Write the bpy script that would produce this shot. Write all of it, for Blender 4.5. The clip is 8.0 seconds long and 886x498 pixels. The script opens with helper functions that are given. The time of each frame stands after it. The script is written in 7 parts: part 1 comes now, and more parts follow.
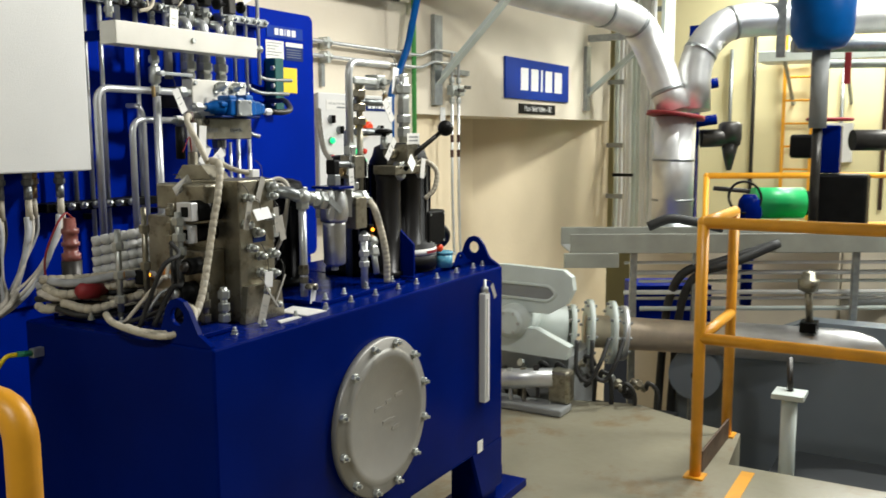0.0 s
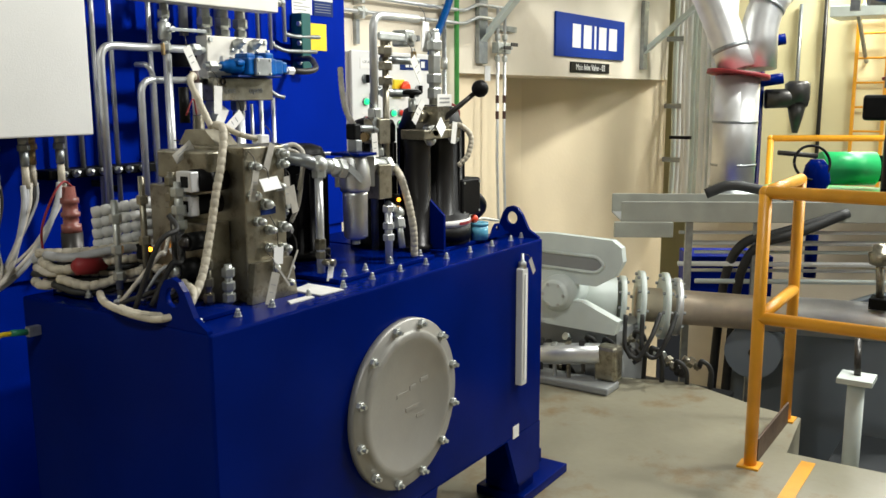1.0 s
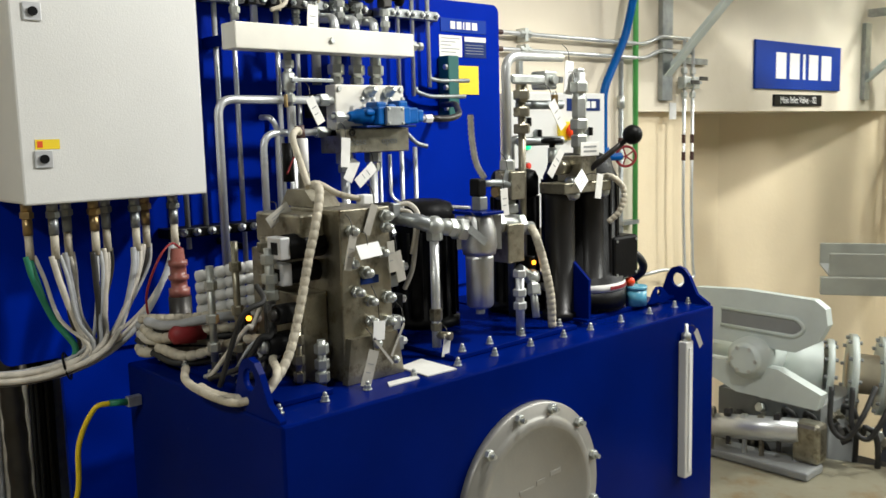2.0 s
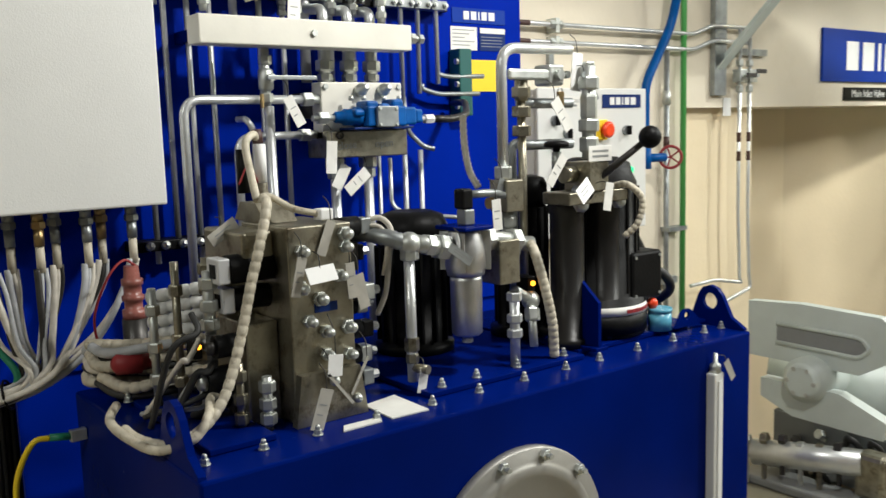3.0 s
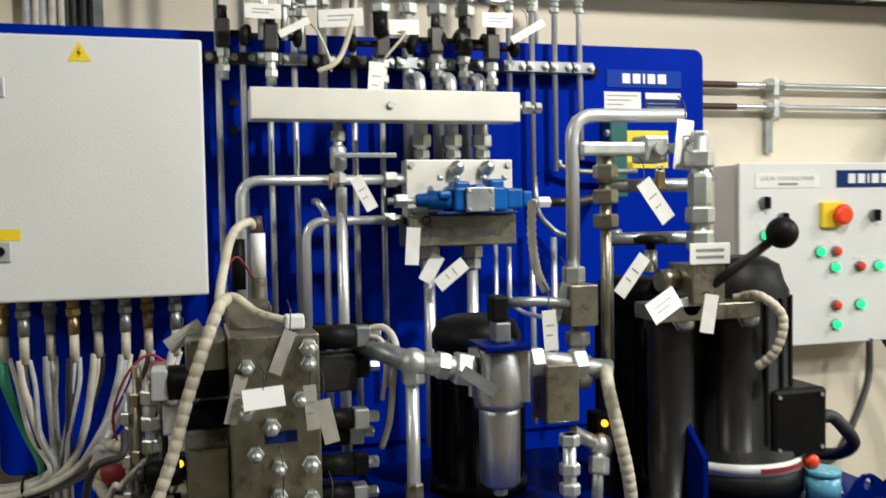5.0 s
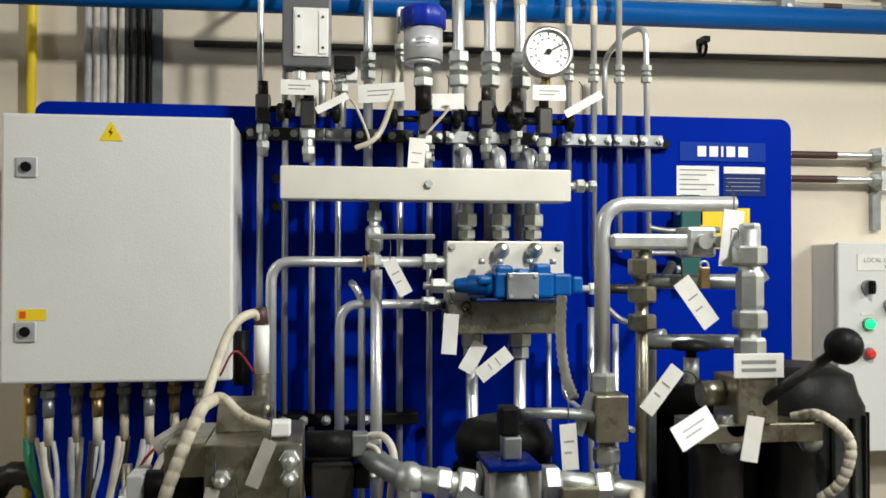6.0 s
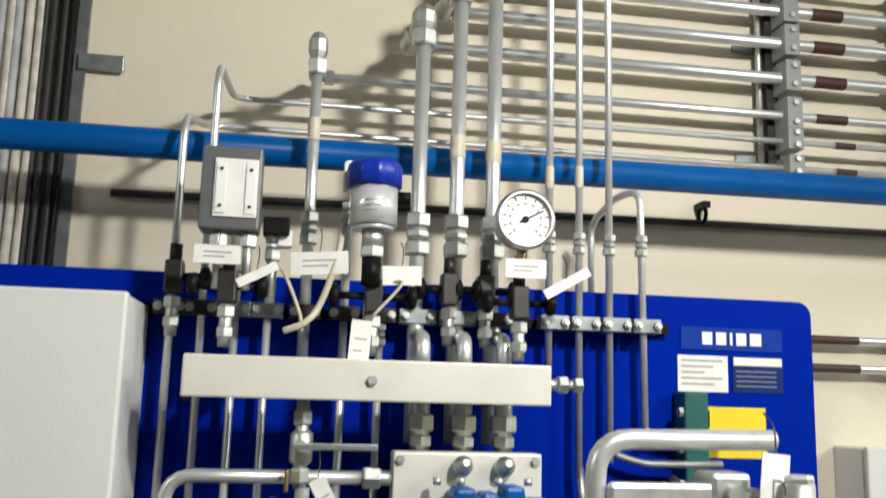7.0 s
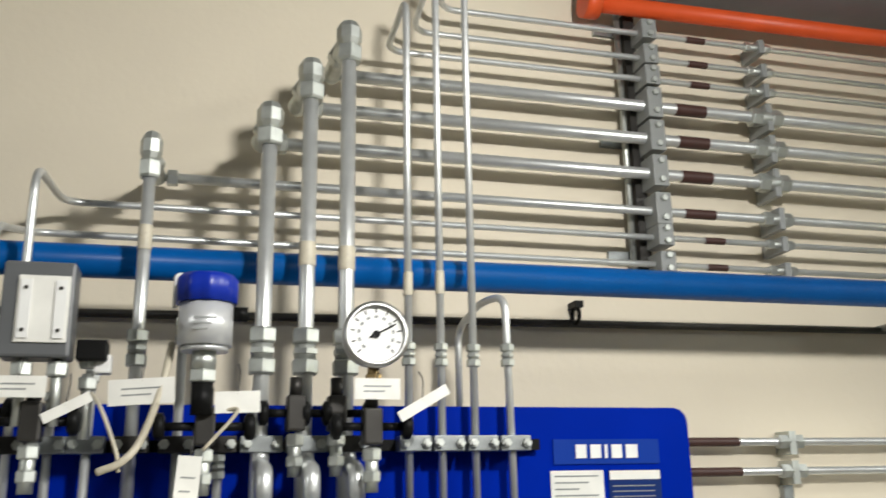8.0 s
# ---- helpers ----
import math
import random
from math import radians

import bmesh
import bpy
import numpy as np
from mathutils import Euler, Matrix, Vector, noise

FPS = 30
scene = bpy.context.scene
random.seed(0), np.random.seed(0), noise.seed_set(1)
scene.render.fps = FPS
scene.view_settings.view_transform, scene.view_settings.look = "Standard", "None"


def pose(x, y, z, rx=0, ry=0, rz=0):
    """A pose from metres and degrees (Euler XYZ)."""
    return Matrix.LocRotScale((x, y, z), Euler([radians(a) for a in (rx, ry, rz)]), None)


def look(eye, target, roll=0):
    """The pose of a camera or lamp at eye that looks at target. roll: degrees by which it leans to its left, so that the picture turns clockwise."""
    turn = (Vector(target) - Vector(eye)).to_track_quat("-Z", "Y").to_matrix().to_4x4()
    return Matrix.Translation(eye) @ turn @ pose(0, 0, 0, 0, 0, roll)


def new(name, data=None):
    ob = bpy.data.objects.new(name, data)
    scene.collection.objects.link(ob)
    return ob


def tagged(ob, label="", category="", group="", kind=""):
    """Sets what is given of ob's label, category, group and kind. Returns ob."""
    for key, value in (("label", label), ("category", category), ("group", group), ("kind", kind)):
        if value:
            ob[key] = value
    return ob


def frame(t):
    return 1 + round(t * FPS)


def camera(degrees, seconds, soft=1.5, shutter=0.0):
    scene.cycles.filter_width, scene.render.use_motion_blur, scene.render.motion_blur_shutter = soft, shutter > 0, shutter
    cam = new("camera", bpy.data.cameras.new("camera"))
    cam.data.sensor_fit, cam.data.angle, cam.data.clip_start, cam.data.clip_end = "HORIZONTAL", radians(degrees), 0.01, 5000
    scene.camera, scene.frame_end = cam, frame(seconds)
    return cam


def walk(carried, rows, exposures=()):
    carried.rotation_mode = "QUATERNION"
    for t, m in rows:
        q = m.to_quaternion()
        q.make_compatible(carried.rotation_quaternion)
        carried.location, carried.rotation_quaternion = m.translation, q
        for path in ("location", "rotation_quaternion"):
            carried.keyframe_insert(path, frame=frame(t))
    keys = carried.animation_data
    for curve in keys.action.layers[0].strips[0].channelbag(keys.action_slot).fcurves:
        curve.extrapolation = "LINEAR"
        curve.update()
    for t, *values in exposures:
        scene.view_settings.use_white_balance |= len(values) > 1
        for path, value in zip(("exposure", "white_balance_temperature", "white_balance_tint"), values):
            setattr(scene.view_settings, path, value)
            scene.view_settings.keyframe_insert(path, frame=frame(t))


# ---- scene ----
cam = camera(53.2, 8.0, shutter=0.35)
PATH = [
    (0, (2.423, -1.074, 1.463), (1.429, 0.642, 1.208), -0.2),
    (0.5, (2.421, -0.949, 1.459), (1.332, 0.699, 1.147), -0.9),
    (1, (2.364, -0.829, 1.468), (1.27, 0.809, 1.125), -0.2),
    (1.5, (2.327, -0.665, 1.477), (1.079, 0.87, 1.186), -2.8),
    (1.7, (2.332, -0.57, 1.489), (0.962, 0.861, 1.22), -2.5),
    (2.8, (2.285, -0.178, 1.52), (0.754, 1.083, 1.256), -1.1),
    (3, (2.262, -0.102, 1.517), (0.693, 1.108, 1.251), -1.7),
    (3.5, (2.266, 0.127, 1.523), (0.552, 1.131, 1.292), -1.7),
    (4, (2.266, 0.307, 1.531), (0.512, 1.243, 1.315), -1.2),
    (4.5, (2.184, 0.452, 1.538), (0.376, 1.294, 1.384), 1.7),
    (4.7, (2.177, 0.51, 1.525), (0.32, 1.243, 1.393), 0.3),
    (5.8, (2.139, 0.815, 1.598), (0.159, 1.101, 1.608), 0.6),
    (6, (2.086, 0.83, 1.608), (0.104, 1.101, 1.636), 0.1),
    (6.5, (1.888, 0.848, 1.681), (-0.076, 1.194, 1.826), 0.7),
    (7, (1.731, 0.925, 1.74), (-0.215, 1.237, 2.077), 1.6),
    (7.5, (1.657, 1.008, 1.791), (-0.259, 1.361, 2.245), 0.4),
    (8, (1.634, 1.043, 1.822), (-0.229, 1.555, 2.339), -1.0),
]
walk(cam, [(t, look(eye, target, roll)) for t, eye, target, roll in PATH],
     exposures=((0.0, 0.08), (0.5, 0.12), (1.0, 0.22), (1.5, 0.22), (3.0, 0.04), (3.5, -0.03), (4.5, 0.0), (6.0, -0.18), (7.0, -0.10), (7.5, -0.22), (8.0, -0.26)))

# ---- light ----
world = bpy.data.worlds.new("hall")
scene.world = world
world.use_nodes = True
world.node_tree.nodes["Background"].inputs[0].default_value = (0.9, 0.95, 1.0, 1)
world.node_tree.nodes["Background"].inputs[1].default_value = 0.02


# ---- materials ----
def material(name, color, rough=0.5, metal=0.0, vary=0.12, scale=6.0, bump=0.0, bump_scale=120.0, coat=0.0, specular=0.5, stain_scale=0.45, stain=None, stain_at=0.62, emit=0.0):
    m = bpy.data.materials.new(name)
    m.use_nodes = True
    nt = m.node_tree
    b = nt.nodes["Principled BSDF"]
    b.inputs["Metallic"].default_value = metal
    b.inputs["Coat Weight"].default_value = coat
    b.inputs["Specular IOR Level"].default_value = specular
    tc = nt.nodes.new("ShaderNodeTexCoord")
    big = nt.nodes.new("ShaderNodeTexNoise")
    big.inputs["Scale"].default_value = scale
    big.inputs["Detail"].default_value = 6
    nt.links.new(tc.outputs["Object"], big.inputs["Vector"])
    ramp = nt.nodes.new("ShaderNodeMapRange")
    ramp.inputs["From Min"].default_value, ramp.inputs["From Max"].default_value = 0.3, 0.7
    ramp.inputs["To Min"].default_value, ramp.inputs["To Max"].default_value = 1 - vary, 1 + vary
    nt.links.new(big.outputs["Fac"], ramp.inputs["Value"])
    mul = nt.nodes.new("ShaderNodeVectorMath")
    mul.operation = "SCALE"
    mul.inputs[0].default_value = color
    nt.links.new(ramp.outputs["Result"], mul.inputs["Scale"])
    out = mul.outputs["Vector"]
    if stain:
        sn = nt.nodes.new("ShaderNodeTexNoise")
        sn.inputs["Scale"].default_value = scale * stain_scale
        sn.inputs["Detail"].default_value = 9
        sn.inputs["Roughness"].default_value = 0.7
        nt.links.new(tc.outputs["Object"], sn.inputs["Vector"])
        sr = nt.nodes.new("ShaderNodeMapRange")
        sr.inputs["From Min"].default_value, sr.inputs["From Max"].default_value = stain_at, stain_at + 0.14
        nt.links.new(sn.outputs["Fac"], sr.inputs["Value"])
        mix = nt.nodes.new("ShaderNodeMix")
        mix.data_type = "RGBA"
        nt.links.new(sr.outputs["Result"], mix.inputs["Factor"])
        nt.links.new(out, mix.inputs[6])
        mix.inputs[7].default_value = (*stain, 1)
        out = mix.outputs[2]
    nt.links.new(out, b.inputs["Base Color"])
    fine = nt.nodes.new("ShaderNodeTexNoise")
    fine.inputs["Scale"].default_value = bump_scale
    fine.inputs["Detail"].default_value = 4
    nt.links.new(tc.outputs["Object"], fine.inputs["Vector"])
    rr = nt.nodes.new("ShaderNodeMapRange")
    rr.inputs["To Min"].default_value, rr.inputs["To Max"].default_value = max(0.02, rough - 0.1), min(1, rough + 0.1)
    nt.links.new(fine.outputs["Fac"], rr.inputs["Value"])
    nt.links.new(rr.outputs["Result"], b.inputs["Roughness"])
    if bump:
        bp = nt.nodes.new("ShaderNodeBump")
        bp.inputs["Strength"].default_value = bump
        bp.inputs["Distance"].default_value = 0.004
        nt.links.new(fine.outputs["Fac"], bp.inputs["Height"])
        nt.links.new(bp.outputs["Normal"], b.inputs["Normal"])
    if emit:
        b.inputs["Emission Color"].default_value = (*color, 1)
        b.inputs["Emission Strength"].default_value = emit
    return m


# Darker copy of the BOARD blue; the tank's low light is in the colour.
BLUE = material("low_light_blue_enamel", (0.0001, 0.0085, 0.13), 0.22, vary=0.2, scale=3, bump=0.05, bump_scale=60, specular=0.03, stain=(0.0002, 0.006, 0.09), stain_at=0.6)
BOARD = material("blue_board_enamel", (0.0001, 0.017, 0.31), 0.32, vary=0.1, scale=3, bump=0.05, bump_scale=60, specular=0.03)
CREAM = material("cream_wall_paint", (0.74, 0.665, 0.53), 0.7, vary=0.06, scale=1.3, bump=0.25, bump_scale=45, stain=(0.68, 0.60, 0.46), stain_at=0.6)
YELWALL = material("pale_yellow_wall_paint", (0.80, 0.72, 0.42), 0.7, vary=0.08, scale=0.8, bump=0.2, bump_scale=40)
FLOOR = material("grey_epoxy_floor", (0.265, 0.245, 0.175), 0.35, vary=0.12, scale=1.5, bump=0.12, bump_scale=30, stain=(0.20, 0.12, 0.045), stain_at=0.545, stain_scale=1.6)
CONC = material("grey_concrete", (0.24, 0.25, 0.26), 0.75, vary=0.2, scale=2, bump=0.5, bump_scale=50)
PITBLUE = material("blue_grey_paint", (0.23, 0.27, 0.31), 0.45, vary=0.12, scale=2, bump=0.1)
STEEL = material("stainless_tube", (0.68, 0.695, 0.69), 0.36, 0.65, vary=0.08, scale=20, bump=0.03)
ZINC = material("zinc_plated_steel", (0.56, 0.58, 0.55), 0.46, 0.85, vary=0.18, scale=30, bump=0.06)
NICKEL = material("dull_nickel_block", (0.35, 0.325, 0.25), 0.36, 0.9, vary=0.3, scale=16, bump=0.12, stain=(0.15, 0.125, 0.085), stain_at=0.52, stain_scale=1.3)
ALU = material("cast_aluminium", (0.62, 0.62, 0.61), 0.42, 1.0, vary=0.1, scale=16, bump=0.15, bump_scale=180)
COVERGREY = material("grey_painted_cover", (0.34, 0.33, 0.30), 0.42, 0.35, vary=0.06, scale=8, bump=0.05)
CLAD = material("aluminium_cladding", (0.74, 0.74, 0.73), 0.42, 0.7, vary=0.12, scale=7, bump=0.2, bump_scale=14)
BAR = material("cream_steel_plate", (0.72, 0.70, 0.62), 0.4, 0.1, vary=0.06, scale=10, bump=0.05)
CABINET = material("light_grey_powder_coat", (0.74, 0.74, 0.71), 0.45, vary=0.03, scale=5, bump=0.12, bump_scale=260)
GREY = material("mid_grey_paint", (0.26, 0.27, 0.265), 0.45, vary=0.08, scale=8)
GALV = material("galvanised_steel", (0.33, 0.35, 0.35), 0.42, 0.75, vary=0.2, scale=25, bump=0.05)
BLACK = material("black_paint", (0.007, 0.007, 0.007), 0.45, vary=0.3, scale=12, bump=0.15, specular=0.11)
RUBBER = material("black_rubber", (0.024, 0.024, 0.023), 0.6, vary=0.2, scale=20, bump=0.15)
DARK = material("dark_slate_steel", (0.055, 0.052, 0.048), 0.4, 0.6, vary=0.2, scale=20)
WHITE = material("white_plastic", (0.82, 0.82, 0.80), 0.5, vary=0.03, scale=20)
PAPER = material("white_label_paper", (0.80, 0.79, 0.74), 0.6, vary=0.06, scale=25)
CABLE = material("pale_cable_sheath", (0.62, 0.58, 0.50), 0.55, vary=0.2, scale=30, bump=0.1)
CABLEG = material("grey_cable_sheath", (0.42, 0.43, 0.44), 0.5, vary=0.2, scale=30)
WRAP = material("ivory_spiral_wrap", (0.56, 0.51, 0.40), 0.5, vary=0.18, scale=30, stain=(0.27, 0.22, 0.15), stain_at=0.56, stain_scale=1.5)
HOSEW = material("white_corrugated_hose", (0.66, 0.66, 0.63), 0.5, vary=0.1, scale=30)
ACCU = material("dark_grey_gloss_paint", (0.014, 0.013, 0.012), 0.36, vary=0.25, scale=9, bump=0.08, specular=0.4)
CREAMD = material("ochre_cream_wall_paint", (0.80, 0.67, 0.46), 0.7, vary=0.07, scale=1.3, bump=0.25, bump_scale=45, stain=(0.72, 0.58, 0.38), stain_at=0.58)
GREENC = material("green_cable_sheath", (0.02, 0.22, 0.12), 0.5, vary=0.1, scale=20)
GREEN = material("green_pipe_paint", (0.07, 0.34, 0.08), 0.4, vary=0.08, scale=12)
MOTORG = material("bright_green_paint", (0.02, 0.50, 0.14), 0.4, vary=0.08, scale=8)
PIPEBLUE = material("azure_pipe_paint", (0.0003, 0.080, 0.30), 0.36, vary=0.1, scale=10, bump=0.05, specular=0.13)
VALVEBLUE = material("azure_valve_paint", (0.001, 0.085, 0.32), 0.38, vary=0.25, scale=25, bump=0.1, specular=0.25)
YELLOW = material("safety_yellow_paint", (0.80, 0.36, 0.02), 0.38, vary=0.1, scale=10, bump=0.08, stain=(0.45, 0.20, 0.03), stain_at=0.68)
YELSIGN = material("yellow_sticker", (0.90, 0.66, 0.02), 0.5, vary=0.03)
ORANGE = material("orange_pipe_paint", (0.80, 0.10, 0.02), 0.45, vary=0.1, scale=10)
RED = material("red_paint", (0.26, 0.016, 0.02), 0.55, vary=0.12, scale=15)
BROWN = material("brown_band_tape", (0.06, 0.025, 0.02), 0.5, vary=0.1, scale=20)
BRASS = material("brass", (0.46, 0.33, 0.16), 0.4, 1.0, vary=0.1, scale=25)
NAVY = material("navy_plate", (0.003, 0.022, 0.13), 0.45, vary=0.05, specular=0.2)
SIGNBLUE = material("royal_blue_sign", (0.001, 0.034, 0.29), 0.5, vary=0.05, specular=0.15)
CAPBLUE = material("blue_cap", (0.004, 0.025, 0.34), 0.35, vary=0.08)
TEAL = material("green_valve_body", (0.01, 0.10, 0.09), 0.45, vary=0.1)
PALEGREEN = material("pale_grey_green_paint", (0.62, 0.68, 0.64), 0.4, vary=0.08, scale=6, bump=0.08)
LED_G = material("green_lamp", (0.01, 0.75, 0.22), 0.3, emit=1.5)
LED_R = material("red_lamp", (0.8, 0.05, 0.03), 0.3)
LED_O = material("orange_lamp", (1.0, 0.35, 0.02), 0.3, emit=4)
ESTOP = material("red_button", (0.85, 0.06, 0.01), 0.35)
LAMP = material("lamp_diffuser", (1.0, 0.97, 0.90), 0.5, emit=6)
DARKGREY = material("dark_grey_plastic", (0.12, 0.125, 0.13), 0.4, vary=0.08, scale=10)
TAGGREY = material("worn_grey_tag", (0.42, 0.40, 0.35), 0.5, vary=0.12, scale=30)
# Concrete with the pit's darkness put into its base colour.
DARKPIT = material("pit_shade_concrete", (0.022, 0.025, 0.028), 0.6, vary=0.3, scale=2, bump=0.3)
TRAY = material("grey_green_tray_paint", (0.32, 0.325, 0.28), 0.5, vary=0.15, scale=6, bump=0.1)
SILVER = material("silver_painted_housing", (0.72, 0.73, 0.74), 0.32, 0.45, vary=0.05, scale=15)
BLUEGLASS = material("pale_blue_plastic", (0.11, 0.38, 0.52), 0.25, vary=0.05)


# ---- mesh helpers ----
def box(bm, x0, x1, y0, y1, z0, z1, bevel=0.0, m=None):
    r = bmesh.ops.create_cube(bm, size=1.0)
    vs = r["verts"]
    mm = Matrix.Translation(((x0 + x1) / 2, (y0 + y1) / 2, (z0 + z1) / 2)) @ Matrix.Diagonal((abs(x1 - x0), abs(y1 - y0), abs(z1 - z0), 1))
    bmesh.ops.transform(bm, matrix=(m @ mm) if m else mm, verts=vs)
    if bevel:
        es = list({e for v in vs for e in v.link_edges})
        bmesh.ops.bevel(bm, geom=es, offset=bevel, segments=2, profile=0.5, affect="EDGES")
    return bm


def basis(d):
    d = Vector(d).normalized()
    a = Vector((0, 0, 1)) if abs(d.z) < 0.9 else Vector((0, 1, 0))
    u = d.cross(a).normalized()
    return d, u, d.cross(u).normalized()


def cyl(bm, p0, p1, r, seg=16, r1=None, cap=True, turn=0.0):
    p0, p1 = Vector(p0), Vector(p1)
    d, u, w = basis(p1 - p0)
    r1 = r if r1 is None else r1
    rings = []
    for p, q in ((p0, r), (p1, r1)):
        rings.append([bm.verts.new(p + u * q * math.cos(turn + 2 * math.pi * i / seg) + w * q * math.sin(turn + 2 * math.pi * i / seg)) for i in range(seg)])
    for i in range(seg):
        f = bm.faces.new((rings[0][i], rings[0][(i + 1) % seg], rings[1][(i + 1) % seg], rings[1][i]))
        f.smooth = seg > 8
    if cap:
        bm.faces.new(rings[0][::-1])
        bm.faces.new(rings[1])
    return bm


def lathe(bm, p0, d, profile, seg=20):
    """Turned body: profile of (distance along d, radius)."""
    p0 = Vector(p0)
    d, u, w = basis(d)
    rings = [[bm.verts.new(p0 + d * h + u * r * math.cos(2 * math.pi * i / seg) + w * r * math.sin(2 * math.pi * i / seg)) for i in range(seg)] for h, r in profile]
    for a, b in zip(rings, rings[1:]):
        for i in range(seg):
            f = bm.faces.new((a[i], a[(i + 1) % seg], b[(i + 1) % seg], b[i]))
            f.smooth = False if seg <= 8 else True
    bm.faces.new(rings[0][::-1])
    bm.faces.new(rings[-1])
    return bm


def fillet(pts, rad):
    pts = [Vector(p) for p in pts]
    out = [pts[0]]
    for a, b, c in zip(pts, pts[1:], pts[2:]):
        u, v = (a - b), (c - b)
        k = min(rad, u.length * 0.49, v.length * 0.49)
        p, q = b + u.normalized() * k, b + v.normalized() * k
        for i in range(7):
            t = i / 6
            out.append(p * (1 - t) ** 2 + b * 2 * t * (1 - t) + q * t * t)
    out.append(pts[-1])
    return out


def smooth_path(pts, n=8):
    pts = [Vector(p) for p in pts]
    ext = [pts[0] * 2 - pts[1]] + pts + [pts[-1] * 2 - pts[-2]]
    out = []
    for a, b, c, d in zip(ext, ext[1:], ext[2:], ext[3:]):
        for i in range(n):
            t = i / n
            out.append(0.5 * ((2 * b) + (c - a) * t + (2 * a - 5 * b + 4 * c - d) * t * t + (3 * b - a - 3 * c + d) * t ** 3))
    out.append(pts[-1])
    return out


def sweep(bm, pts, r, seg=10, ribs=0.0):
    pts = [Vector(p) for p in pts]
    rings = []
    _, u, _ = basis(pts[1] - pts[0])
    for i, p in enumerate(pts):
        d = (pts[min(i + 1, len(pts) - 1)] - pts[max(i - 1, 0)]).normalized()
        u = (u - d * u.dot(d)).normalized()
        w = d.cross(u)
        q = r * (1 + (ribs if i % 2 else -ribs))
        rings.append([bm.verts.new(p + u * q * math.cos(2 * math.pi * k / seg) + w * q * math.sin(2 * math.pi * k / seg)) for k in range(seg)])
    for a, b in zip(rings, rings[1:]):
        for k in range(seg):
            bm.faces.new((a[k], a[(k + 1) % seg], b[(k + 1) % seg], b[k])).smooth = True
    bm.faces.new(rings[0][::-1])
    bm.faces.new(rings[-1])
    return bm


def wrapped(bm, pts, r, pitch=0.02, groove=0.86, seg=12):
    """A hose wound with tape: plump turns between narrow grooves."""
    pts = [Vector(p) for p in pts]
    run = [0.0]
    for a, b in zip(pts, pts[1:]):
        run.append(run[-1] + (b - a).length)
    stops, s = [], 0.0
    while s + pitch < run[-1]:
        stops += [(s, groove), (s + pitch * 0.12, 1.0), (s + pitch * 0.5, 1.02), (s + pitch * 0.88, 1.0)]
        s += pitch
    stops.append((min(s, run[-1]), groove))
    rings, k = [], 0
    _, u, _ = basis(pts[1] - pts[0])
    for s, f in stops:
        while k < len(pts) - 2 and run[k + 1] < s:
            k += 1
        h = (s - run[k]) / max(run[k + 1] - run[k], 1e-6)
        p = pts[k].lerp(pts[k + 1], h)
        d = (pts[min(k + 2, len(pts) - 1)] - pts[max(k - 1, 0)]).normalized()
        u = (u - d * u.dot(d)).normalized()
        w = d.cross(u)
        rings.append([bm.verts.new(p + (u * math.cos(2 * math.pi * j / seg) + w * math.sin(2 * math.pi * j / seg)) * r * f) for j in range(seg)])
    for a, b in zip(rings, rings[1:]):
        for j in range(seg):
            bm.faces.new((a[j], a[(j + 1) % seg], b[(j + 1) % seg], b[j])).smooth = True
    bm.faces.new(rings[0][::-1])
    bm.faces.new(rings[-1])
    return bm


def tube(bm, pts, r, rad=0.04, seg=12):
    return sweep(bm, fillet(pts, rad), r, seg)


def ball(bm, c, r, seg=16):
    res = bmesh.ops.create_uvsphere(bm, u_segments=seg, v_segments=seg // 2 + 2, radius=r)
    bmesh.ops.translate(bm, vec=c, verts=res["verts"])
    for v in res["verts"]:
        for f in v.link_faces:
            f.smooth = True
    return bm


def torus(bm, c, axis, r, q, seg=28, ring=8, a0=0.0, a1=2 * math.pi):
    d, u, w = basis(axis)
    c = Vector(c)
    pts = [c + (u * math.cos(a0 + (a1 - a0) * i / seg) + w * math.sin(a0 + (a1 - a0) * i / seg)) * r for i in range(seg + 1)]
    return sweep(bm, pts, q, ring)


def nut(bm, p, d, size, length):
    """Hexagonal nut centred on p, along d."""
    p, d = Vector(p), Vector(d).normalized()
    return lathe(bm, p - d * length / 2, d, [(0, size * 0.9), (length * 0.12, size), (length * 0.88, size), (length, size * 0.9)], 6)


def plate(bm, corners, thick):
    """Flat plate from its front corners, thickness against the normal."""
    cs = [Vector(c) for c in corners]
    n = (cs[1] - cs[0]).cross(cs[2] - cs[1]).normalized()
    a = [bm.verts.new(c) for c in cs]
    b = [bm.verts.new(c - n * thick) for c in cs]
    bm.faces.new(a)
    bm.faces.new(b[::-1])
    for i in range(len(cs)):
        j = (i + 1) % len(cs)
        bm.faces.new((a[i], b[i], b[j], a[j]))
    return bm


def outline_plate(bm, pts, axis, t0, t1):
    """Extruded outline; pts are in the two other axes, in order."""
    def at(p, t):
        return {"x": (t, p[0], p[1]), "y": (p[0], t, p[1]), "z": (p[0], p[1], t)}[axis]
    a = [bm.verts.new(at(p, t0)) for p in pts]
    b = [bm.verts.new(at(p, t1)) for p in pts]
    bm.faces.new(a)
    bm.faces.new(b[::-1])
    for i in range(len(pts)):
        j = (i + 1) % len(pts)
        bm.faces.new((a[i], b[i], b[j], a[j]))
    bmesh.ops.recalc_face_normals(bm, faces=bm.faces)
    return bm


def B():
    return bmesh.new()


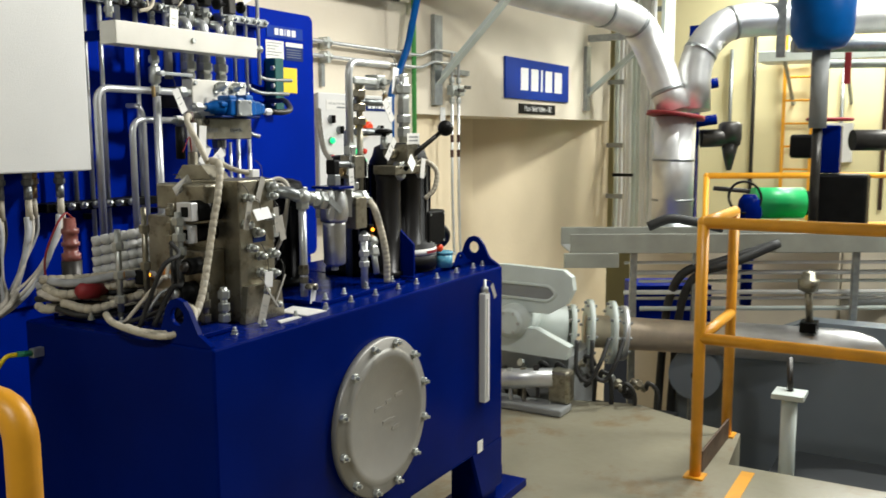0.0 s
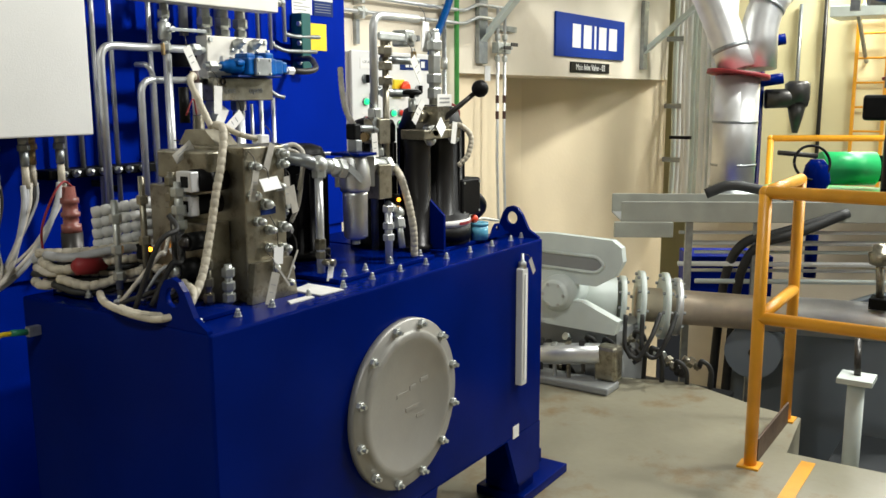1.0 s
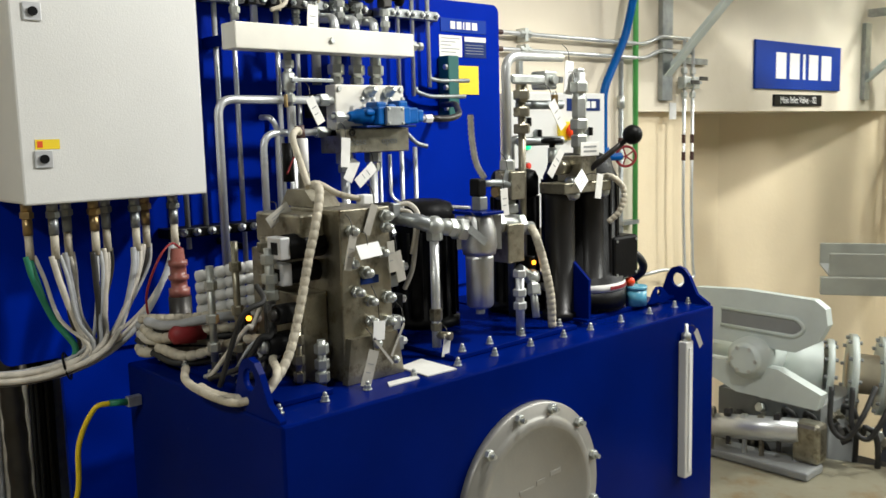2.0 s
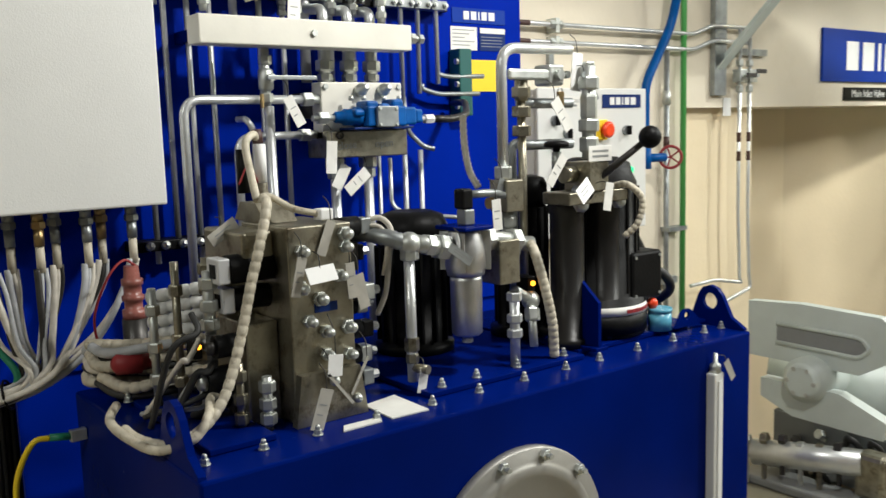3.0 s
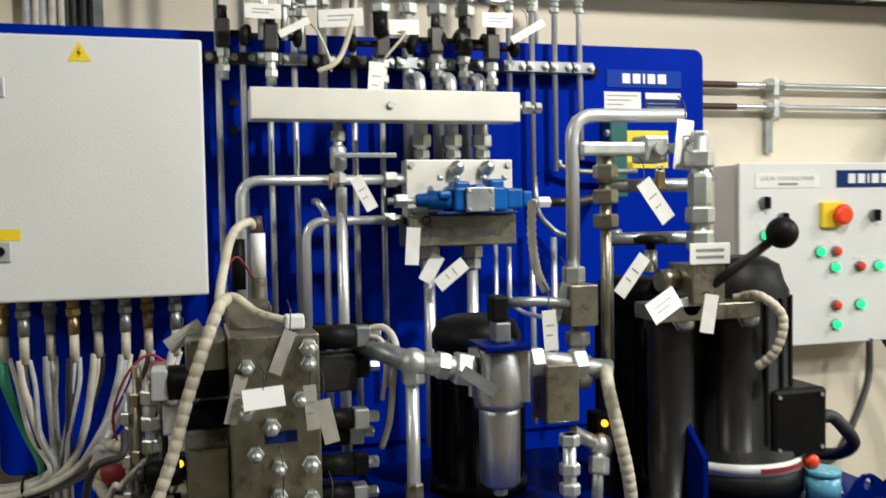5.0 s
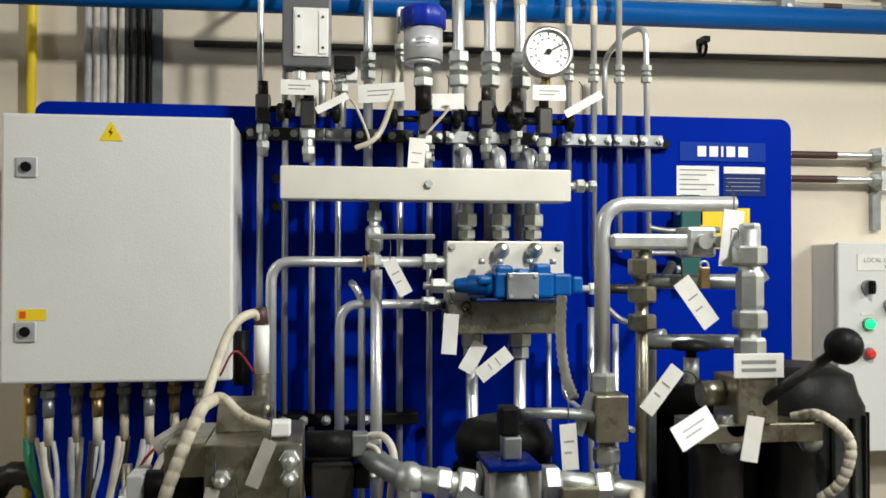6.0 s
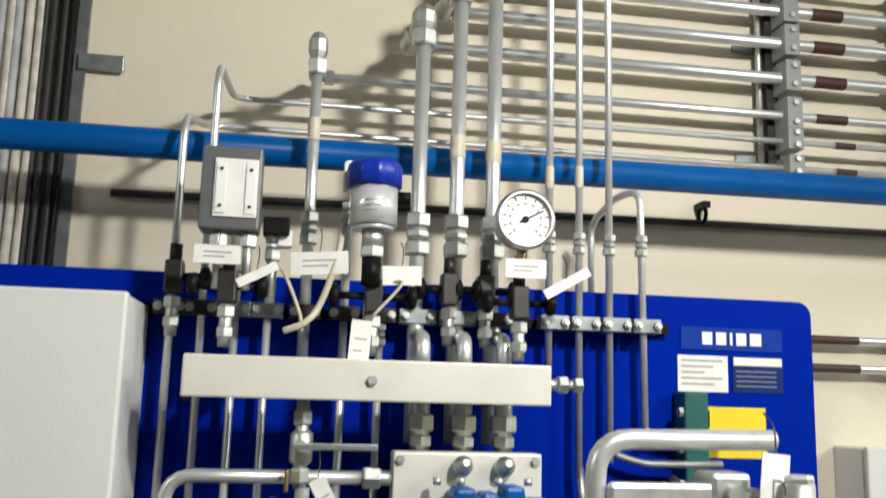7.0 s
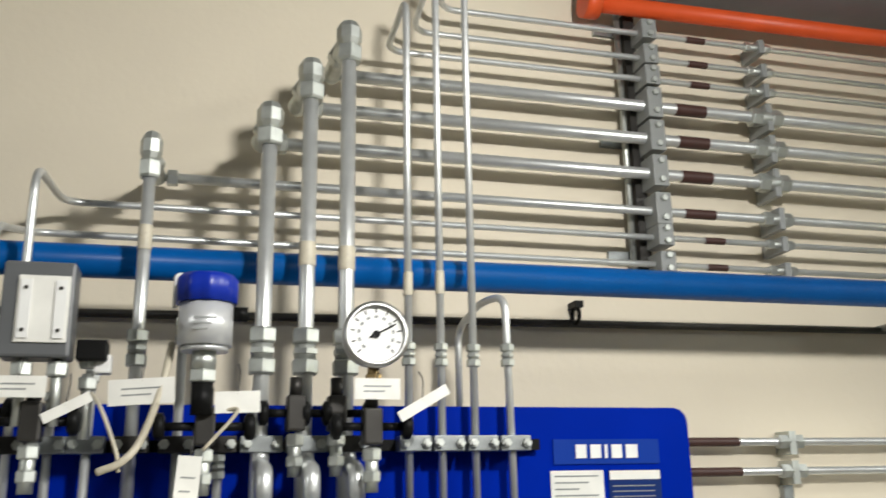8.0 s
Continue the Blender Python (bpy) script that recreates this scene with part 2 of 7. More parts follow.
def link(name, bm, mat, loc):
    bmesh.ops.recalc_face_normals(bm, faces=bm.faces)
    bmesh.ops.translate(bm, vec=-Vector(loc), verts=bm.verts)
    me = bpy.data.meshes.new(name)
    bm.to_mesh(me)
    bm.free()
    me.materials.append(mat)
    return new(name, me)


def thing(name, loc, label, category, group="", kind=""):
    e = new(name)
    e.empty_display_size = 0.05
    e.location = loc
    e["at"] = [float(c) for c in loc]
    return tagged(e, label, category, group, kind)


def part(name, bm, mat, parent, label=""):
    base = parent["at"]
    ob = link(name, bm, mat, base)
    ob["at"] = list(base)
    ob.parent = parent
    return tagged(ob, label) if label else ob


def solo(name, bm, mat, label, category, group="", kind=""):
    xs = [v.co for v in bm.verts]
    loc = (sum(v.x for v in xs) / len(xs), sum(v.y for v in xs) / len(xs), min(v.z for v in xs))
    ob = link(name, bm, mat, loc)
    ob.location = loc
    ob["at"] = [float(c) for c in loc]
    return tagged(ob, label, category, group, kind)


def shift(ob, dx, dy, dz):
    """Nudge a whole thing."""
    ob.location = Vector(ob.location) + Vector((dx, dy, dz))


# ---- structure ----
WX = -0.28      # face of the wall behind the unit
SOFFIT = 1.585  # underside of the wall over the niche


def structure(name, bm, mat, label, category):
    return solo(name, bm, mat, label, category, kind="structure")


structure("wall_west", box(B(), WX - 0.5, WX, -5.0, 3.28, 0, 4.6), CREAM, "cream painted plaster wall behind the hydraulic unit", "wall")
structure("wall_over_niche", box(B(), WX - 0.5, WX, 3.28, 6.55, SOFFIT, 4.6), CREAM, "cream wall over a splayed niche", "wall")
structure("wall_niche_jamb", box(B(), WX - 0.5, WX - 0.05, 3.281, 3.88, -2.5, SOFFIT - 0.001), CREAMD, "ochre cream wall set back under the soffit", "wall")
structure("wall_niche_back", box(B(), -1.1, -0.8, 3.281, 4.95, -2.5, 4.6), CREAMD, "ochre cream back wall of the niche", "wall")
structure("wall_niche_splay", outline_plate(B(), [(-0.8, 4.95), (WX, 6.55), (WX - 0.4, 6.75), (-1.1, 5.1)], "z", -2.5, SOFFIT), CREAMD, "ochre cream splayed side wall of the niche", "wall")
structure("floor", outline_plate(B(), [(-0.9, -5.2), (8.0, -5.2), (8.0, 2.85), (1.62, 2.85), (1.58, 3.30), (1.40, 3.34), (0.98, 3.52), (0.3, 3.30), (-0.9, 3.28)], "z", -0.35, 0.0), FLOOR, "grey painted concrete floor with rusty stains", "floor")
structure("pit_floor", box(B(), -1.2, 8.0, 2.6, 16.0, -2.7, -2.5), CONC, "dark concrete floor of the pit", "floor")
structure("wall_far", box(B(), -8.0, 10.0, 15.0, 15.3, -2.7, 5.4), YELWALL, "pale yellow far wall of the machine hall", "wall")
# East and south walls are unseen; their dark grey limits ambient bounce.
structure("wall_east", box(B(), 8.0, 8.3, -5.3, 16.0, -2.7, 5.4), CONC, "unseen dark grey wall closing the hall to hold down bounce", "wall")
structure("wall_south", box(B(), -0.8, 8.3, -5.5, -5.2, -2.7, 4.6), CONC, "unseen dark grey wall closing the hall to hold down bounce", "wall")
structure("wall_hall_west", box(B(), -8.3, -8.0, 6.5, 15.3, -2.7, 5.4), YELWALL, "pale yellow wall of the machine hall", "wall")
structure("wall_end", box(B(), -8.3, WX - 0.4, 6.56, 6.8, -2.7, 5.4), CREAM, "cream return wall", "wall")
structure("ceiling_beam", box(B(), WX, WX + 0.55, -5.0, 6.5, 3.06, 4.599), CONC, "grey concrete beam along the top of the wall", "beam")
# Unseen slab, added to keep lamp light off the upper wall.
structure("shading_slab", box(B(), WX + 0.551, WX + 1.15, 3.3, 6.5, 3.06, 4.599), CONC, "unseen grey slab added to shade the wall over the niche", "slab")
structure("ceiling", box(B(), -8.3, 8.3, -5.5, 15.3, 4.6, 4.8), CONC, "grey concrete ceiling", "ceiling")

# ---- ceiling luminaires, all out of view ----
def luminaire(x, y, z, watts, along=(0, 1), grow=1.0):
    t = thing("unseen_lamp", (x, y, z), "unseen ceiling floodlight placed to light the hall, switched on", "lamp", "ceiling luminaires")
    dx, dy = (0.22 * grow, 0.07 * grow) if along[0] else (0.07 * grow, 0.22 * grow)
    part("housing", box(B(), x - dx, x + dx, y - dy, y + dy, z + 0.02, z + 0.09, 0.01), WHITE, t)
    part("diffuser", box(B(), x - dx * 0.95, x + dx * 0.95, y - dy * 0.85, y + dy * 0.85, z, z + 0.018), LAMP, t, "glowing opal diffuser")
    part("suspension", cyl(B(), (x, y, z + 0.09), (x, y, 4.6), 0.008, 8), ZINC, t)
    ld = bpy.data.lights.new("unseen_lamp_light", "AREA")
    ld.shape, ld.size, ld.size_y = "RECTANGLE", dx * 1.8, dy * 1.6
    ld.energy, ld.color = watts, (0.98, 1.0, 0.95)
    lo = new("unseen_lamp_light", ld)
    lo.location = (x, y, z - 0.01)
    tagged(lo, "cool white light of an unseen lamp", "lamp", kind="structure")


def floodlight(p, aim, watts):
    """Small square floodlight on a drop rod, tilted at the machine."""
    p, d = Vector(p), (Vector(aim) - Vector(p)).normalized()
    m = Matrix.Translation(p) @ d.to_track_quat("-Z", "Y").to_matrix().to_4x4()
    t = thing("floodlight", p, "small square floodlight tilted at the machine, switched on", "lamp", "ceiling luminaires")
    part("housing", box(B(), -0.09, 0.09, -0.08, 0.08, 0.012, 0.07, 0.008, m), WHITE, t)
    part("diffuser", box(B(), -0.075, 0.075, -0.065, 0.065, 0.0, 0.010, 0, m), LAMP, t, "glowing opal diffuser")
    part("drop_rod", cyl(B(), p - d * 0.05 + Vector((0, 0, 0.03)), (p.x - d.x * 0.05, p.y - d.y * 0.05, 4.6), 0.009, 8), ZINC, t)
    ld = bpy.data.lights.new("flood", "AREA")
    ld.shape, ld.size, ld.size_y = "RECTANGLE", 0.14, 0.12
    ld.energy, ld.color = watts, (1.0, 0.985, 0.94)
    lo = new("flood", ld)
    lo.matrix_world = Matrix.Translation(d * 0.005) @ m
    tagged(lo, "white flood light", "lamp", kind="structure")


floodlight((1.65, 1.75, 2.75), (0.0, 1.38, 2.0), 37)
# Unseen lamps: first two sited from shadows, the others added as fill.
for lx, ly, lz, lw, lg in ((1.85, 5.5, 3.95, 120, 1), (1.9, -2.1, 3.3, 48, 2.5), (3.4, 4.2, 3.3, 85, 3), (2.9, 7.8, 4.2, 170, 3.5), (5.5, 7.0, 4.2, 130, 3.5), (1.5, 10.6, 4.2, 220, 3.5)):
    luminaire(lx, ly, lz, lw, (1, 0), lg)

# ---- hydraulic tank ----
TX0, TX1, TY0, TY1, TZ = 0.24, 0.94, 0.41, 1.94, 0.965


def bolt(bm, x, y, z, r=0.0075, h=0.02):
    cyl(bm, (x, y, z), (x, y, z + 0.002), r * 1.35, 12)
    nut(bm, (x, y, z + 0.0065), (0, 0, 1), r, 0.009)
    lathe(bm, (x, y, z + 0.011), (0, 0, 1), [(0, r * 0.62), (h - 0.014, r * 0.62), (h - 0.012, r * 0.42), (h - 0.0115, 0.001)], 10)
    return bm


tank = thing("hydraulic_tank", (0.59, 1.17, 0), "blue enamelled steel oil tank with bolted top", "tank")
part("body", box(B(), TX0, TX1, TY0, TY1, 0.29, TZ, 0.006), BLUE, tank)
bm = outline_plate(B(), [(TY0, 0.0), (1.20, 0.0), (1.27, 0.288), (1.70, 0.288), (1.78, 0.10), (TY1, 0.10), (TY1, 0.29), (TY0, 0.29)], "x", TX1 - 0.016, TX1)
part("skirt", bm, BLUE, tank)
part("skirt", box(B(), TX0, TX0 + 0.016, TY0, TY1, 0.06, 0.289), BLUE, tank)
part("skirt", box(B(), TX0 + 0.017, TX1 - 0.017, TY0, TY0 + 0.016, 0.0, 0.289), BLUE, tank)
for fx in (TX0 + 0.02, TX1 - 0.20):
    bm = box(B(), fx, fx + 0.2, TY1 - 0.12, TY1 + 0.24, 0.0, 0.035, 0.004)
    box(bm, fx + 0.03, fx + 0.17, TY1 - 0.10, TY1 + 0.01, 0.036, 0.288)
    box(bm, fx + 0.09, fx + 0.105, TY1 + 0.011, TY1 + 0.2, 0.036, 0.09)
    part("foot", bm, BLUE, tank)
# raised cover plates on the top
for y0, y1, x1 in ((0.955, 1.415, 0.835), (1.43, 1.86, 0.80), (0.47, 0.60, 0.84)):
    part("cover_plate", box(B(), TX0 + 0.04, x1, y0, y1, TZ + 0.001, TZ + 0.013, 0.002), BLUE, tank)


def lug(y):
    bm = outline_plate(B(), [(0.735, TZ + 0.004), (0.765, TZ + 0.03), (0.785, TZ + 0.085), (0.80, TZ + 0.105), (0.822, TZ + 0.112), (0.845, TZ + 0.105), (0.862, TZ + 0.085), (0.89, TZ + 0.03), (0.93, TZ + 0.006), (0.93, TZ + 0.0005), (0.735, TZ + 0.0005)], "y", y, y + 0.014)
    return bm


def punch(ob, c, axis, r, depth):
    """Cut a round hole through a part."""
    cutter = link("cutter", cyl(B(), Vector(c) - Vector(axis) * depth, Vector(c) + Vector(axis) * depth, r, 20), BLUE, ob["at"])
    md = ob.modifiers.new("hole", "BOOLEAN")
    md.object, md.solver = cutter, "EXACT"
    cutter.parent = ob.parent
    dg = bpy.context.evaluated_depsgraph_get()
    me = bpy.data.meshes.new_from_object(ob.evaluated_get(dg))
    ob.modifiers.clear()
    ob.data = me
    bpy.data.objects.remove(cutter)


for ly in (TY0 + 0.002, TY1 - 0.016):
    lg = part("lifting_lug", lug(ly), BLUE, tank, "lifting eye plate")
    punch(lg, (0.822, ly + 0.007, TZ + 0.068), (0, 1, 0), 0.023, 0.05)
for by in (0.45, 0.56, 0.67, 0.80, 0.936, 1.06, 1.19, 1.32, 1.433, 1.57, 1.71, 1.84, 1.915):
    part("bolt", bolt(B(), 0.866, by, TZ + 0.0005), ZINC, tank)
for bx, by in ((0.815, 1.0), (0.81, 1.10), (0.81, 1.22), (0.81, 1.37), (0.775, 1.47), (0.77, 1.56), (0.77, 1.80), (0.33, 0.46), (0.45, 0.46), (0.57, 0.46)):
    part("bolt", bolt(B(), bx, by, TZ + 0.0135, 0.0075, 0.02), ZINC, tank)
# manhole
MY, MZ, MR = 1.095, 0.612, 0.244
man = part("manhole_cover", lathe(B(), (TX1 + 0.001, MY, MZ), (1, 0, 0), [(0, MR), (0.016, MR), (0.02, MR - 0.004), (0.0205, MR - 0.03), (0.026, MR - 0.036), (0.030, MR - 0.045), (0.030, MR - 0.06), (0.024, MR - 0.068), (0.024, 0.01)], 56), COVERGREY, tank, "round grey inspection cover with raised rim")
for k in range(12):
    a = math.radians(15 + 30 * k)
    p = Vector((TX1 + 0.02, MY + (MR - 0.016) * math.sin(a), MZ + (MR - 0.016) * math.cos(a)))
    bm = nut(B(), p + Vector((0.007, 0, 0)), (1, 0, 0), 0.013, 0.014)
    cyl(bm, p, p + Vector((0.026, 0, 0)), 0.006, 8)
    part("bolt", bm, ZINC, man)
for i, (dy, dz, w) in enumerate(((-0.06, 0.03, 0.05), (0.0, 0.04, 0.03), (0.05, 0.05, 0.04), (-0.02, -0.02, 0.06), (0.03, -0.05, 0.04))):
    part("cast_mark", box(B(), TX1 + 0.0245, TX1 + 0.0262, MY + dy, MY + dy + w, MZ + dz, MZ + dz + 0.012), COVERGREY, man)
# sight glass
sg = part("sight_glass", box(B(), TX1 + 0.001, TX1 + 0.028, 1.745, 1.783, 0.48, 0.89, 0.004), CABINET, tank, "tall level sight glass in a grey guard")
part("glass_tube", box(B(), TX1 + 0.0285, TX1 + 0.032, 1.757, 1.771, 0.50, 0.87), WHITE, sg)
part("end_fitting", lathe(B(), (TX1 + 0.015, 1.764, 0.89), (0, 0, 1), [(0, 0.014), (0.02, 0.014), (0.026, 0.006), (0.05, 0.005)], 12), ZINC, sg)
part("nameplate", box(B(), TX1 + 0.001, TX1 + 0.003, 1.735, 1.775, 0.285, 0.33), PAPER, tank, "small white sticker")
part("drain_plug", lathe(B(), (TX1 + 0.001, 0.78, 0.42), (1, 0, 0), [(0, 0.012), (0.01, 0.012), (0.012, 0.008), (0.02, 0.008)], 6), ZINC, tank)
part("drain_hose", sweep(B(), smooth_path([(0.72, TY1 + 0.03, 0.45), (0.80, TY1 + 0.08, 0.40), (0.84, TY1 + 0.09, 0.30), (0.80, TY1 + 0.07, 0.22), (0.70, TY1 + 0.03, 0.22)]), 0.011, 8), RUBBER, tank, "black drain hose loop")
# type plates riveted to the top
for c in (((0.888, 0.712), (0.888, 0.798), (0.865, 0.805), (0.862, 0.728)), ((0.888, 0.822), (0.893, 0.907), (0.765, 0.911), (0.782, 0.826))):
    bm = B()
    plate(bm, [(p[0], p[1], TZ + 0.004) for p in c], 0.003)
    part("type_plate", bm, PAPER, tank, "white engraved type plate")

# ---- mounting board ----
board = thing("mounting_board", (0, 1.1, 0), "upright royal blue steel panel carrying pipes and instruments", "panel")
def rounded(y0, y1, z0, z1, r, n=6):
    pts = []
    for cy, cz, a0 in ((y1 - r, z1 - r, 0), (y0 + r, z1 - r, 90), (y0 + r, z0 + r, 180), (y1 - r, z0 + r, 270)):
        for i in range(n + 1):
            a = math.radians(a0 + 90 * i / n)
            pts.append((cy + r * math.cos(a), cz + r * math.sin(a)))
    return pts


part("sheet", outline_plate(B(), rounded(0.19, 2.0, 0.95, 1.967, 0.03), "x", -0.008, 0.0), BOARD, board)
# Added blue backing that stands in for the shaded wall behind the tank.
part("shade_backing", box(B(), -0.03, -0.012, 0.34, 1.97, 0.25, 0.949), BOARD, board)
part("back_frame", box(B(), -0.06, -0.009, 0.21, 1.98, 0.97, 1.94), BOARD, board)
for ly in (0.62, 1.80):
    part("leg", box(B(), -0.075, -0.031, ly - 0.04, ly + 0.04, 0.0, 0.969), BOARD, board)


def lettering(y0, y1, z, h, x, parent, mat=WHITE, gaps=(0.22, 0.44, 0.54, 0.76)):
    """A word mark drawn as five plain bars."""
    edges = (0.0,) + gaps + (1.0,)
    for a, b in zip(edges, edges[1:]):
        w = (y1 - y0)
        part("mark", box(B(), x, x + 0.0015, y0 + a * w + 0.04 * w, y0 + b * w - 0.02 * w, z - h / 2, z + h / 2), mat, parent, "plain white bar of a word mark")


label_plate = part("nameplate", box(B(), 0.0005, 0.003, 1.705, 1.93, 1.858, 1.905), SIGNBLUE, board, "blue maker's plate with a white mark")
lettering(1.745, 1.885, 1.882, 0.026, 0.0032, label_plate)
label_plate = part("nameplate", box(B(), 0.0005, 0.002, 1.697, 1.807, 1.772, 1.846), PAPER, board, "white data plate")
for i in range(5):
    part("text_bar", box(B(), 0.0022, 0.0026, 1.705, 1.795 - 0.02 * (i % 3), 1.834 - 0.012 * i, 1.837 - 0.012 * i), GREY, label_plate)
label_plate = part("nameplate", box(B(), 0.0005, 0.002, 1.818, 1.93, 1.772, 1.846), NAVY, board, "dark data plate")
part("text_bar", box(B(), 0.0022, 0.0028, 1.82, 1.928, 1.828, 1.845), PAPER, label_plate)
for i in range(4):
    part("text_bar", box(B(), 0.0022, 0.0026, 1.825, 1.915, 1.815 - 0.01 * i, 1.817 - 0.01 * i), GREY, label_plate)
label_plate = part("sticker", box(B(), 0.0005, 0.002, 1.74, 1.888, 1.640, 1.742), YELSIGN, board, "yellow warning sticker")
part("symbol", box(B(), 0.0022, 0.003, 1.748, 1.764, 1.70, 1.735), BLACK, label_plate)

# ---- control cabinet ----
cab = thing("control_cabinet", (0.12, 0.42, 1.367), "light grey steel terminal cabinet hung on the blue panel", "cabinet")
part("body", box(B(), 0.012, 0.222, 0.205, 0.648, 1.367, 1.898, 0.006), CABINET, cab)
door = part("door", box(B(), 0.2225, 0.245, 0.203, 0.65, 1.365, 1.90, 0.005), CABINET, cab)
for lz in (1.793, 1.468):
    lk = part("lock", box(B(), 0.2455, 0.250, 0.232, 0.272, lz - 0.02, lz + 0.02, 0.002), SILVER, door, "square quarter-turn lock")
    part("lock_insert", cyl(B(), (0.2505, 0.252, lz), (0.256, 0.252, lz), 0.010, 14), BLACK, lk)
tri = part("warning_sticker", outline_plate(B(), [(0.388, 1.848), (0.434, 1.848), (0.411, 1.888)], "x", 0.2453, 0.2463), YELSIGN, door, "yellow warning triangle")
part("symbol", outline_plate(B(), [(0.408, 1.855), (0.415, 1.866), (0.410, 1.866), (0.414, 1.878), (0.406, 1.864), (0.411, 1.864)], "x", 0.2465, 0.247), BLACK, tri)
st = part("warning_sticker", box(B(), 0.2453, 0.2463, 0.236, 0.29, 1.490, 1.512), YELSIGN, door, "small yellow warning sticker")
part("symbol", box(B(), 0.2465, 0.247, 0.240, 0.252, 1.494, 1.508), ORANGE, st)
for i, gy in enumerate((0.235, 0.28, 0.325, 0.376, 0.42, 0.478, 0.522, 0.58)):
    gx = 0.19 if i % 2 else 0.15
    bm = cyl(B(), (gx, gy, 1.366), (gx, gy, 1.345), 0.013, 12)
    nut(bm, (gx, gy, 1.337), (0, 0, 1), 0.016, 0.016)
    cyl(bm, (gx, gy, 1.329), (gx, gy, 1.29), 0.0115, 12)
    part("cable_gland", bm, GALV if i % 3 else BRASS, cab, "metal cable gland")
    part("cable_marker", cyl(B(), (gx, gy, 1.289), (gx, gy, 1.232), 0.0095, 12), WRAP, cab, "ivory cable marker sleeve")

bundle = thing("cable_bundle", (0.25, 0.3, 0.6), "loose bundle of grey and ivory cables under the cabinet", "cable")
random.seed(4)
for i, gy in enumerate((0.235, 0.28, 0.325, 0.376, 0.42, 0.478, 0.522, 0.58)):
    gx = 0.19 if i % 2 else 0.15
    for k in range(3):
        m = (CABLEG, CABLE, CABLEG, DARK, CABLE)[(i + 2 * k) % 5] if not (i == 0 and k < 2) else GREENC
        yy = gy + (k - 1) * 0.009
        jx, jy, jz = (random.random() - 0.5) * 0.05, (random.random() - 0.5) * 0.03, (random.random() - 0.5) * 0.03
        pts = [(gx, yy, 1.240), (gx + 0.01, yy + jy * 0.3 - 0.10 * (gy - 0.36), 1.185), (gx + 0.02 + jx * 0.4, 0.352 + 0.60 * (gy - 0.36) + jy * 0.5, 1.085), (0.21 + jx, 0.345 + 0.22 * (gy - 0.36) + jy, 1.015 + jz * 0.6), (0.19 + jx, 0.285 + jy, 0.972 + jz), (0.13 + jx, 0.16, 0.955 + jz), (0.05, 0.0, 0.98 + jz), (0.0 + jx, -0.3, 1.0 + jz)]
        part("cable", sweep(B(), smooth_path(pts), 0.0050 + 0.0030 * (k == 0), 8), m, bundle)
part("cable_tie", torus(B(), (0.19, 0.285, 0.972), (0.4, 0.8, 0.2), 0.032, 0.003, 20, 6), BLACK, bundle)
t = thing("earth_cable", (0.25, 0.3, 0), "green and yellow earth cable bolted to the tank", "cable")
part("lug", box(B(), 0.30, 0.318, 0.375, 0.409, 0.875, 0.90, 0.002), ZINC, t)
part("sleeve", cyl(B(), (0.309, 0.376, 0.888), (0.305, 0.335, 0.893), 0.008, 10), GREENC, t)
part("cable", sweep(B(), smooth_path([(0.305, 0.335, 0.893), (0.30, 0.30, 0.885), (0.27, 0.27, 0.80), (0.24, 0.26, 0.65), (0.16, 0.18, 0.52), (0.05, 0.05, 0.48), (0.0, -0.1, 0.35), (0.0, -0.12, 0.005)]), 0.0065, 8), YELSIGN, t)
solo("flexible_conduit", sweep(B(), smooth_path([(-0.15, -0.02, 0.01), (-0.15, 0.0, 0.6), (-0.15, 0.04, 0.98), (-0.14, 0.10, 1.10), (-0.13, 0.19, 1.06), (-0.13, 0.24, 0.92), (-0.13, 0.25, 0.5), (-0.13, 0.25, 0.01)], 10), 0.028, 12, ribs=0.06), DARK, "thick dark flexible conduit arching behind the tank", "conduit")

# ---- long bar across the pipes ----
bar = thing("cover_bar", (0.23, 1.05, 1.735), "long cream steel cover bar across the pipes", "bar")
part("front", box(B(), 0.19, 0.262, 0.745, 1.354, 1.735, 1.803, 0.003), BAR, bar)
bm = nut(B(), (0.266, 1.049, 1.769), (1, 0, 0), 0.009, 0.008)
part("screw", bm, ZINC, bar)
for ay in (0.80, 1.33):
    part("arm", box(B(), 0.001, 0.189, ay - 0.012, ay + 0.012, 1.755, 1.785), BLUE, bar)
bm = cyl(B(), (0.22, 1.355, 1.772), (0.22, 1.375, 1.772), 0.010, 12)
nut(bm, (0.22, 1.385, 1.772), (0, 1, 0), 0.016, 0.018)
cyl(bm, (0.22, 1.394, 1.772), (0.22, 1.405, 1.772), 0.009, 12)
nut(bm, (0.22, 1.413, 1.772), (0, 1, 0), 0.014, 0.016)
part("end_fitting", bm, ZINC, bar)

# ---- rising pipes ----
def coupling(bm, x, y, z, r):
    nut(bm, (x, y, z - r * 1.9), (0, 0, 1), r * 1.75, r * 1.9)
    cyl(bm, (x, y, z - r * 0.9), (x, y, z + r * 0.9), r * 1.35, 12)
    nut(bm, (x, y, z), (0, 0, 1), r * 1.6, r * 0.8)
    nut(bm, (x, y, z + r * 1.9), (0, 0, 1), r * 1.75, r * 1.9)
    return bm


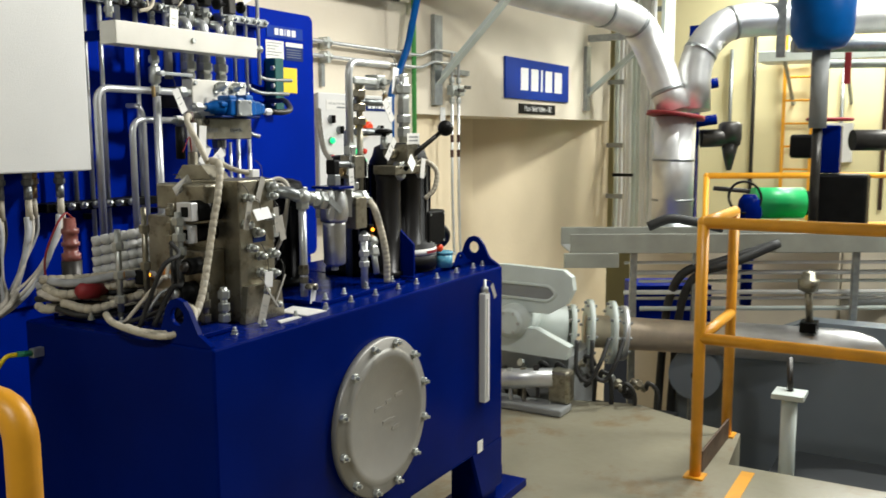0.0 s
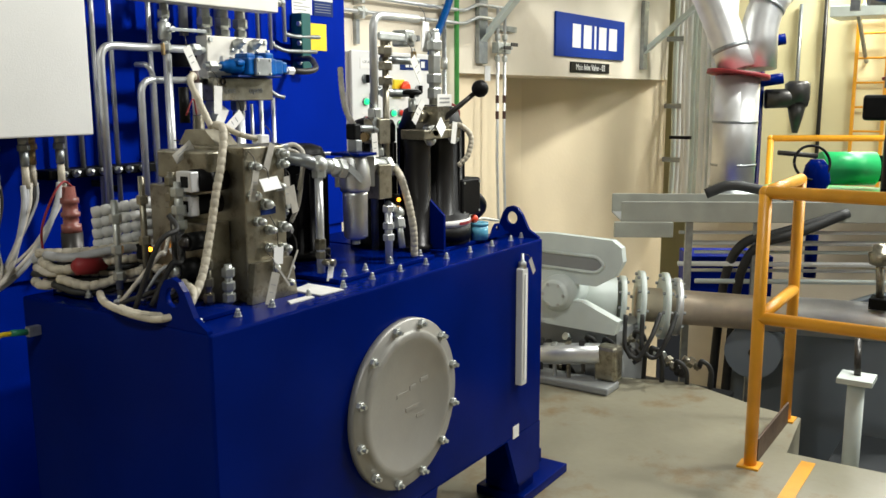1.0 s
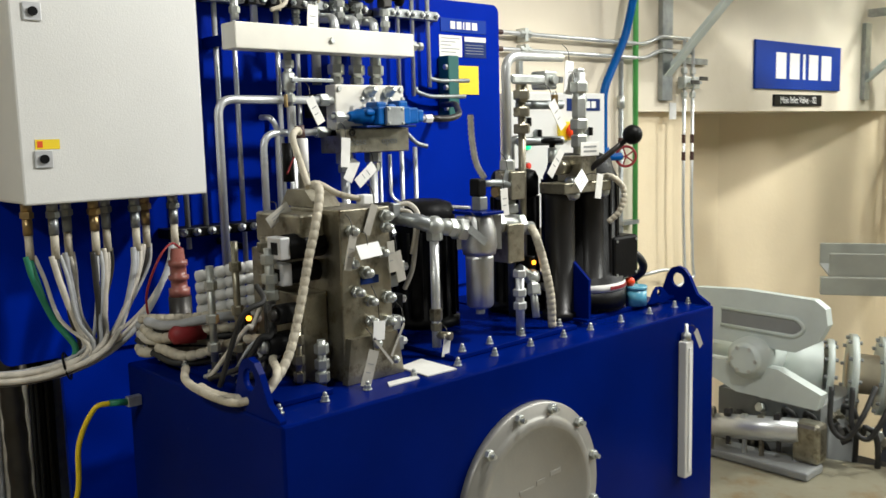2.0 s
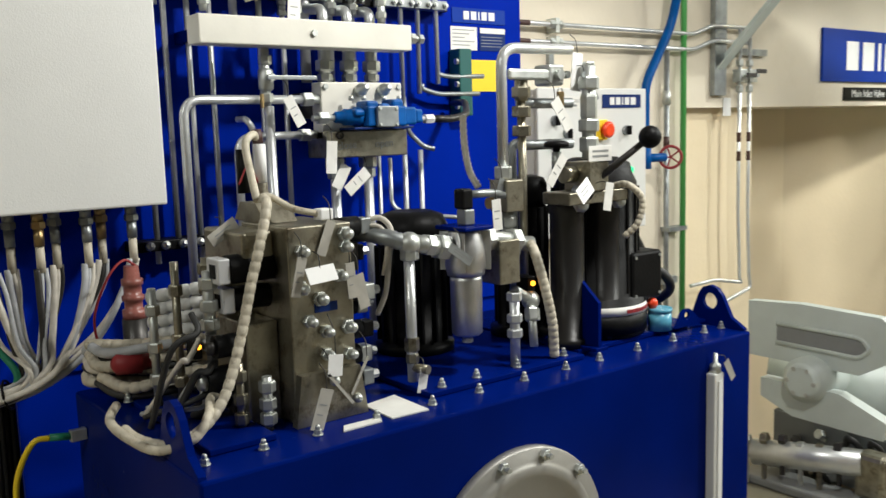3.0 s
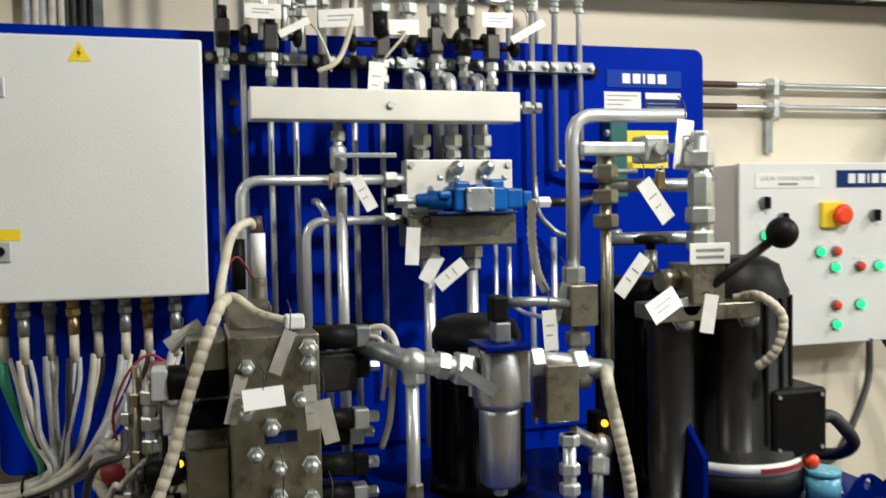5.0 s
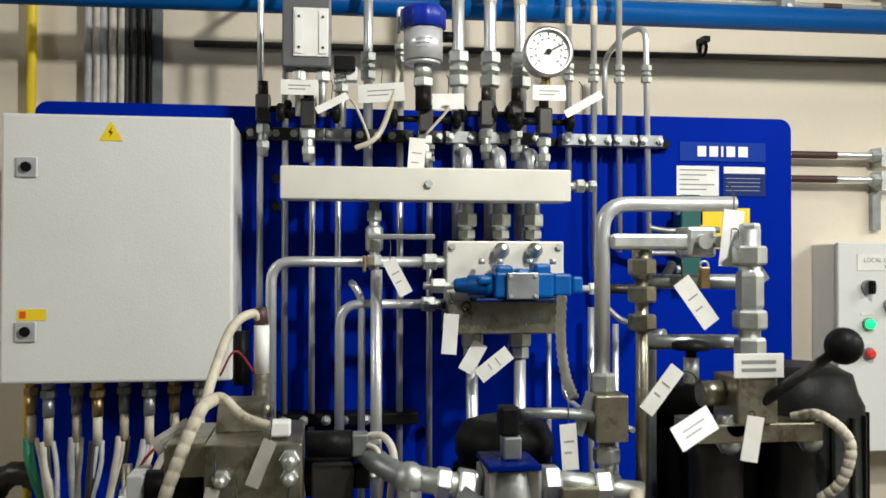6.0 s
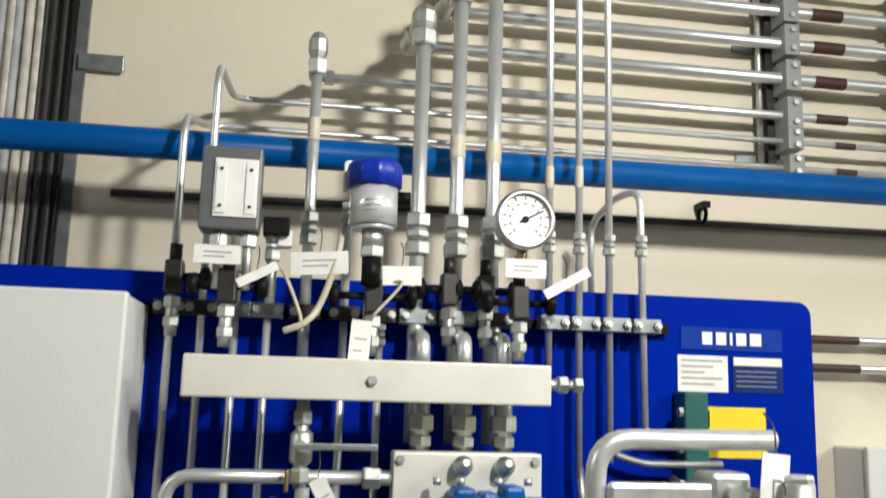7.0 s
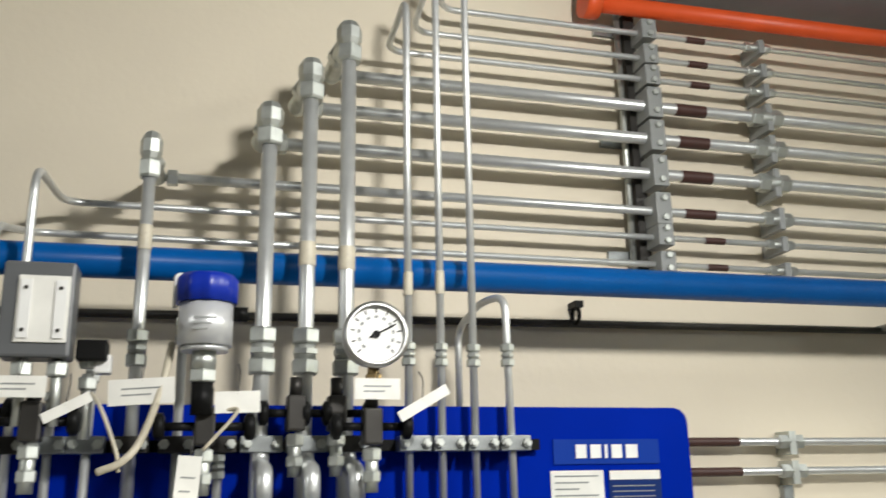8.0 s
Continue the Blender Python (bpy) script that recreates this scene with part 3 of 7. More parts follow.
HX = -0.205
FAR = 3.6
def riser(y, r, z0, top, hz, elbow, hy, joint=2.058, x=0.045, label="bright steel hydraulic pipe rising past the blue panel"):
    """Pipe from z0 up to top, then back to the wall and away along it at height hz."""
    t = thing("hydraulic_pipe", (x, y, z0), label, "pipe", "hydraulic pipes")
    if elbow:
        part("tube", cyl(B(), (x, y, z0), (x, y, top), r, 14), STEEL, t)
        bm = nut(B(), (x, y, top - 0.022), (0, 0, 1), r * 1.8, 0.034)
        lathe(bm, (x, y, top - 0.004), (0, 0, 1), [(0, r * 1.3), (0.012, r * 1.75), (0.036, r * 1.75), (0.05, r * 1.2), (0.055, r * 0.5)], 8)
        cyl(bm, (x, y, top + 0.018), (HX, y, hz), r * 1.35, 12)
        nut(bm, (x * 0.5 + HX * 0.5, y, (top + 0.018) * 0.5 + hz * 0.5), (1, 0, 0), r * 1.75, 0.03)
        ball(bm, (HX, y, hz), r * 1.6, 12)
        nut(bm, (HX, y + r * 2.6, hz), (0, 1, 0), r * 1.6, r * 2)
        part("elbow_fitting", bm, ZINC, t)
        part("tube", cyl(B(), (HX, y + r * 1.5, hz), (HX, FAR, hz), r, 12), STEEL, t)
    else:
        part("tube", tube(B(), [(x, y, z0), (x, y, top), (HX, y + 0.01, hz), (HX, FAR, hz)], r, 0.05, 12), STEEL, t)
    if joint:
        part("coupling", coupling(B(), x, y, joint, r), ZINC, t)
    return t


RISERS = ((0.69, 0.0075, 1.20, 2.265, 2.322, 0, 0.69), (0.746, 0.0075, 1.24, 2.375, 2.389, 0, 0.75), (0.934, 0.011, 1.80, 2.405, 2.455, 1, 0.93),
          (1.144, 0.0145, 1.66, 2.485, 2.551, 1, 1.15), (1.220, 0.0145, 1.66, 2.585, 2.643, 1, 1.22), (1.293, 0.0145, 1.66, 2.675, 2.730, 1, 1.30),
          (1.410, 0.0075, 1.80, 2.797, 2.804, 0, 1.42), (1.472, 0.0075, 1.60, 2.884, 2.862, 0, 1.48), (1.535, 0.0075, 1.63, 2.962, 2.931, 0, 1.54))
for y, r, z0, top, hz, el, hy in RISERS:
    riser(y, r, z0, top, hz, el, hy, joint=2.058 if y > 0.9 else 0)
# tape bands on the risers
for y, z, r in ((0.934, 2.232, 0.0125), (1.220, 2.216, 0.016), (1.293, 2.211, 0.016), (1.410, 2.168, 0.009), (1.472, 2.173, 0.009)):
    solo("tape_band", cyl(B(), (0.045, y, z), (0.045, y, z + 0.045), r, 14, cap=False), WRAP, "yellowed tape wrapped round a steel pipe", "tape", "tape bands")
# short U pipe
t = thing("hydraulic_pipe", (0.045, 1.608, 1.69), "thin steel pipe bending back to the wall", "pipe", "hydraulic pipes")
part("tube", tube(B(), [(0.045, 1.608, 1.66), (0.045, 1.602, 2.176), (-0.02, 1.575, 2.176), (-0.14, 1.56, 2.14), (-0.14, 1.56, 1.96)], 0.0075, 0.035), STEEL, t)
part("coupling", coupling(B(), 0.045, 1.603, 2.06, 0.0075), ZINC, t)
# thin pipes that end at the instruments
for y, r, z0, z1 in ((0.807, 0.0075, 1.10, 1.96), (0.866, 0.0075, 1.08, 2.02), (1.008, 0.008, 1.0, 2.09), (1.077, 0.0075, 1.10, 1.86)):
    t = thing("hydraulic_pipe", (0.045, y, z0), "thin steel pipe running down the blue panel", "pipe", "hydraulic pipes")
    part("tube", cyl(B(), (0.045, y, z0), (0.045, y, z1), r, 12), STEEL, t)
    part("standoff", box(B(), 0.001, 0.042, y - 0.008, y + 0.008, z0 + 0.10, z0 + 0.118), DARK, t)
    part("coupling", coupling(B(), 0.045, y, z1, r), ZINC, t)
# lower runs of the outer pipes, bending to the right behind the valves
for pts, r in (([(0.045, 1.474, 1.62), (0.045, 1.481, 1.52), (0.06, 1.53, 1.47), (0.08, 1.56, 1.46)], 0.0075), ([(0.045, 1.545, 1.66), (0.045, 1.545, 1.645), (0.05, 1.60, 1.628), (0.06, 1.76, 1.63)], 0.0075), ([(0.045, 1.608, 1.70), (0.045, 1.608, 1.69), (0.05, 1.65, 1.682), (0.06, 1.78, 1.685)], 0.0075)):
    bm = tube(B(), pts, r, 0.03)
    solo("hydraulic_pipe", bm, GALV, "thin dull steel pipe bending sideways on the blue panel", "pipe", "hydraulic pipes")

# clamps on a rail at the top of the board
rail = thing("clamp_rail", (0.01, 1.15, 1.88), "black steel rail holding the pipe clamps", "rail")
part("channel", box(B(), 0.001, 0.022, 0.63, 1.67, 1.885, 1.905), BLACK, rail)
for y, r, dark in ((0.69, 0.0075, 1), (0.746, 0.0075, 1), (0.807, 0.0075, 0), (0.866, 0.0075, 0), (0.935, 0.011, 1), (1.008, 0.008, 1), (1.077, 0.0075, 1), (1.148, 0.0145, 0), (1.225, 0.0145, 0), (1.299, 0.0145, 1), (1.418, 0.0075, 0), (1.481, 0.0075, 0), (1.545, 0.0075, 0), (1.608, 0.0075, 0)):
    w = 0.029 if r < 0.012 else 0.036
    t = thing("pipe_clamp", (0.045, y, 1.882), "steel twin-bolt pipe clamp on the rail", "clamp", "pipe clamps on the rail")
    part("block", box(B(), 0.023, 0.064, y - w, y + w, 1.882, 1.910, 0.002), DARK if dark else GALV, t)
    for s in (-1, 1):
        bm = nut(B(), (0.068, y + s * w * 0.68, 1.896), (1, 0, 0), 0.009, 0.008)
        cyl(bm, (0.064, y + s * w * 0.68, 1.896), (0.077, y + s * w * 0.68, 1.896), 0.005, 8)
        part("bolt", bm, ZINC, t)

for bz in (1.80, 1.735):
    part("bolt", nut(B(), (0.005, 0.725, bz), (1, 0, 0), 0.012, 0.009), DARK, board)
# ---- wall rack and horizontal pipes' clamps ----
rack = thing("wall_rack", (-0.25, 2.07, 2.28), "dark upright steel channel carrying horizontal pipes", "rack")
part("channel", box(B(), -0.272, -0.238, 2.053, 2.084, 2.285, 3.0), DARK, rack)
part("rod", cyl(B(), (-0.25, 2.040, 2.285), (-0.25, 2.040, 3.02), 0.008, 10), ZINC, rack)
for bz in (2.335, 2.64, 2.95):
    part("bracket", box(B(), WX + 0.001, -0.268, 1.983, 2.051, bz, bz + 0.032), GALV, rack)
HOR = ((2.322, 0.0075), (2.389, 0.0075), (2.455, 0.011), (2.551, 0.0145), (2.643, 0.0145), (2.730, 0.0145), (2.804, 0.0075), (2.862, 0.0075), (2.931, 0.0075))
for hz, r in HOR:
    t = thing("pipe_clamp", (HX, 2.090, hz), "grey steel clamp block on the upright channel", "clamp", "clamps on the wall rack")
    h = 0.026 if r < 0.01 else 0.04
    part("block", box(B(), -0.237, -0.172, 2.070, 2.110, hz - h, hz + h, 0.002), GREY, t)
    for s in (-1, 1):
        part("bolt", nut(B(), (-0.168, 2.090, hz + s * h * 0.6), (1, 0, 0), 0.008, 0.008), ZINC, t)
    L = 0.055 if r < 0.01 else 0.085
    y0 = 2.16 + (0.05 if r < 0.01 else 0.0)
    solo("colour_band", cyl(B(), (HX, y0, hz), (HX, y0 + L, hz), r + 0.0012, 12, cap=False), BROWN, "dark brown colour band on a steel pipe", "band", "brown bands")
    t = thing("pipe_coupling", (HX, 2.40, hz), "zinc-plated pipe coupling with a wall saddle", "coupling", "couplings by the rack")
    bm = nut(B(), (HX, 2.392, hz), (0, 1, 0), r * 1.7, r * 2.2)
    cyl(bm, (HX, 2.385, hz), (HX, 2.460, hz), r * 1.35, 12)
    nut(bm, (HX, 2.45, hz), (0, 1, 0), r * 1.7, r * 2.2)
    part("union", bm, ZINC, t)
    bm = box(B(), -0.275, -0.19, 2.42, 2.437, hz - r * 2.6, hz + r * 2.6, 0.002)
    part("saddle", bm, GREY, t)

# ---- painted pipes on the wall ----
t = thing("water_pipe", (-0.15, 1.5, 2.235), "glossy azure painted water pipe along the wall", "pipe")
part("tube", cyl(B(), (-0.04, -3.0, 2.213), (-0.04, 3.05, 2.237), 0.031, 24), PIPEBLUE, t)
part("tube", tube(B(), [(-0.06, 3.02, 2.236), (-0.10, 3.04, 2.236), (-0.17, 3.03, 1.93), (-0.17, 2.86, 1.68), (-0.17, 2.86, 1.36), (-0.17, 2.87, 1.36)], 0.019, 0.06, 14), PIPEBLUE, t)
bm = cyl(B(), (-0.17, 2.86, 1.42), (-0.17, 2.86, 1.33), 0.027, 14)
cyl(bm, (-0.17, 2.86, 1.375), (-0.15, 2.965, 1.375), 0.018, 12)
part("valve_body", bm, PIPEBLUE, t)
wh = part("handwheel", torus(B(), (-0.135, 2.985, 1.375), (0.75, -0.66, 0), 0.046, 0.0065), RED, t, "red handwheel")
d_, u_, w_ = basis((0.75, -0.66, 0))
bm = B()
for k in range(5):
    a = 2 * math.pi * k / 5
    cyl(bm, (-0.135, 2.985, 1.375), Vector((-0.135, 2.985, 1.375)) + (u_ * math.cos(a) + w_ * math.sin(a)) * 0.046, 0.004, 6)
part("spokes", bm, RED, wh)
for sy in (-1.2, 2.75):
    part("arm", box(B(), WX + 0.001, -0.07, sy - 0.012, sy + 0.012, 2.19, 2.205), GALV, t)
    part("strap", torus(B(), (-0.04, sy, 2.219 + 0.004 * sy), (0, 1, 0), 0.032, 0.003), BLACK, t)
t = thing("conduit", (-0.25, 1.8, 2.205), "thin dark conduit below the azure pipe", "conduit")
part("tube", cyl(B(), (WX + 0.012, 0.5, 2.172), (WX + 0.012, 3.1, 2.196), 0.009, 10), DARK, t)
bm = torus(B(), (WX + 0.025, 1.882, 2.203), (0, 1, 0), 0.02, 0.005)
box(bm, WX + 0.002, WX + 0.05, 1.872, 1.892, 2.218, 2.233)
part("hook", bm, BLACK, t)
solo("fire_pipe", cyl(B(), (-0.20, 1.96, 3.0), (-0.20, 4.2, 3.024), 0.023, 16), ORANGE, "orange painted pipe high on the wall", "pipe")
solo("pipe_flange", cyl(B(), (-0.20, 1.925, 3.0), (-0.20, 1.965, 3.0), 0.042, 16), ORANGE, "orange flange ending a pipe", "flange")
t = thing("drain_pipe", (WX + 0.03, 3.265, 0), "green painted upright pipe on the wall", "pipe")
part("tube", cyl(B(), (WX + 0.035, 3.215, 0.0), (WX + 0.035, 3.215, 4.5), 0.0135, 12), GREEN, t)
part("bracket", box(B(), WX + 0.001, WX + 0.05, 3.10, 3.23, 1.035, 1.055), GALV, t)
t = thing("conduit", (WX + 0.03, 3.10, 0), "grey steel conduit upright on the wall", "conduit")
part("tube", cyl(B(), (WX + 0.025, 3.11, 0.0), (WX + 0.025, 3.11, 1.93), 0.012, 12), GALV, t)
part("band", cyl(B(), (WX + 0.025, 3.11, 1.41), (WX + 0.025, 3.11, 1.46), 0.0135, 12), BROWN, t)
part("coupling", cyl(B(), (WX + 0.025, 3.11, 1.60), (WX + 0.025, 3.11, 1.66), 0.018, 12), ZINC, t)
part("bracket", box(B(), WX + 0.001, WX + 0.05, 3.06, 3.16, 0.80, 0.83), GALV, t)
for cz in (1.91, 1.842):
    t = thing("impulse_pipe", (-0.23, 2.5, cz), "pair of horizontal steel impulse pipes on the wall", "pipe", "impulse pipes")
    part("tube", tube(B(), [(WX + 0.04, 1.6, cz), (WX + 0.04, 3.28, cz), (WX + 0.04, 3.42, cz + 0.045), (WX + 0.04, 3.72, cz + 0.045)], 0.0095, 0.04), STEEL, t)
    part("band", cyl(B(), (WX + 0.04, 2.13, cz), (WX + 0.04, 2.27, cz), 0.0105, 12, cap=False), BROWN, t)
    bm = nut(B(), (WX + 0.04, 2.39, cz), (0, 1, 0), 0.018, 0.03)
    nut(bm, (WX + 0.04, 2.43, cz), (0, 1, 0), 0.018, 0.025)
    box(bm, WX + 0.001, WX + 0.055, 2.40, 2.418, cz - 0.03, cz + 0.024)
    part("union", bm, ZINC, t)
solo("wall_strap", box(B(), WX + 0.001, WX + 0.02, 2.395, 2.42, 1.70, 1.81), GALV, "galvanised wall strap below the impulse pipes", "bracket")
# cables on the wall behind the cabinet
t = thing("cable_riser", (WX + 0.03, 0.3, 0), "black and grey cables rising on the wall", "cable")
for i, cy in enumerate((0.240, 0.260, 0.280, 0.300, 0.320, 0.336, 0.350, 0.364, 0.377, 0.389)):
    part("cable", sweep(B(), smooth_path([(WX + 0.03, cy - 0.01, 0.3), (WX + 0.03, cy, 1.5), (WX + 0.03, cy + 0.004 * math.sin(i * 2.1), 2.4), (WX + 0.03, cy - 0.012, 3.3), (WX + 0.03, cy - 0.02, 4.59)]), 0.0098 if i < 5 else 0.0075, 10), (CABLEG, CABLE, CABLEG, CABLE, CABLE, RUBBER, RUBBER, BLACK, RUBBER, BLACK)[i], t)
part("tray_edge", box(B(), WX + 0.001, WX + 0.012, 0.395, 0.42, 0.3, 4.58), GALV, t)
part("bracket", box(B(), WX + 0.0125, WX + 0.022, 0.405, 0.505, 2.448, 2.486, 0.003), GALV, t)
solo("conduit", cyl(B(), (WX + 0.03, 0.105, 0.2), (WX + 0.03, 0.105, 4.58), 0.012, 12), YELSIGN, "yellow upright conduit on the wall", "conduit")

# ---- instruments above the clamp rail ----
def writing(name, words, at, size, mat, parent, lean=0.0):
    """Built-in font, facing +x, read along +y."""
    cu = bpy.data.curves.new(name, "FONT")
    cu.body, cu.size, cu.align_x, cu.align_y, cu.extrude = words, size, "CENTER", "CENTER", 0.0004
    tmp = bpy.data.objects.new(name, cu)
    me = bpy.data.meshes.new_from_object(tmp)
    bpy.data.objects.remove(tmp)
    me.transform(Matrix(((0, 0, 1, 0), (math.cos(lean), -math.sin(lean), 0, 0), (math.sin(lean), math.cos(lean), 0, 0), (0, 0, 0, 1))))
    me.transform(Matrix.Translation(Vector(at) - Vector(parent["at"])))
    me.materials.append(mat)
    ob = new(name, me)
    ob.parent = parent
    ob["at"] = list(parent["at"])
    return ob


TAGN = [0]


def hang_tag(p, w, h, lean=0.0, yaw=0.0, wire=0.05, mat=PAPER, tip=0.0, to=None):
    """Paper tag on a wire; p is the middle of the tag. lean turns it in its plane, yaw about the upright, tip leans it back; to: where the wire is tied."""
    t = thing("valve_tag", p, "white laminated valve tag hung on a thin wire", "tag", "valve tags")
    m = Matrix.Translation(p) @ Euler((0, 0, radians(yaw))).to_matrix().to_4x4() @ Euler((0, radians(tip), 0)).to_matrix().to_4x4() @ Euler((radians(lean), 0, 0)).to_matrix().to_4x4()
    part("card", box(B(), -0.0008, 0.0008, -w / 2, w / 2, -h / 2, h / 2, 0, m), mat, t)
    TAGN[0] += 1
    if TAGN[0] % 2:
        for q in (-0.12, 0.12):
            part("text_bar", box(B(), 0.0009, 0.0012, -w * 0.3, w * (0.3 - 0.15 * (q < 0)), h * q - 0.0012, h * q + 0.0012, 0, m), GREY, t)
    e = m @ Vector((0, 0, h / 2 - 0.004))
    to = Vector(to) if to else e + Vector((-0.025, 0, wire))
    part("wire", sweep(B(), smooth_path([e, e * 0.5 + to * 0.5 + Vector((0.004, 0.003, 0.008)), to]), 0.0011, 6), DARK, t)
    return t


def shutoff(x, y, z, knob=0.05, two=True):
    """Small black needle valve with its knobs."""
    t = thing("needle_valve", (x, y, z), "black needle valve block with side knobs", "valve", "needle valves")
    bm = box(B(), x - 0.018, x + 0.018, y - 0.016, y + 0.016, z - 0.03, z + 0.03, 0.004)
    cyl(bm, (x, y, z + 0.03), (x, y, z + 0.06), 0.011, 12)
    part("body", bm, DARK, t)
    for s in ((-1, 1) if two else (1,)):
        bm = cyl(B(), (x, y + s * 0.016, z), (x, y + s * knob, z), 0.007, 10)
        lathe(bm, (x, y + s * knob, z), (0, s, 0), [(0, 0.014), (0.004, 0.021), (0.014, 0.021), (0.018, 0.014)], 12)
        part("knob", bm, BLACK, t)
    bm = nut(B(), (x, y, z - 0.045), (0, 0, 1), 0.016, 0.02)
    cyl(bm, (x, y, z - 0.034), (x, y, z - 0.105), 0.011, 12)
    nut(bm, (x, y, z - 0.08), (0, 0, 1), 0.015, 0.018)
    part("fitting", bm, ZINC, t)
    return t


# pressure gauge
g = thing("pressure_gauge", (0.18, 1.33, 1.96), "round steel pressure gauge with a white dial", "gauge")
part("case", lathe(B(), (0.145, 1.33, 2.075), (1, 0, 0), [(0, 0.046), (0.004, 0.050), (0.04, 0.050), (0.041, 0.055), (0.052, 0.055), (0.055, 0.050), (0.0551, 0.046), (0.046, 0.046)], 40), ALU, g)
dial = part("dial", cyl(B(), (0.1912, 1.33, 2.075), (0.1925, 1.33, 2.075), 0.0455, 36), WHITE, g)
for k in range(11):
    a = math.radians(-135 + 27 * k)
    m = Matrix.Translation((0.193, 1.33, 2.075)) @ Euler((-a, 0, 0)).to_matrix().to_4x4()
    part("tick", box(B(), 0, 0.0006, -0.001, 0.001, 0.036, 0.043, 0, m), BLACK, dial)
    part("number_bar", box(B(), 0, 0.0006, -0.003, 0.003, 0.027, 0.031, 0, m), GREY, dial)
m = Matrix.Translation((0.1945, 1.33, 2.075)) @ Euler((-math.radians(62), 0, 0)).to_matrix().to_4x4()
bm = box(B(), 0, 0.001, -0.0012, 0.0012, -0.012, 0.037, 0, m)
cyl(bm, (0.194, 1.33, 2.075), (0.197, 1.33, 2.075), 0.006, 14)
part("pointer", bm, BLACK, dial)
bm = cyl(B(), (0.17, 1.33, 2.025), (0.17, 1.33, 2.0), 0.010, 12)
nut(bm, (0.17, 1.33, 2.005), (0, 0, 1), 0.014, 0.016)
part("stem", bm, BRASS, g)
shift(g, 0.025, -0.014, -0.011)
shutoff(0.17, 1.318, 1.918)
hang_tag((0.21, 1.32, 1.976), 0.075, 0.034)
hang_tag((0.20, 1.40, 1.955), 0.095, 0.018, lean=30)
# transmitter with blue cap
tr = thing("pressure_transmitter", (0.18, 1.053, 1.95), "silver pressure transmitter with a ribbed blue cap", "sensor")
hs = part("housing", cyl(B(), (0.18, 1.053, 2.056), (0.18, 1.053, 2.124), 0.0425, 32), SILVER, tr)
part("lower_rim", cyl(B(), (0.18, 1.053, 2.048), (0.18, 1.053, 2.0555), 0.037, 28), SILVER, tr)
for k in range(3):
    part("text_bar", box(B(), 0.2222, 0.2232, 1.035, 1.068 - 0.006 * k, 2.095 - 0.009 * k, 2.0975 - 0.009 * k), GREY, hs)
prof = [(0, 0.046), (0.038, 0.046), (0.046, 0.042), (0.048, 0.03)]
bm = lathe(B(), (0.18, 1.053, 2.1245), (0, 0, 1), prof, 40)
for k, v in enumerate(bm.verts):
    if k < 80 and k % 4 < 2:
        c = Vector((0.18, 1.053, v.co.z))
        v.co = c + (v.co - c) * 1.07
part("cap", bm, CAPBLUE, tr, "ribbed blue cap")
bm = cyl(B(), (0.18, 1.053, 2.048), (0.18, 1.053, 2.02), 0.019, 18)
nut(bm, (0.18, 1.053, 2.01), (0, 0, 1), 0.022, 0.02)
part("neck", bm, ZINC, tr)
part("plug", cyl(B(), (0.18, 1.053, 1.999), (0.18, 1.053, 1.95), 0.017, 14), BLACK, tr)
part("side_gland", cyl(B(), (0.18, 1.096, 2.11), (0.18, 1.118, 2.11), 0.012, 12), BLACK, tr)
shift(tr, 0.01, -0.008, -0.015)
shutoff(0.17, 1.052, 1.918, 0.06)
hang_tag((0.20, 1.03, 1.83), 0.036, 0.085, lean=-4)
hang_tag((0.19, 1.10, 1.955), 0.07, 0.034, lean=2)
solo("mounting_clip", tube(B(), [(0.15, 0.995, 2.11), (0.15, 0.995, 2.165), (0.15, 1.02, 2.165)], 0.004, 0.006, 8), WHITE, "small white wire clip beside the transmitter", "clip")
# indicator box
ind = thing("pressure_switch", (0.16, 0.805, 2.0), "grey framed pressure switch with two white scales", "switch")
part("case", box(B(), 0.13, 0.19, 0.745, 0.848, 2.03, 2.178, 0.005), DARKGREY, ind)
part("window", box(B(), 0.1905, 0.194, 0.768, 0.842, 2.052, 2.155, 0.001), PAPER, ind)
for sy in (0.772, 0.822):
    sc = part("scale", box(B(), 0.1945, 0.197, sy, sy + 0.016, 2.058, 2.148), WHITE, ind)
    for sz in (2.07, 2.135):
        part("screw", cyl(B(), (0.1971, sy + 0.008, sz), (0.199, sy + 0.008, sz), 0.003, 8), DARK, sc)
part("connector", box(B(), 0.13, 0.17, 0.854, 0.90, 2.03, 2.062, 0.003), BLACK, ind)
for fy in (0.78, 0.83):
    bm = cyl(B(), (0.165, fy, 2.03), (0.165, fy, 1.93), 0.008, 10)
    nut(bm, (0.165, fy, 2.015), (0, 0, 1), 0.016, 0.022)
    part("fitting", bm, ZINC, ind)
shift(ind, 0.012, 0.0, -0.012)
hang_tag((0.205, 0.782, 1.974), 0.078, 0.032)
shutoff(0.17, 0.80, 1.925, 0.05)
hang_tag((0.19, 0.85, 1.945), 0.075, 0.016, lean=28)
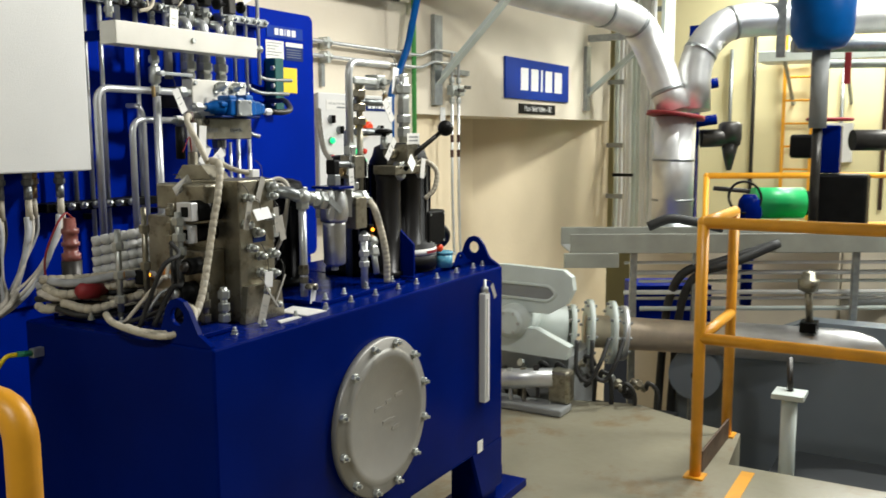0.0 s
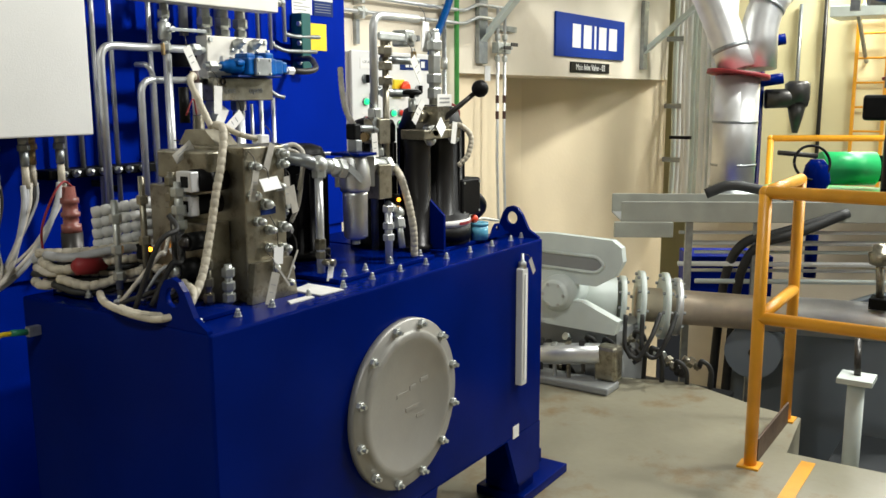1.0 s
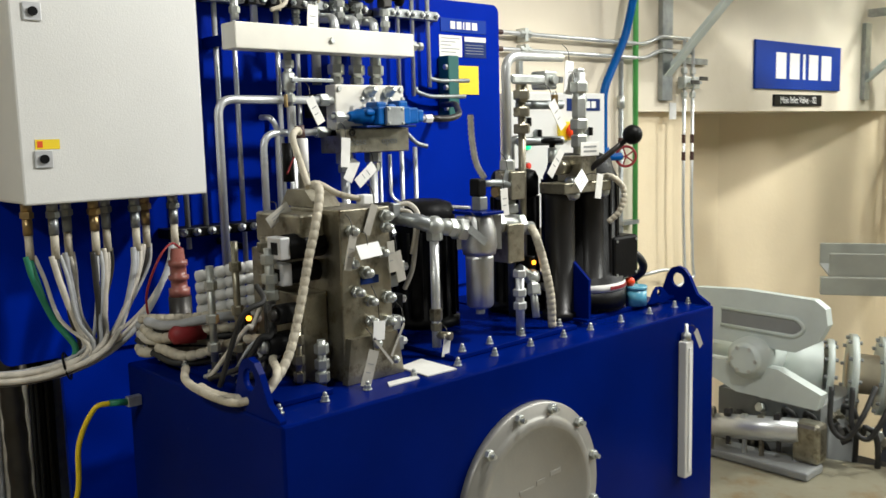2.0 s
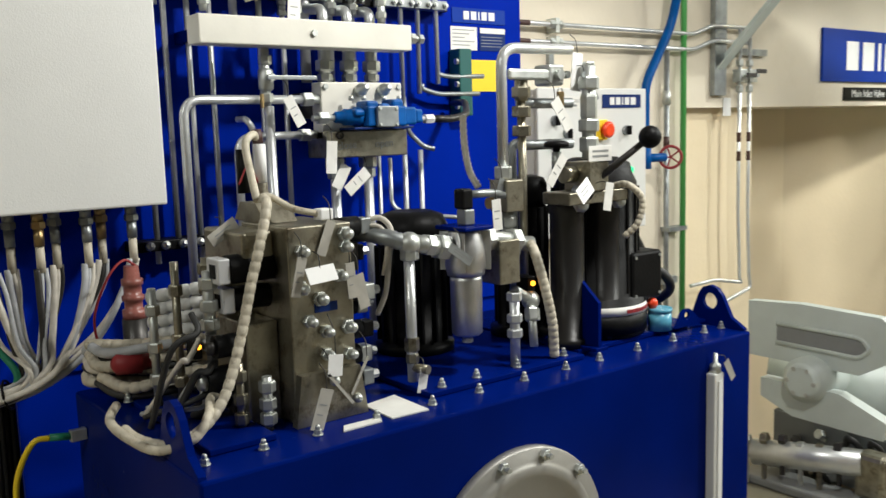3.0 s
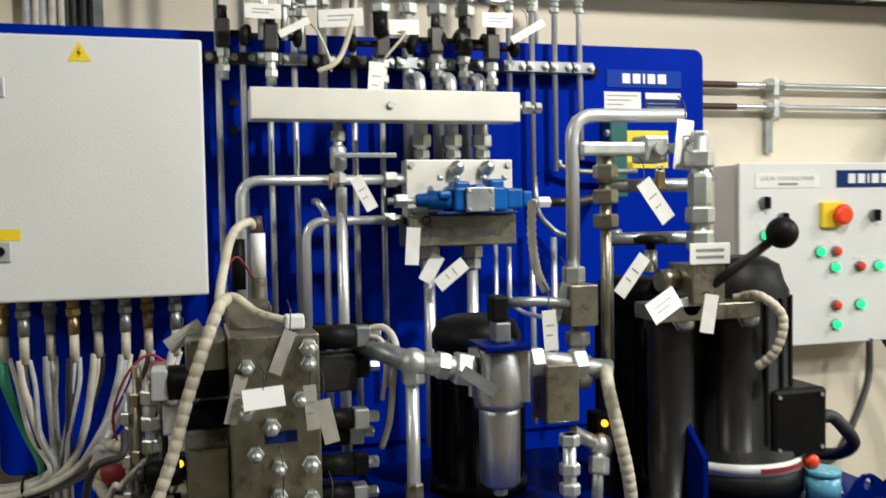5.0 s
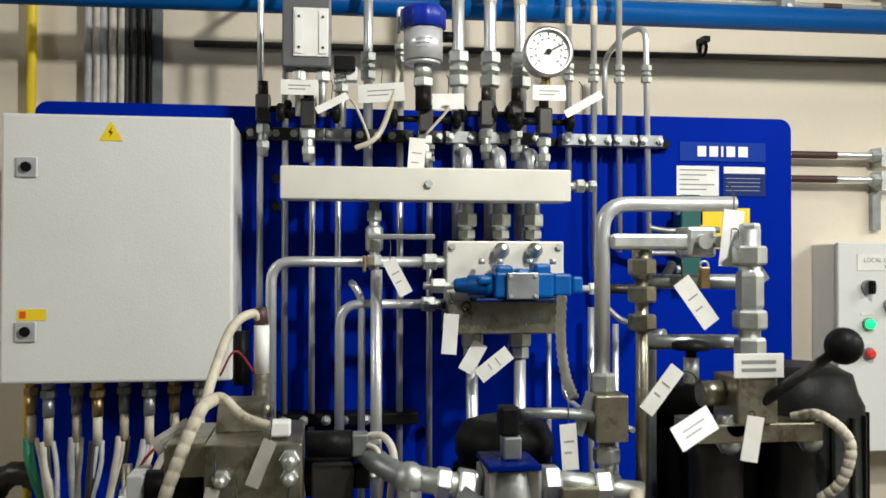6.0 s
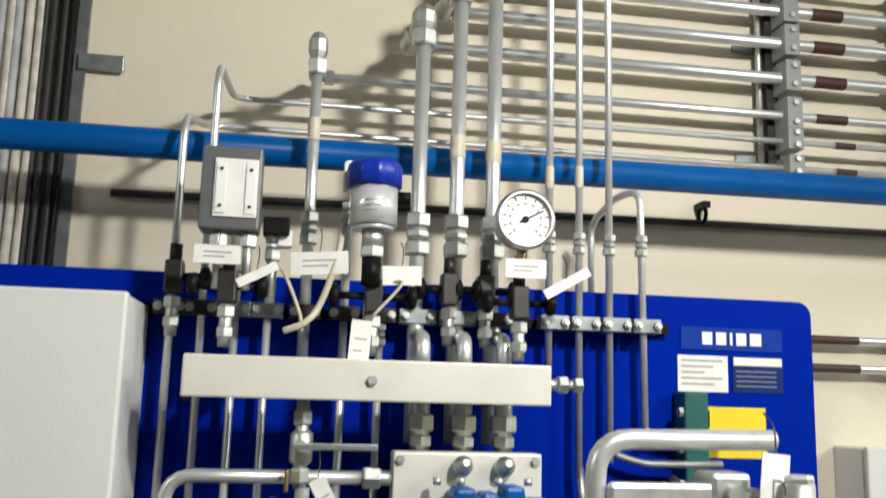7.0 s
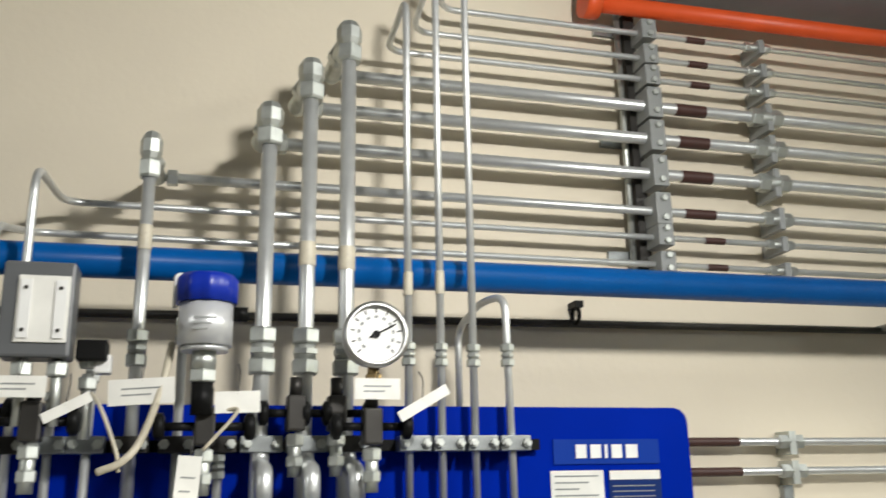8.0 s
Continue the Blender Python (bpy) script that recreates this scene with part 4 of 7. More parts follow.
# small fitting stack beside it
t = thing("pressure_sensor", (0.16, 0.872, 1.95), "zinc pressure sensor with a white connector", "sensor")
bm = nut(B(), (0.15, 0.872, 2.02), (0, 0, 1), 0.016, 0.022)
cyl(bm, (0.15, 0.872, 2.0), (0.15, 0.872, 1.90), 0.009, 12)
nut(bm, (0.15, 0.872, 1.985), (0, 0, 1), 0.015, 0.02)
part("body", bm, ZINC, t)
part("connector", box(B(), 0.135, 0.165, 0.88, 0.905, 2.0, 2.03, 0.003), WHITE, t)
for y in (0.70, 1.20, 1.27):
    shutoff(0.10, y, 1.945, 0.045, two=y > 1)
# lead wires
for pts, r in (([(0.16, 0.995, 2.05), (0.19, 0.985, 1.98), (0.19, 0.96, 1.90), (0.20, 0.935, 1.865), (0.19, 0.90, 1.85)], 0.006), ([(0.16, 0.88, 1.97), (0.19, 0.90, 1.94), (0.20, 0.925, 1.88), (0.19, 0.93, 1.85)], 0.003), ([(0.18, 1.07, 1.94), (0.20, 1.10, 1.94), (0.20, 1.05, 1.88)], 0.003)):
    solo("lead_wire", sweep(B(), smooth_path(pts), r, 8), WRAP, "ivory instrument lead between the pipes", "cable", "instrument leads")
hang_tag((0.19, 0.955, 1.97), 0.10, 0.04, lean=3, yaw=-10)

# ---- block with the blue directional valve ----
vb = thing("valve_manifold", (0.15, 1.225, 1.40), "cream manifold plate with an azure directional valve", "valve")
part("plate", box(B(), 0.155, 0.205, 1.095, 1.354, 1.50, 1.652, 0.003), BAR, vb)
for sy, sz in ((1.107, 1.64), (1.342, 1.64)):
    part("screw", nut(B(), (0.209, sy, sz), (1, 0, 0), 0.008, 0.007), ZINC, vb)
lb = part("lower_block", box(B(), 0.12, 0.225, 1.095, 1.354, 1.452, 1.524, 0.003), NICKEL, vb, "bare metal lower block with hand lettering")
writing("hand_lettering", "close", (0.2262, 1.155, 1.484), 0.03, GREY, lb, 0.06)
writing("hand_lettering", "open", (0.2262, 1.275, 1.486), 0.03, GREY, lb, 0.03)
part("port", torus(B(), (0.227, 1.135, 1.512), (1, 0, 0), 0.009, 0.0025), DARK, lb)
bv = part("directional_valve", box(B(), 0.206, 0.29, 1.185, 1.31, 1.532, 1.586, 0.006), VALVEBLUE, vb, "azure cast valve body")
part("end_cap", lathe(B(), (0.25, 1.184, 1.558), (0, -1, 0), [(0, 0.026), (0.012, 0.026), (0.014, 0.022), (0.05, 0.022), (0.052, 0.017), (0.075, 0.015), (0.08, 0.01)], 14), VALVEBLUE, bv)
bm = box(B(), 0.222, 0.278, 1.311, 1.352, 1.535, 1.583, 0.006)
box(bm, 0.228, 0.272, 1.353, 1.378, 1.540, 1.577, 0.006)
part("end_cap", bm, VALVEBLUE, bv)
for y0, y1, x0, z1 in ((1.15, 1.182, 0.218, 1.578), (1.188, 1.225, 0.222, 1.600), (1.232, 1.262, 0.226, 1.593), (1.27, 1.306, 0.222, 1.604)):
    part("casting_lobe", box(B(), x0, 0.282, y0, y1, 1.56, z1, 0.007), VALVEBLUE, bv)
part("base_plate", box(B(), 0.206, 0.284, 1.145, 1.335, 1.5245, 1.5315, 0.002), NAVY, bv)
cover_plate_ = part("cover", box(B(), 0.2905, 0.302, 1.208, 1.274, 1.53, 1.585, 0.002), GALV, bv, "grey cover plate")
for sy in (1.215, 1.267):
    for sz in (1.537, 1.578):
        part("screw", cyl(B(), (0.3021, sy, sz), (0.306, sy, sz), 0.004, 8), ZINC, cover_plate_)
for sy in (1.165, 1.205, 1.27, 1.32):
    part("screw", cyl(B(), (0.24, sy, 1.602), (0.24, sy, 1.614), 0.007, 10), ZINC, bv)
for sy in (1.212, 1.285):
    part("port_fitting", lathe(B(), (0.206, sy, 1.628), (1, 0, 0.25), [(0, 0.017), (0.02, 0.017), (0.024, 0.011), (0.04, 0.010), (0.044, 0.005)], 12), ZINC, vb)
bm = nut(B(), (0.25, 1.07, 1.557), (0, 1, 0), 0.017, 0.03)
cyl(bm, (0.25, 1.04, 1.557), (0.25, 1.104, 1.557), 0.008, 10)
part("end_fitting", bm, ZINC, vb)
bm = nut(B(), (0.25, 1.412, 1.55), (0, 1, 0), 0.014, 0.03)
cyl(bm, (0.25, 1.379, 1.55), (0.25, 1.44, 1.55), 0.008, 10)
part("end_fitting", bm, WHITE, vb)
for y in (1.148, 1.225, 1.299):
    bm = nut(B(), (0.14, y, 1.70), (0, 0, 1), 0.025, 0.03)
    cyl(bm, (0.14, y, 1.652), (0.14, y, 1.80), 0.017, 14)
    nut(bm, (0.14, y, 1.668), (0, 0, 1), 0.021, 0.02)
    part("port_fitting", bm, ZINC, vb)
    part("riser_link", tube(B(), [(0.14, y, 1.80), (0.14, y, 1.85), (0.045, y, 1.86), (0.045, y, 1.90)], 0.0145, 0.03), STEEL, vb)
part("port_adapter", box(B(), 0.02, 0.154, 1.11, 1.34, 1.56, 1.63), DARK, vb)
for y in (1.160, 1.268):
    bm = nut(B(), (0.15, y, 1.435), (0, 0, 1), 0.026, 0.032)
    nut(bm, (0.15, y, 1.405), (0, 0, 1), 0.021, 0.025)
    part("port_fitting", bm, ZINC, vb)
    part("down_pipe", cyl(B(), (0.15, y, 1.40), (0.15, y, 0.97), 0.0135, 14), STEEL, vb)
hang_tag((0.24, 1.098, 1.455), 0.032, 0.085, lean=-4)
hang_tag((0.20, 1.20, 1.385), 0.034, 0.085, lean=-52)
hang_tag((0.19, 1.155, 1.40), 0.034, 0.07, lean=-30)
# dark sloping pipe to the right
solo("hydraulic_pipe", tube(B(), [(0.25, 1.43, 1.55), (0.25, 1.50, 1.548), (0.24, 1.56, 1.56), (0.16, 1.62, 1.60), (0.05, 1.66, 1.60)], 0.0105, 0.03), DARK, "dark steel pipe leading away from the azure valve", "pipe", "hydraulic pipes")
for pts, r in (([(0.09, 1.385, 1.44), (0.09, 1.385, 1.30), (0.12, 1.41, 1.275), (0.4, 1.44, 1.275)], 0.006), ([(0.08, 1.353, 1.45), (0.08, 1.353, 1.0)], 0.006), ([(0.06, 1.46, 1.5), (0.06, 1.46, 0.98)], 0.008), ([(0.06, 1.52, 1.46), (0.06, 1.52, 1.0)], 0.008)):
    solo("hydraulic_pipe", tube(B(), pts, r, 0.025), STEEL, "thin steel pipe in front of the blue panel", "pipe", "hydraulic pipes")

# ---- ball valve and bent pipes left of the block ----
bvv = thing("ball_valve", (0.2, 0.94, 1.58), "small zinc-plated ball valve on an upright pipe", "valve")
bm = nut(B(), (0.2, 0.94, 1.705), (0, 0, 1), 0.017, 0.024)
lathe(bm, (0.2, 0.94, 1.628), (0, 0, 1), [(0, 0.013), (0.006, 0.019), (0.05, 0.019), (0.056, 0.013)], 12)
nut(bm, (0.2, 0.94, 1.61), (0, 0, 1), 0.017, 0.024)
cyl(bm, (0.2, 0.94, 1.59), (0.2, 0.94, 1.735), 0.011, 12)
part("body", bm, ZINC, bvv)
part("stem", cyl(B(), (0.2, 0.94, 1.66), (0.24, 0.94, 1.66), 0.009, 10), ZINC, bvv)
part("lever", box(B(), 0.236, 0.241, 0.925, 1.065, 1.654, 1.665, 0.002), GALV, bvv)
part("padlock", box(B(), 0.21, 0.222, 0.915, 0.922, 1.585, 1.62, 0.002), BRASS, bvv)
part("down_pipe", cyl(B(), (0.2, 0.945, 1.59), (0.2, 0.945, 0.97), 0.0125, 14), STEEL, bvv)
hang_tag((0.26, 0.985, 1.575), 0.028, 0.08, lean=28)
for y0, z0, y1, zz, r, xx in ((0.724, 1.607, 1.05, 1.15, 0.0115, 0.19), (0.868, 1.515, 1.05, 1.10, 0.0105, 0.17)):
    t = thing("hydraulic_pipe", (xx, y0, zz), "steel pipe bending from upright to level", "pipe", "hydraulic pipes")
    part("tube", tube(B(), [(xx, y0, zz), (xx, y0, z0), (xx, y1, z0)], r, 0.045, 14), STEEL, t)
    bm = nut(B(), (xx, y1 + 0.01, z0), (0, 1, 0), r * 1.7, 0.03)
    cyl(bm, (xx, y1, z0), (xx, 1.094, z0), r * 1.1, 12)
    part("end_nut", bm, ZINC, t)
part_ = thing("hydraulic_pipe", (0.17, 0.90, 1.0), "short steel pipe with a hooked top", "pipe", "hydraulic pipes")
part("tube", tube(B(), [(0.17, 0.915, 1.0), (0.17, 0.915, 1.53), (0.17, 0.895, 1.56), (0.12, 0.895, 1.56)], 0.008, 0.02), STEEL, part_)
# row of couplings low on the panel
t = thing("clamp_rail", (0.05, 0.85, 1.235), "black rail with a row of zinc bolts low on the panel", "rail")
part("channel", box(B(), 0.001, 0.07, 0.62, 1.05, 1.235, 1.262, 0.003), BLACK, t)
for y in (0.66, 0.70, 0.745, 0.79, 0.84, 0.88, 0.93):
    part("bolt", lathe(B(), (0.071, y, 1.248), (1, 0, 0.3), [(0, 0.011), (0.012, 0.011), (0.016, 0.006), (0.024, 0.005)], 8), ZINC, t)

# ---- tower of cartridge valves on the tank ----
tw = thing("valve_tower", (0.66, 0.73, TZ), "tall nickel valve tower studded with plugs and solenoids", "valve")
part("column", box(B(), 0.60, 0.795, 0.665, 0.803, TZ + 0.001, 1.346, 0.003), NICKEL, tw)
part("head", box(B(), 0.56, 0.74, 0.60, 0.664, 1.27, 1.338, 0.006), NICKEL, tw)
part("base_flange", outline_plate(B(), [(0.655, TZ + 0.001), (0.815, TZ + 0.001), (0.80, TZ + 0.10), (0.67, TZ + 0.10)], "x", 0.796, 0.815), NICKEL, tw)
part("rear_block", box(B(), 0.50, 0.598, 0.62, 0.80, TZ + 0.001, 1.25, 0.004), NICKEL, tw)
part("side_block", box(B(), 0.61, 0.74, 0.596, 0.664, TZ + 0.001, 1.165, 0.004), NICKEL, tw)
part("shoulder", outline_plate(B(), [(0.56, 1.347), (0.70, 1.347), (0.66, 1.385), (0.59, 1.385)], "y", 0.67, 0.74), NICKEL, tw)
PLUGS = ((0.785, 1.325), (0.785, 1.30), (0.77, 1.245), (0.725, 1.205), (0.69, 1.30), (0.735, 1.14), (0.785, 1.142), (0.735, 1.095), (0.785, 1.088), (0.74, 1.045), (0.79, 1.0), (0.70, 1.165), (0.685, 1.23))
for i, (py, pz) in enumerate(PLUGS):
    s = 0.013 if i % 3 else 0.015
    x0 = 0.7955
    bm = nut(B(), (x0 + 0.006, py, pz), (1, 0, 0), s, 0.012)
    lathe(bm, (x0 + 0.012, py, pz), (1, 0, 0), [(0, s * 0.72), (0.012, s * 0.72), (0.018, s * 0.5), (0.02, s * 0.2)], 12)
    part("plug", bm, ZINC, tw)
part("nameplate", box(B(), 0.7955, 0.797, 0.715, 0.765, 1.178, 1.196), NAVY, tw, "small navy nameplate")
# solenoids to the right
for i, (sx, sz, L, r) in enumerate(((0.70, 1.325, 0.07, 0.021), (0.66, 1.265, 0.075, 0.03), (0.72, 1.19, 0.06, 0.018), (0.70, 1.16, 0.055, 0.02), (0.71, 1.11, 0.06, 0.02), (0.70, 1.055, 0.06, 0.021), (0.72, 1.01, 0.05, 0.018))):
    so = part("solenoid", cyl(B(), (sx, 0.804 if sz < 1.3 else 0.807, sz), (sx, 0.806 + L, sz), r, 16), BLACK, tw, "black solenoid coil")
    if i == 1:
        part("coil_box", box(B(), sx - 0.035, sx + 0.04, 0.815, 0.88, sz - 0.034, sz + 0.026, 0.004), DARK, so)
    bm = box(B(), sx - 0.014, sx + 0.018, 0.8065 + L, 0.832 + L, sz - 0.017, sz + 0.017, 0.003)
    part("connector", bm, (GALV, BLACK, ZINC)[i % 3], so)
    bm = nut(B(), (sx, 0.842 + L, sz), (0, 1, 0), 0.010, 0.018)
    part("gland", bm, ZINC if i % 2 else WHITE, so)
# solenoids to the left and valves behind
for i, (sx, sz, L, r) in enumerate(((0.72, 1.27, 0.09, 0.028), (0.70, 1.21, 0.075, 0.024), (0.73, 1.13, 0.05, 0.022), (0.70, 1.06, 0.06, 0.026), (0.66, 1.01, 0.05, 0.02))):
    yy = 0.664 if sz > 1.17 else 0.587
    so = part("solenoid", cyl(B(), (sx, yy, sz), (sx, yy - L, sz), r, 16), BLACK, tw, "black solenoid coil")
    if i < 2:
        cn = part("connector", box(B(), sx - 0.03, sx + 0.022, yy - L - 0.026, yy - L - 0.0005, sz - 0.024, sz + 0.024, 0.003), SILVER, so, "pale square plug connector")
        part("socket", box(B(), sx - 0.012, sx + 0.012, yy - L - 0.0275, yy - L - 0.0262, sz - 0.013, sz + 0.013), BLACK, cn)
    else:
        part("cap", lathe(B(), (sx, yy - L - 0.0005, sz), (0, -1, 0), [(0, r * 0.7), (0.012, r * 0.6), (0.016, r * 0.3)], 12), ZINC if i % 2 else DARK, so)
for i, (fx, fy, z0, z1, r) in enumerate(((0.66, 0.56, 1.18, 1.29, 0.012), (0.70, 0.545, 1.15, 1.27, 0.013), (0.60, 0.52, 1.0, 1.28, 0.010), (0.78, 0.615, 0.975, 1.07, 0.012), (0.76, 0.57, 0.975, 1.10, 0.010), (0.52, 0.50, 1.0, 1.22, 0.011))):
    t = thing("hose_fitting", (fx, fy, z0), "upright zinc hose fitting beside the valve tower", "fitting", "fittings on the tank")
    bm = cyl(B(), (fx, fy, z0), (fx, fy, z1), r * 0.8, 10)
    for q in (0.15, 0.45, 0.8):
        nut(bm, (fx, fy, z0 + (z1 - z0) * q), (0, 0, 1), r * 1.35, 0.022)
    part("body", bm, ZINC if i % 2 else NICKEL, t)
    if z0 < 1.1:
        part("tail", cyl(B(), (fx, fy, TZ + 0.001), (fx, fy, z0 + 0.001), r * 0.7, 10), RUBBER, t)
    else:
        part("tail", tube(B(), [(fx, fy, z0 + 0.001), (fx, fy, TZ + 0.04), (fx - 0.06, fy - 0.02, TZ + 0.015)], r * 0.75, 0.04), RUBBER, t)
for pts, r in (([(0.70, 0.90, 1.335), (0.72, 0.925, 1.338), (0.735, 0.94, 1.31), (0.73, 0.935, 1.25), (0.72, 0.93, 1.18), (0.70, 0.92, 1.13)], 0.006), ([(0.70, 0.89, 1.325), (0.735, 0.915, 1.32), (0.745, 0.92, 1.28), (0.735, 0.915, 1.22)], 0.004)):
    solo("lead_wire", sweep(B(), smooth_path(pts), r, 8), CABLE, "pale lead looping from a solenoid plug", "cable", "solenoid leads")
random.seed(23)
for i in range(6):
    x0, y0, z0 = 0.60 + 0.12 * random.random(), 0.60 - 0.10 * random.random(), 1.0 + 0.22 * random.random()
    pts = [(x0, y0, z0), (x0 + 0.03, y0 - 0.04 * random.random(), z0 - 0.03), (x0 + 0.02, y0 - 0.05, z0 - 0.10 * random.random()), (x0 - 0.10 * random.random(), max(0.43, y0 - 0.09), TZ + 0.02)]
    solo("lead_wire", sweep(B(), smooth_path(pts), 0.004 + 0.004 * random.random(), 8), (RUBBER, CABLEG, RUBBER, CABLE)[i % 4], "dark lead curling beside the valve tower", "cable", "solenoid leads")
# tags about the tower
hang_tag((0.835, 0.712, 1.258), 0.062, 0.032, lean=4, wire=0.03, mat=WHITE, tip=-25)
hang_tag((0.82, 0.672, 1.255), 0.02, 0.075, lean=-14, mat=TAGGREY)
hang_tag((0.83, 0.735, 1.078), 0.032, 0.042, lean=-6, mat=WHITE, wire=0.08)
hang_tag((0.85, 0.69, 1.005), 0.028, 0.08, lean=-20, mat=TAGGREY)
hang_tag((0.83, 0.745, 1.03), 0.006, 0.085, lean=38, mat=TAGGREY)
hang_tag((0.82, 0.785, 1.235), 0.02, 0.07, lean=4, mat=TAGGREY)
hang_tag((0.815, 0.81, 1.21), 0.024, 0.07, lean=12, mat=TAGGREY)
hang_tag((0.66, 0.60, 1.335), 0.065, 0.026, lean=32, wire=0.02, mat=TAGGREY)
hang_tag((0.80, 0.745, 1.32), 0.02, 0.07, lean=-22, mat=TAGGREY)
hang_tag((0.82, 0.795, 1.045), 0.006, 0.08, lean=-30, mat=TAGGREY)
# spiral wrapped conduit over the tower
wr = thing("wrapped_conduit", (0.8, 0.5, TZ), "ivory spiral-wrapped cable arching over the valve tower", "cable")
main = smooth_path([(0.70, 0.668, 1.398), (0.745, 0.652, 1.385), (0.765, 0.622, 1.31), (0.768, 0.60, 1.245), (0.772, 0.572, 1.15), (0.785, 0.53, 1.055), (0.80, 0.475, 1.005), (0.785, 0.42, 0.986), (0.735, 0.385, 0.99), (0.68, 0.375, 1.0)], 12)
part("wrap", wrapped(B(), main, 0.0098), WRAP, wr)
part("branch", sweep(B(), smooth_path([(0.70, 0.655, 1.395), (0.70, 0.68, 1.40), (0.73, 0.715, 1.375), (0.75, 0.76, 1.362)]), 0.007, 10), WRAP, wr)
part("branch", sweep(B(), smooth_path([(0.70, 0.655, 1.393), (0.66, 0.665, 1.44), (0.60, 0.685, 1.50), (0.575, 0.715, 1.52), (0.565, 0.73, 1.505)]), 0.008, 10), WRAP, wr)
part("plug", box(B(), 0.735, 0.765, 0.755, 0.785, 1.35, 1.372, 0.003), WHITE, wr, "white plug connector")
part("second_wrap", wrapped(B(), smooth_path([(0.64, 0.60, 1.02), (0.72, 0.53, 1.035), (0.80, 0.49, 1.03), (0.82, 0.455, 1.0), (0.80, 0.40, 0.985), (0.74, 0.375, 0.99), (0.66, 0.36, 1.01), (0.58, 0.40, 1.02)], 10), 0.0085, 0.02, 0.9), WRAP, wr)
sn = thing("position_sensor", (0.56, 0.73, 1.349), "white and red position sensor on the valve tower", "sensor")
part("body", cyl(B(), (0.57, 0.73, 1.42), (0.57, 0.73, 1.50), 0.013, 14), WHITE, sn)
part("lower_body", lathe(B(), (0.57, 0.73, 1.349), (0, 0, 1), [(0, 0.022), (0.02, 0.022), (0.022, 0.015), (0.07, 0.014)], 14), NICKEL, sn)
part("cable_gland", cyl(B(), (0.565, 0.73, 1.5005), (0.565, 0.727, 1.53), 0.011, 12), BROWN, sn)
part("plug", cyl(B(), (0.56, 0.695, 1.40), (0.56, 0.695, 1.49), 0.013, 12), BLACK, sn)
part("wire", sweep(B(), smooth_path([(0.575, 0.72, 1.42), (0.60, 0.69, 1.46), (0.60, 0.665, 1.42)]), 0.002, 6), RED, sn)

# ---- left end of the tank: sensors, plugs and hoses ----
t = thing("level_switch", (0.36, 0.52, TZ), "red-brown level switch column with ring terminals", "sensor")
bm = cyl(B(), (0.36, 0.52, TZ), (0.36, 0.52, 1.13), 0.028, 16)
part("base", bm, DARK, t)
bm = lathe(B(), (0.36, 0.52, 1.1305), (0, 0, 1), [(0, 0.026), (0.02, 0.026), (0.022, 0.020), (0.04, 0.020), (0.042, 0.025), (0.052, 0.025), (0.054, 0.02), (0.075, 0.02), (0.077, 0.024), (0.09, 0.024), (0.092, 0.018), (0.12, 0.016)], 16)
part("column", bm, material("red_brown_insulator", (0.28, 0.10, 0.08), 0.3, vary=0.15, scale=20), t)
part("wire", sweep(B(), smooth_path([(0.36, 0.53, 1.25), (0.37, 0.50, 1.265), (0.38, 0.46, 1.23), (0.37, 0.43, 1.15), (0.36, 0.44, 1.08), (0.36, 0.48, 1.06)]), 0.003, 8), RED, t)
shift(t, -0.09, 0.025, -0.015)
t = thing("cable_plug", (0.42, 0.48, 1.05), "red heavy-duty cable plug lying on hoses", "plug")
part("plug", lathe(B(), (0.42, 0.44, 1.055), (0.15, 1, -0.05), [(0, 0.008), (0.01, 0.022), (0.06, 0.024), (0.062, 0.018), (0.085, 0.016)], 14), RED, t)
part("cord", sweep(B(), smooth_path([(0.43, 0.525, 1.05), (0.44, 0.58, 1.04), (0.43, 0.66, 1.045), (0.40, 0.74, 1.05)]), 0.012, 10), CABLEG, t)
random.seed(11)
for i in range(14):
    z = 0.985 + 0.018 * (i % 5)
    y0 = 0.30 + 0.012 * i
    x0 = 0.30 + 0.022 * (i % 7)
    pts = [(x0 - 0.06, y0 - 0.02, z + 0.02), (x0 + 0.02, y0 + 0.10, z + 0.03 * random.random()), (x0 + 0.09, y0 + 0.22, z + 0.04 * random.random()), (x0 + 0.16, y0 + 0.32, z + 0.015), (x0 + 0.18, y0 + 0.42, z)]
    pts = [(max(p[0], 0.27), max(p[1], 0.43), p[2]) for p in pts]
    if i % 3 == 0:
        solo("hose", wrapped(B(), smooth_path(pts, 10), 0.012, 0.022, 0.72), WRAP, "ivory corrugated hose lying on the tank", "hose", "hoses on the tank")
    else:
        solo("hose", sweep(B(), smooth_path(pts), 0.011 - 0.002 * (i % 2), 10), (CABLEG, RUBBER, CABLE, DARK)[i % 4], "dark oil hose lying on the tank", "hose", "hoses on the tank")
for i in range(5):
    z = 1.06 + 0.028 * i
    solo("hose", wrapped(B(), smooth_path([(0.36, 0.545, z), (0.40, 0.60, z + 0.012), (0.43, 0.66, z + 0.02), (0.42, 0.70, z + 0.02)], 10), 0.0145, 0.024, 0.72), HOSEW, "ivory corrugated hose stub stacked behind the valves", "hose", "hoses on the tank")
t = thing("indicator_lamp", (0.50, 0.60, 1.10), "small glowing orange indicator on a black plug", "lamp", "indicator lamps")
part("plug", box(B(), 0.49, 0.53, 0.575, 0.595, 1.06, 1.10, 0.003), BLACK, t)
part("lens", cyl(B(), (0.5305, 0.585, 1.088), (0.536, 0.585, 1.088), 0.006, 10), LED_O, t)

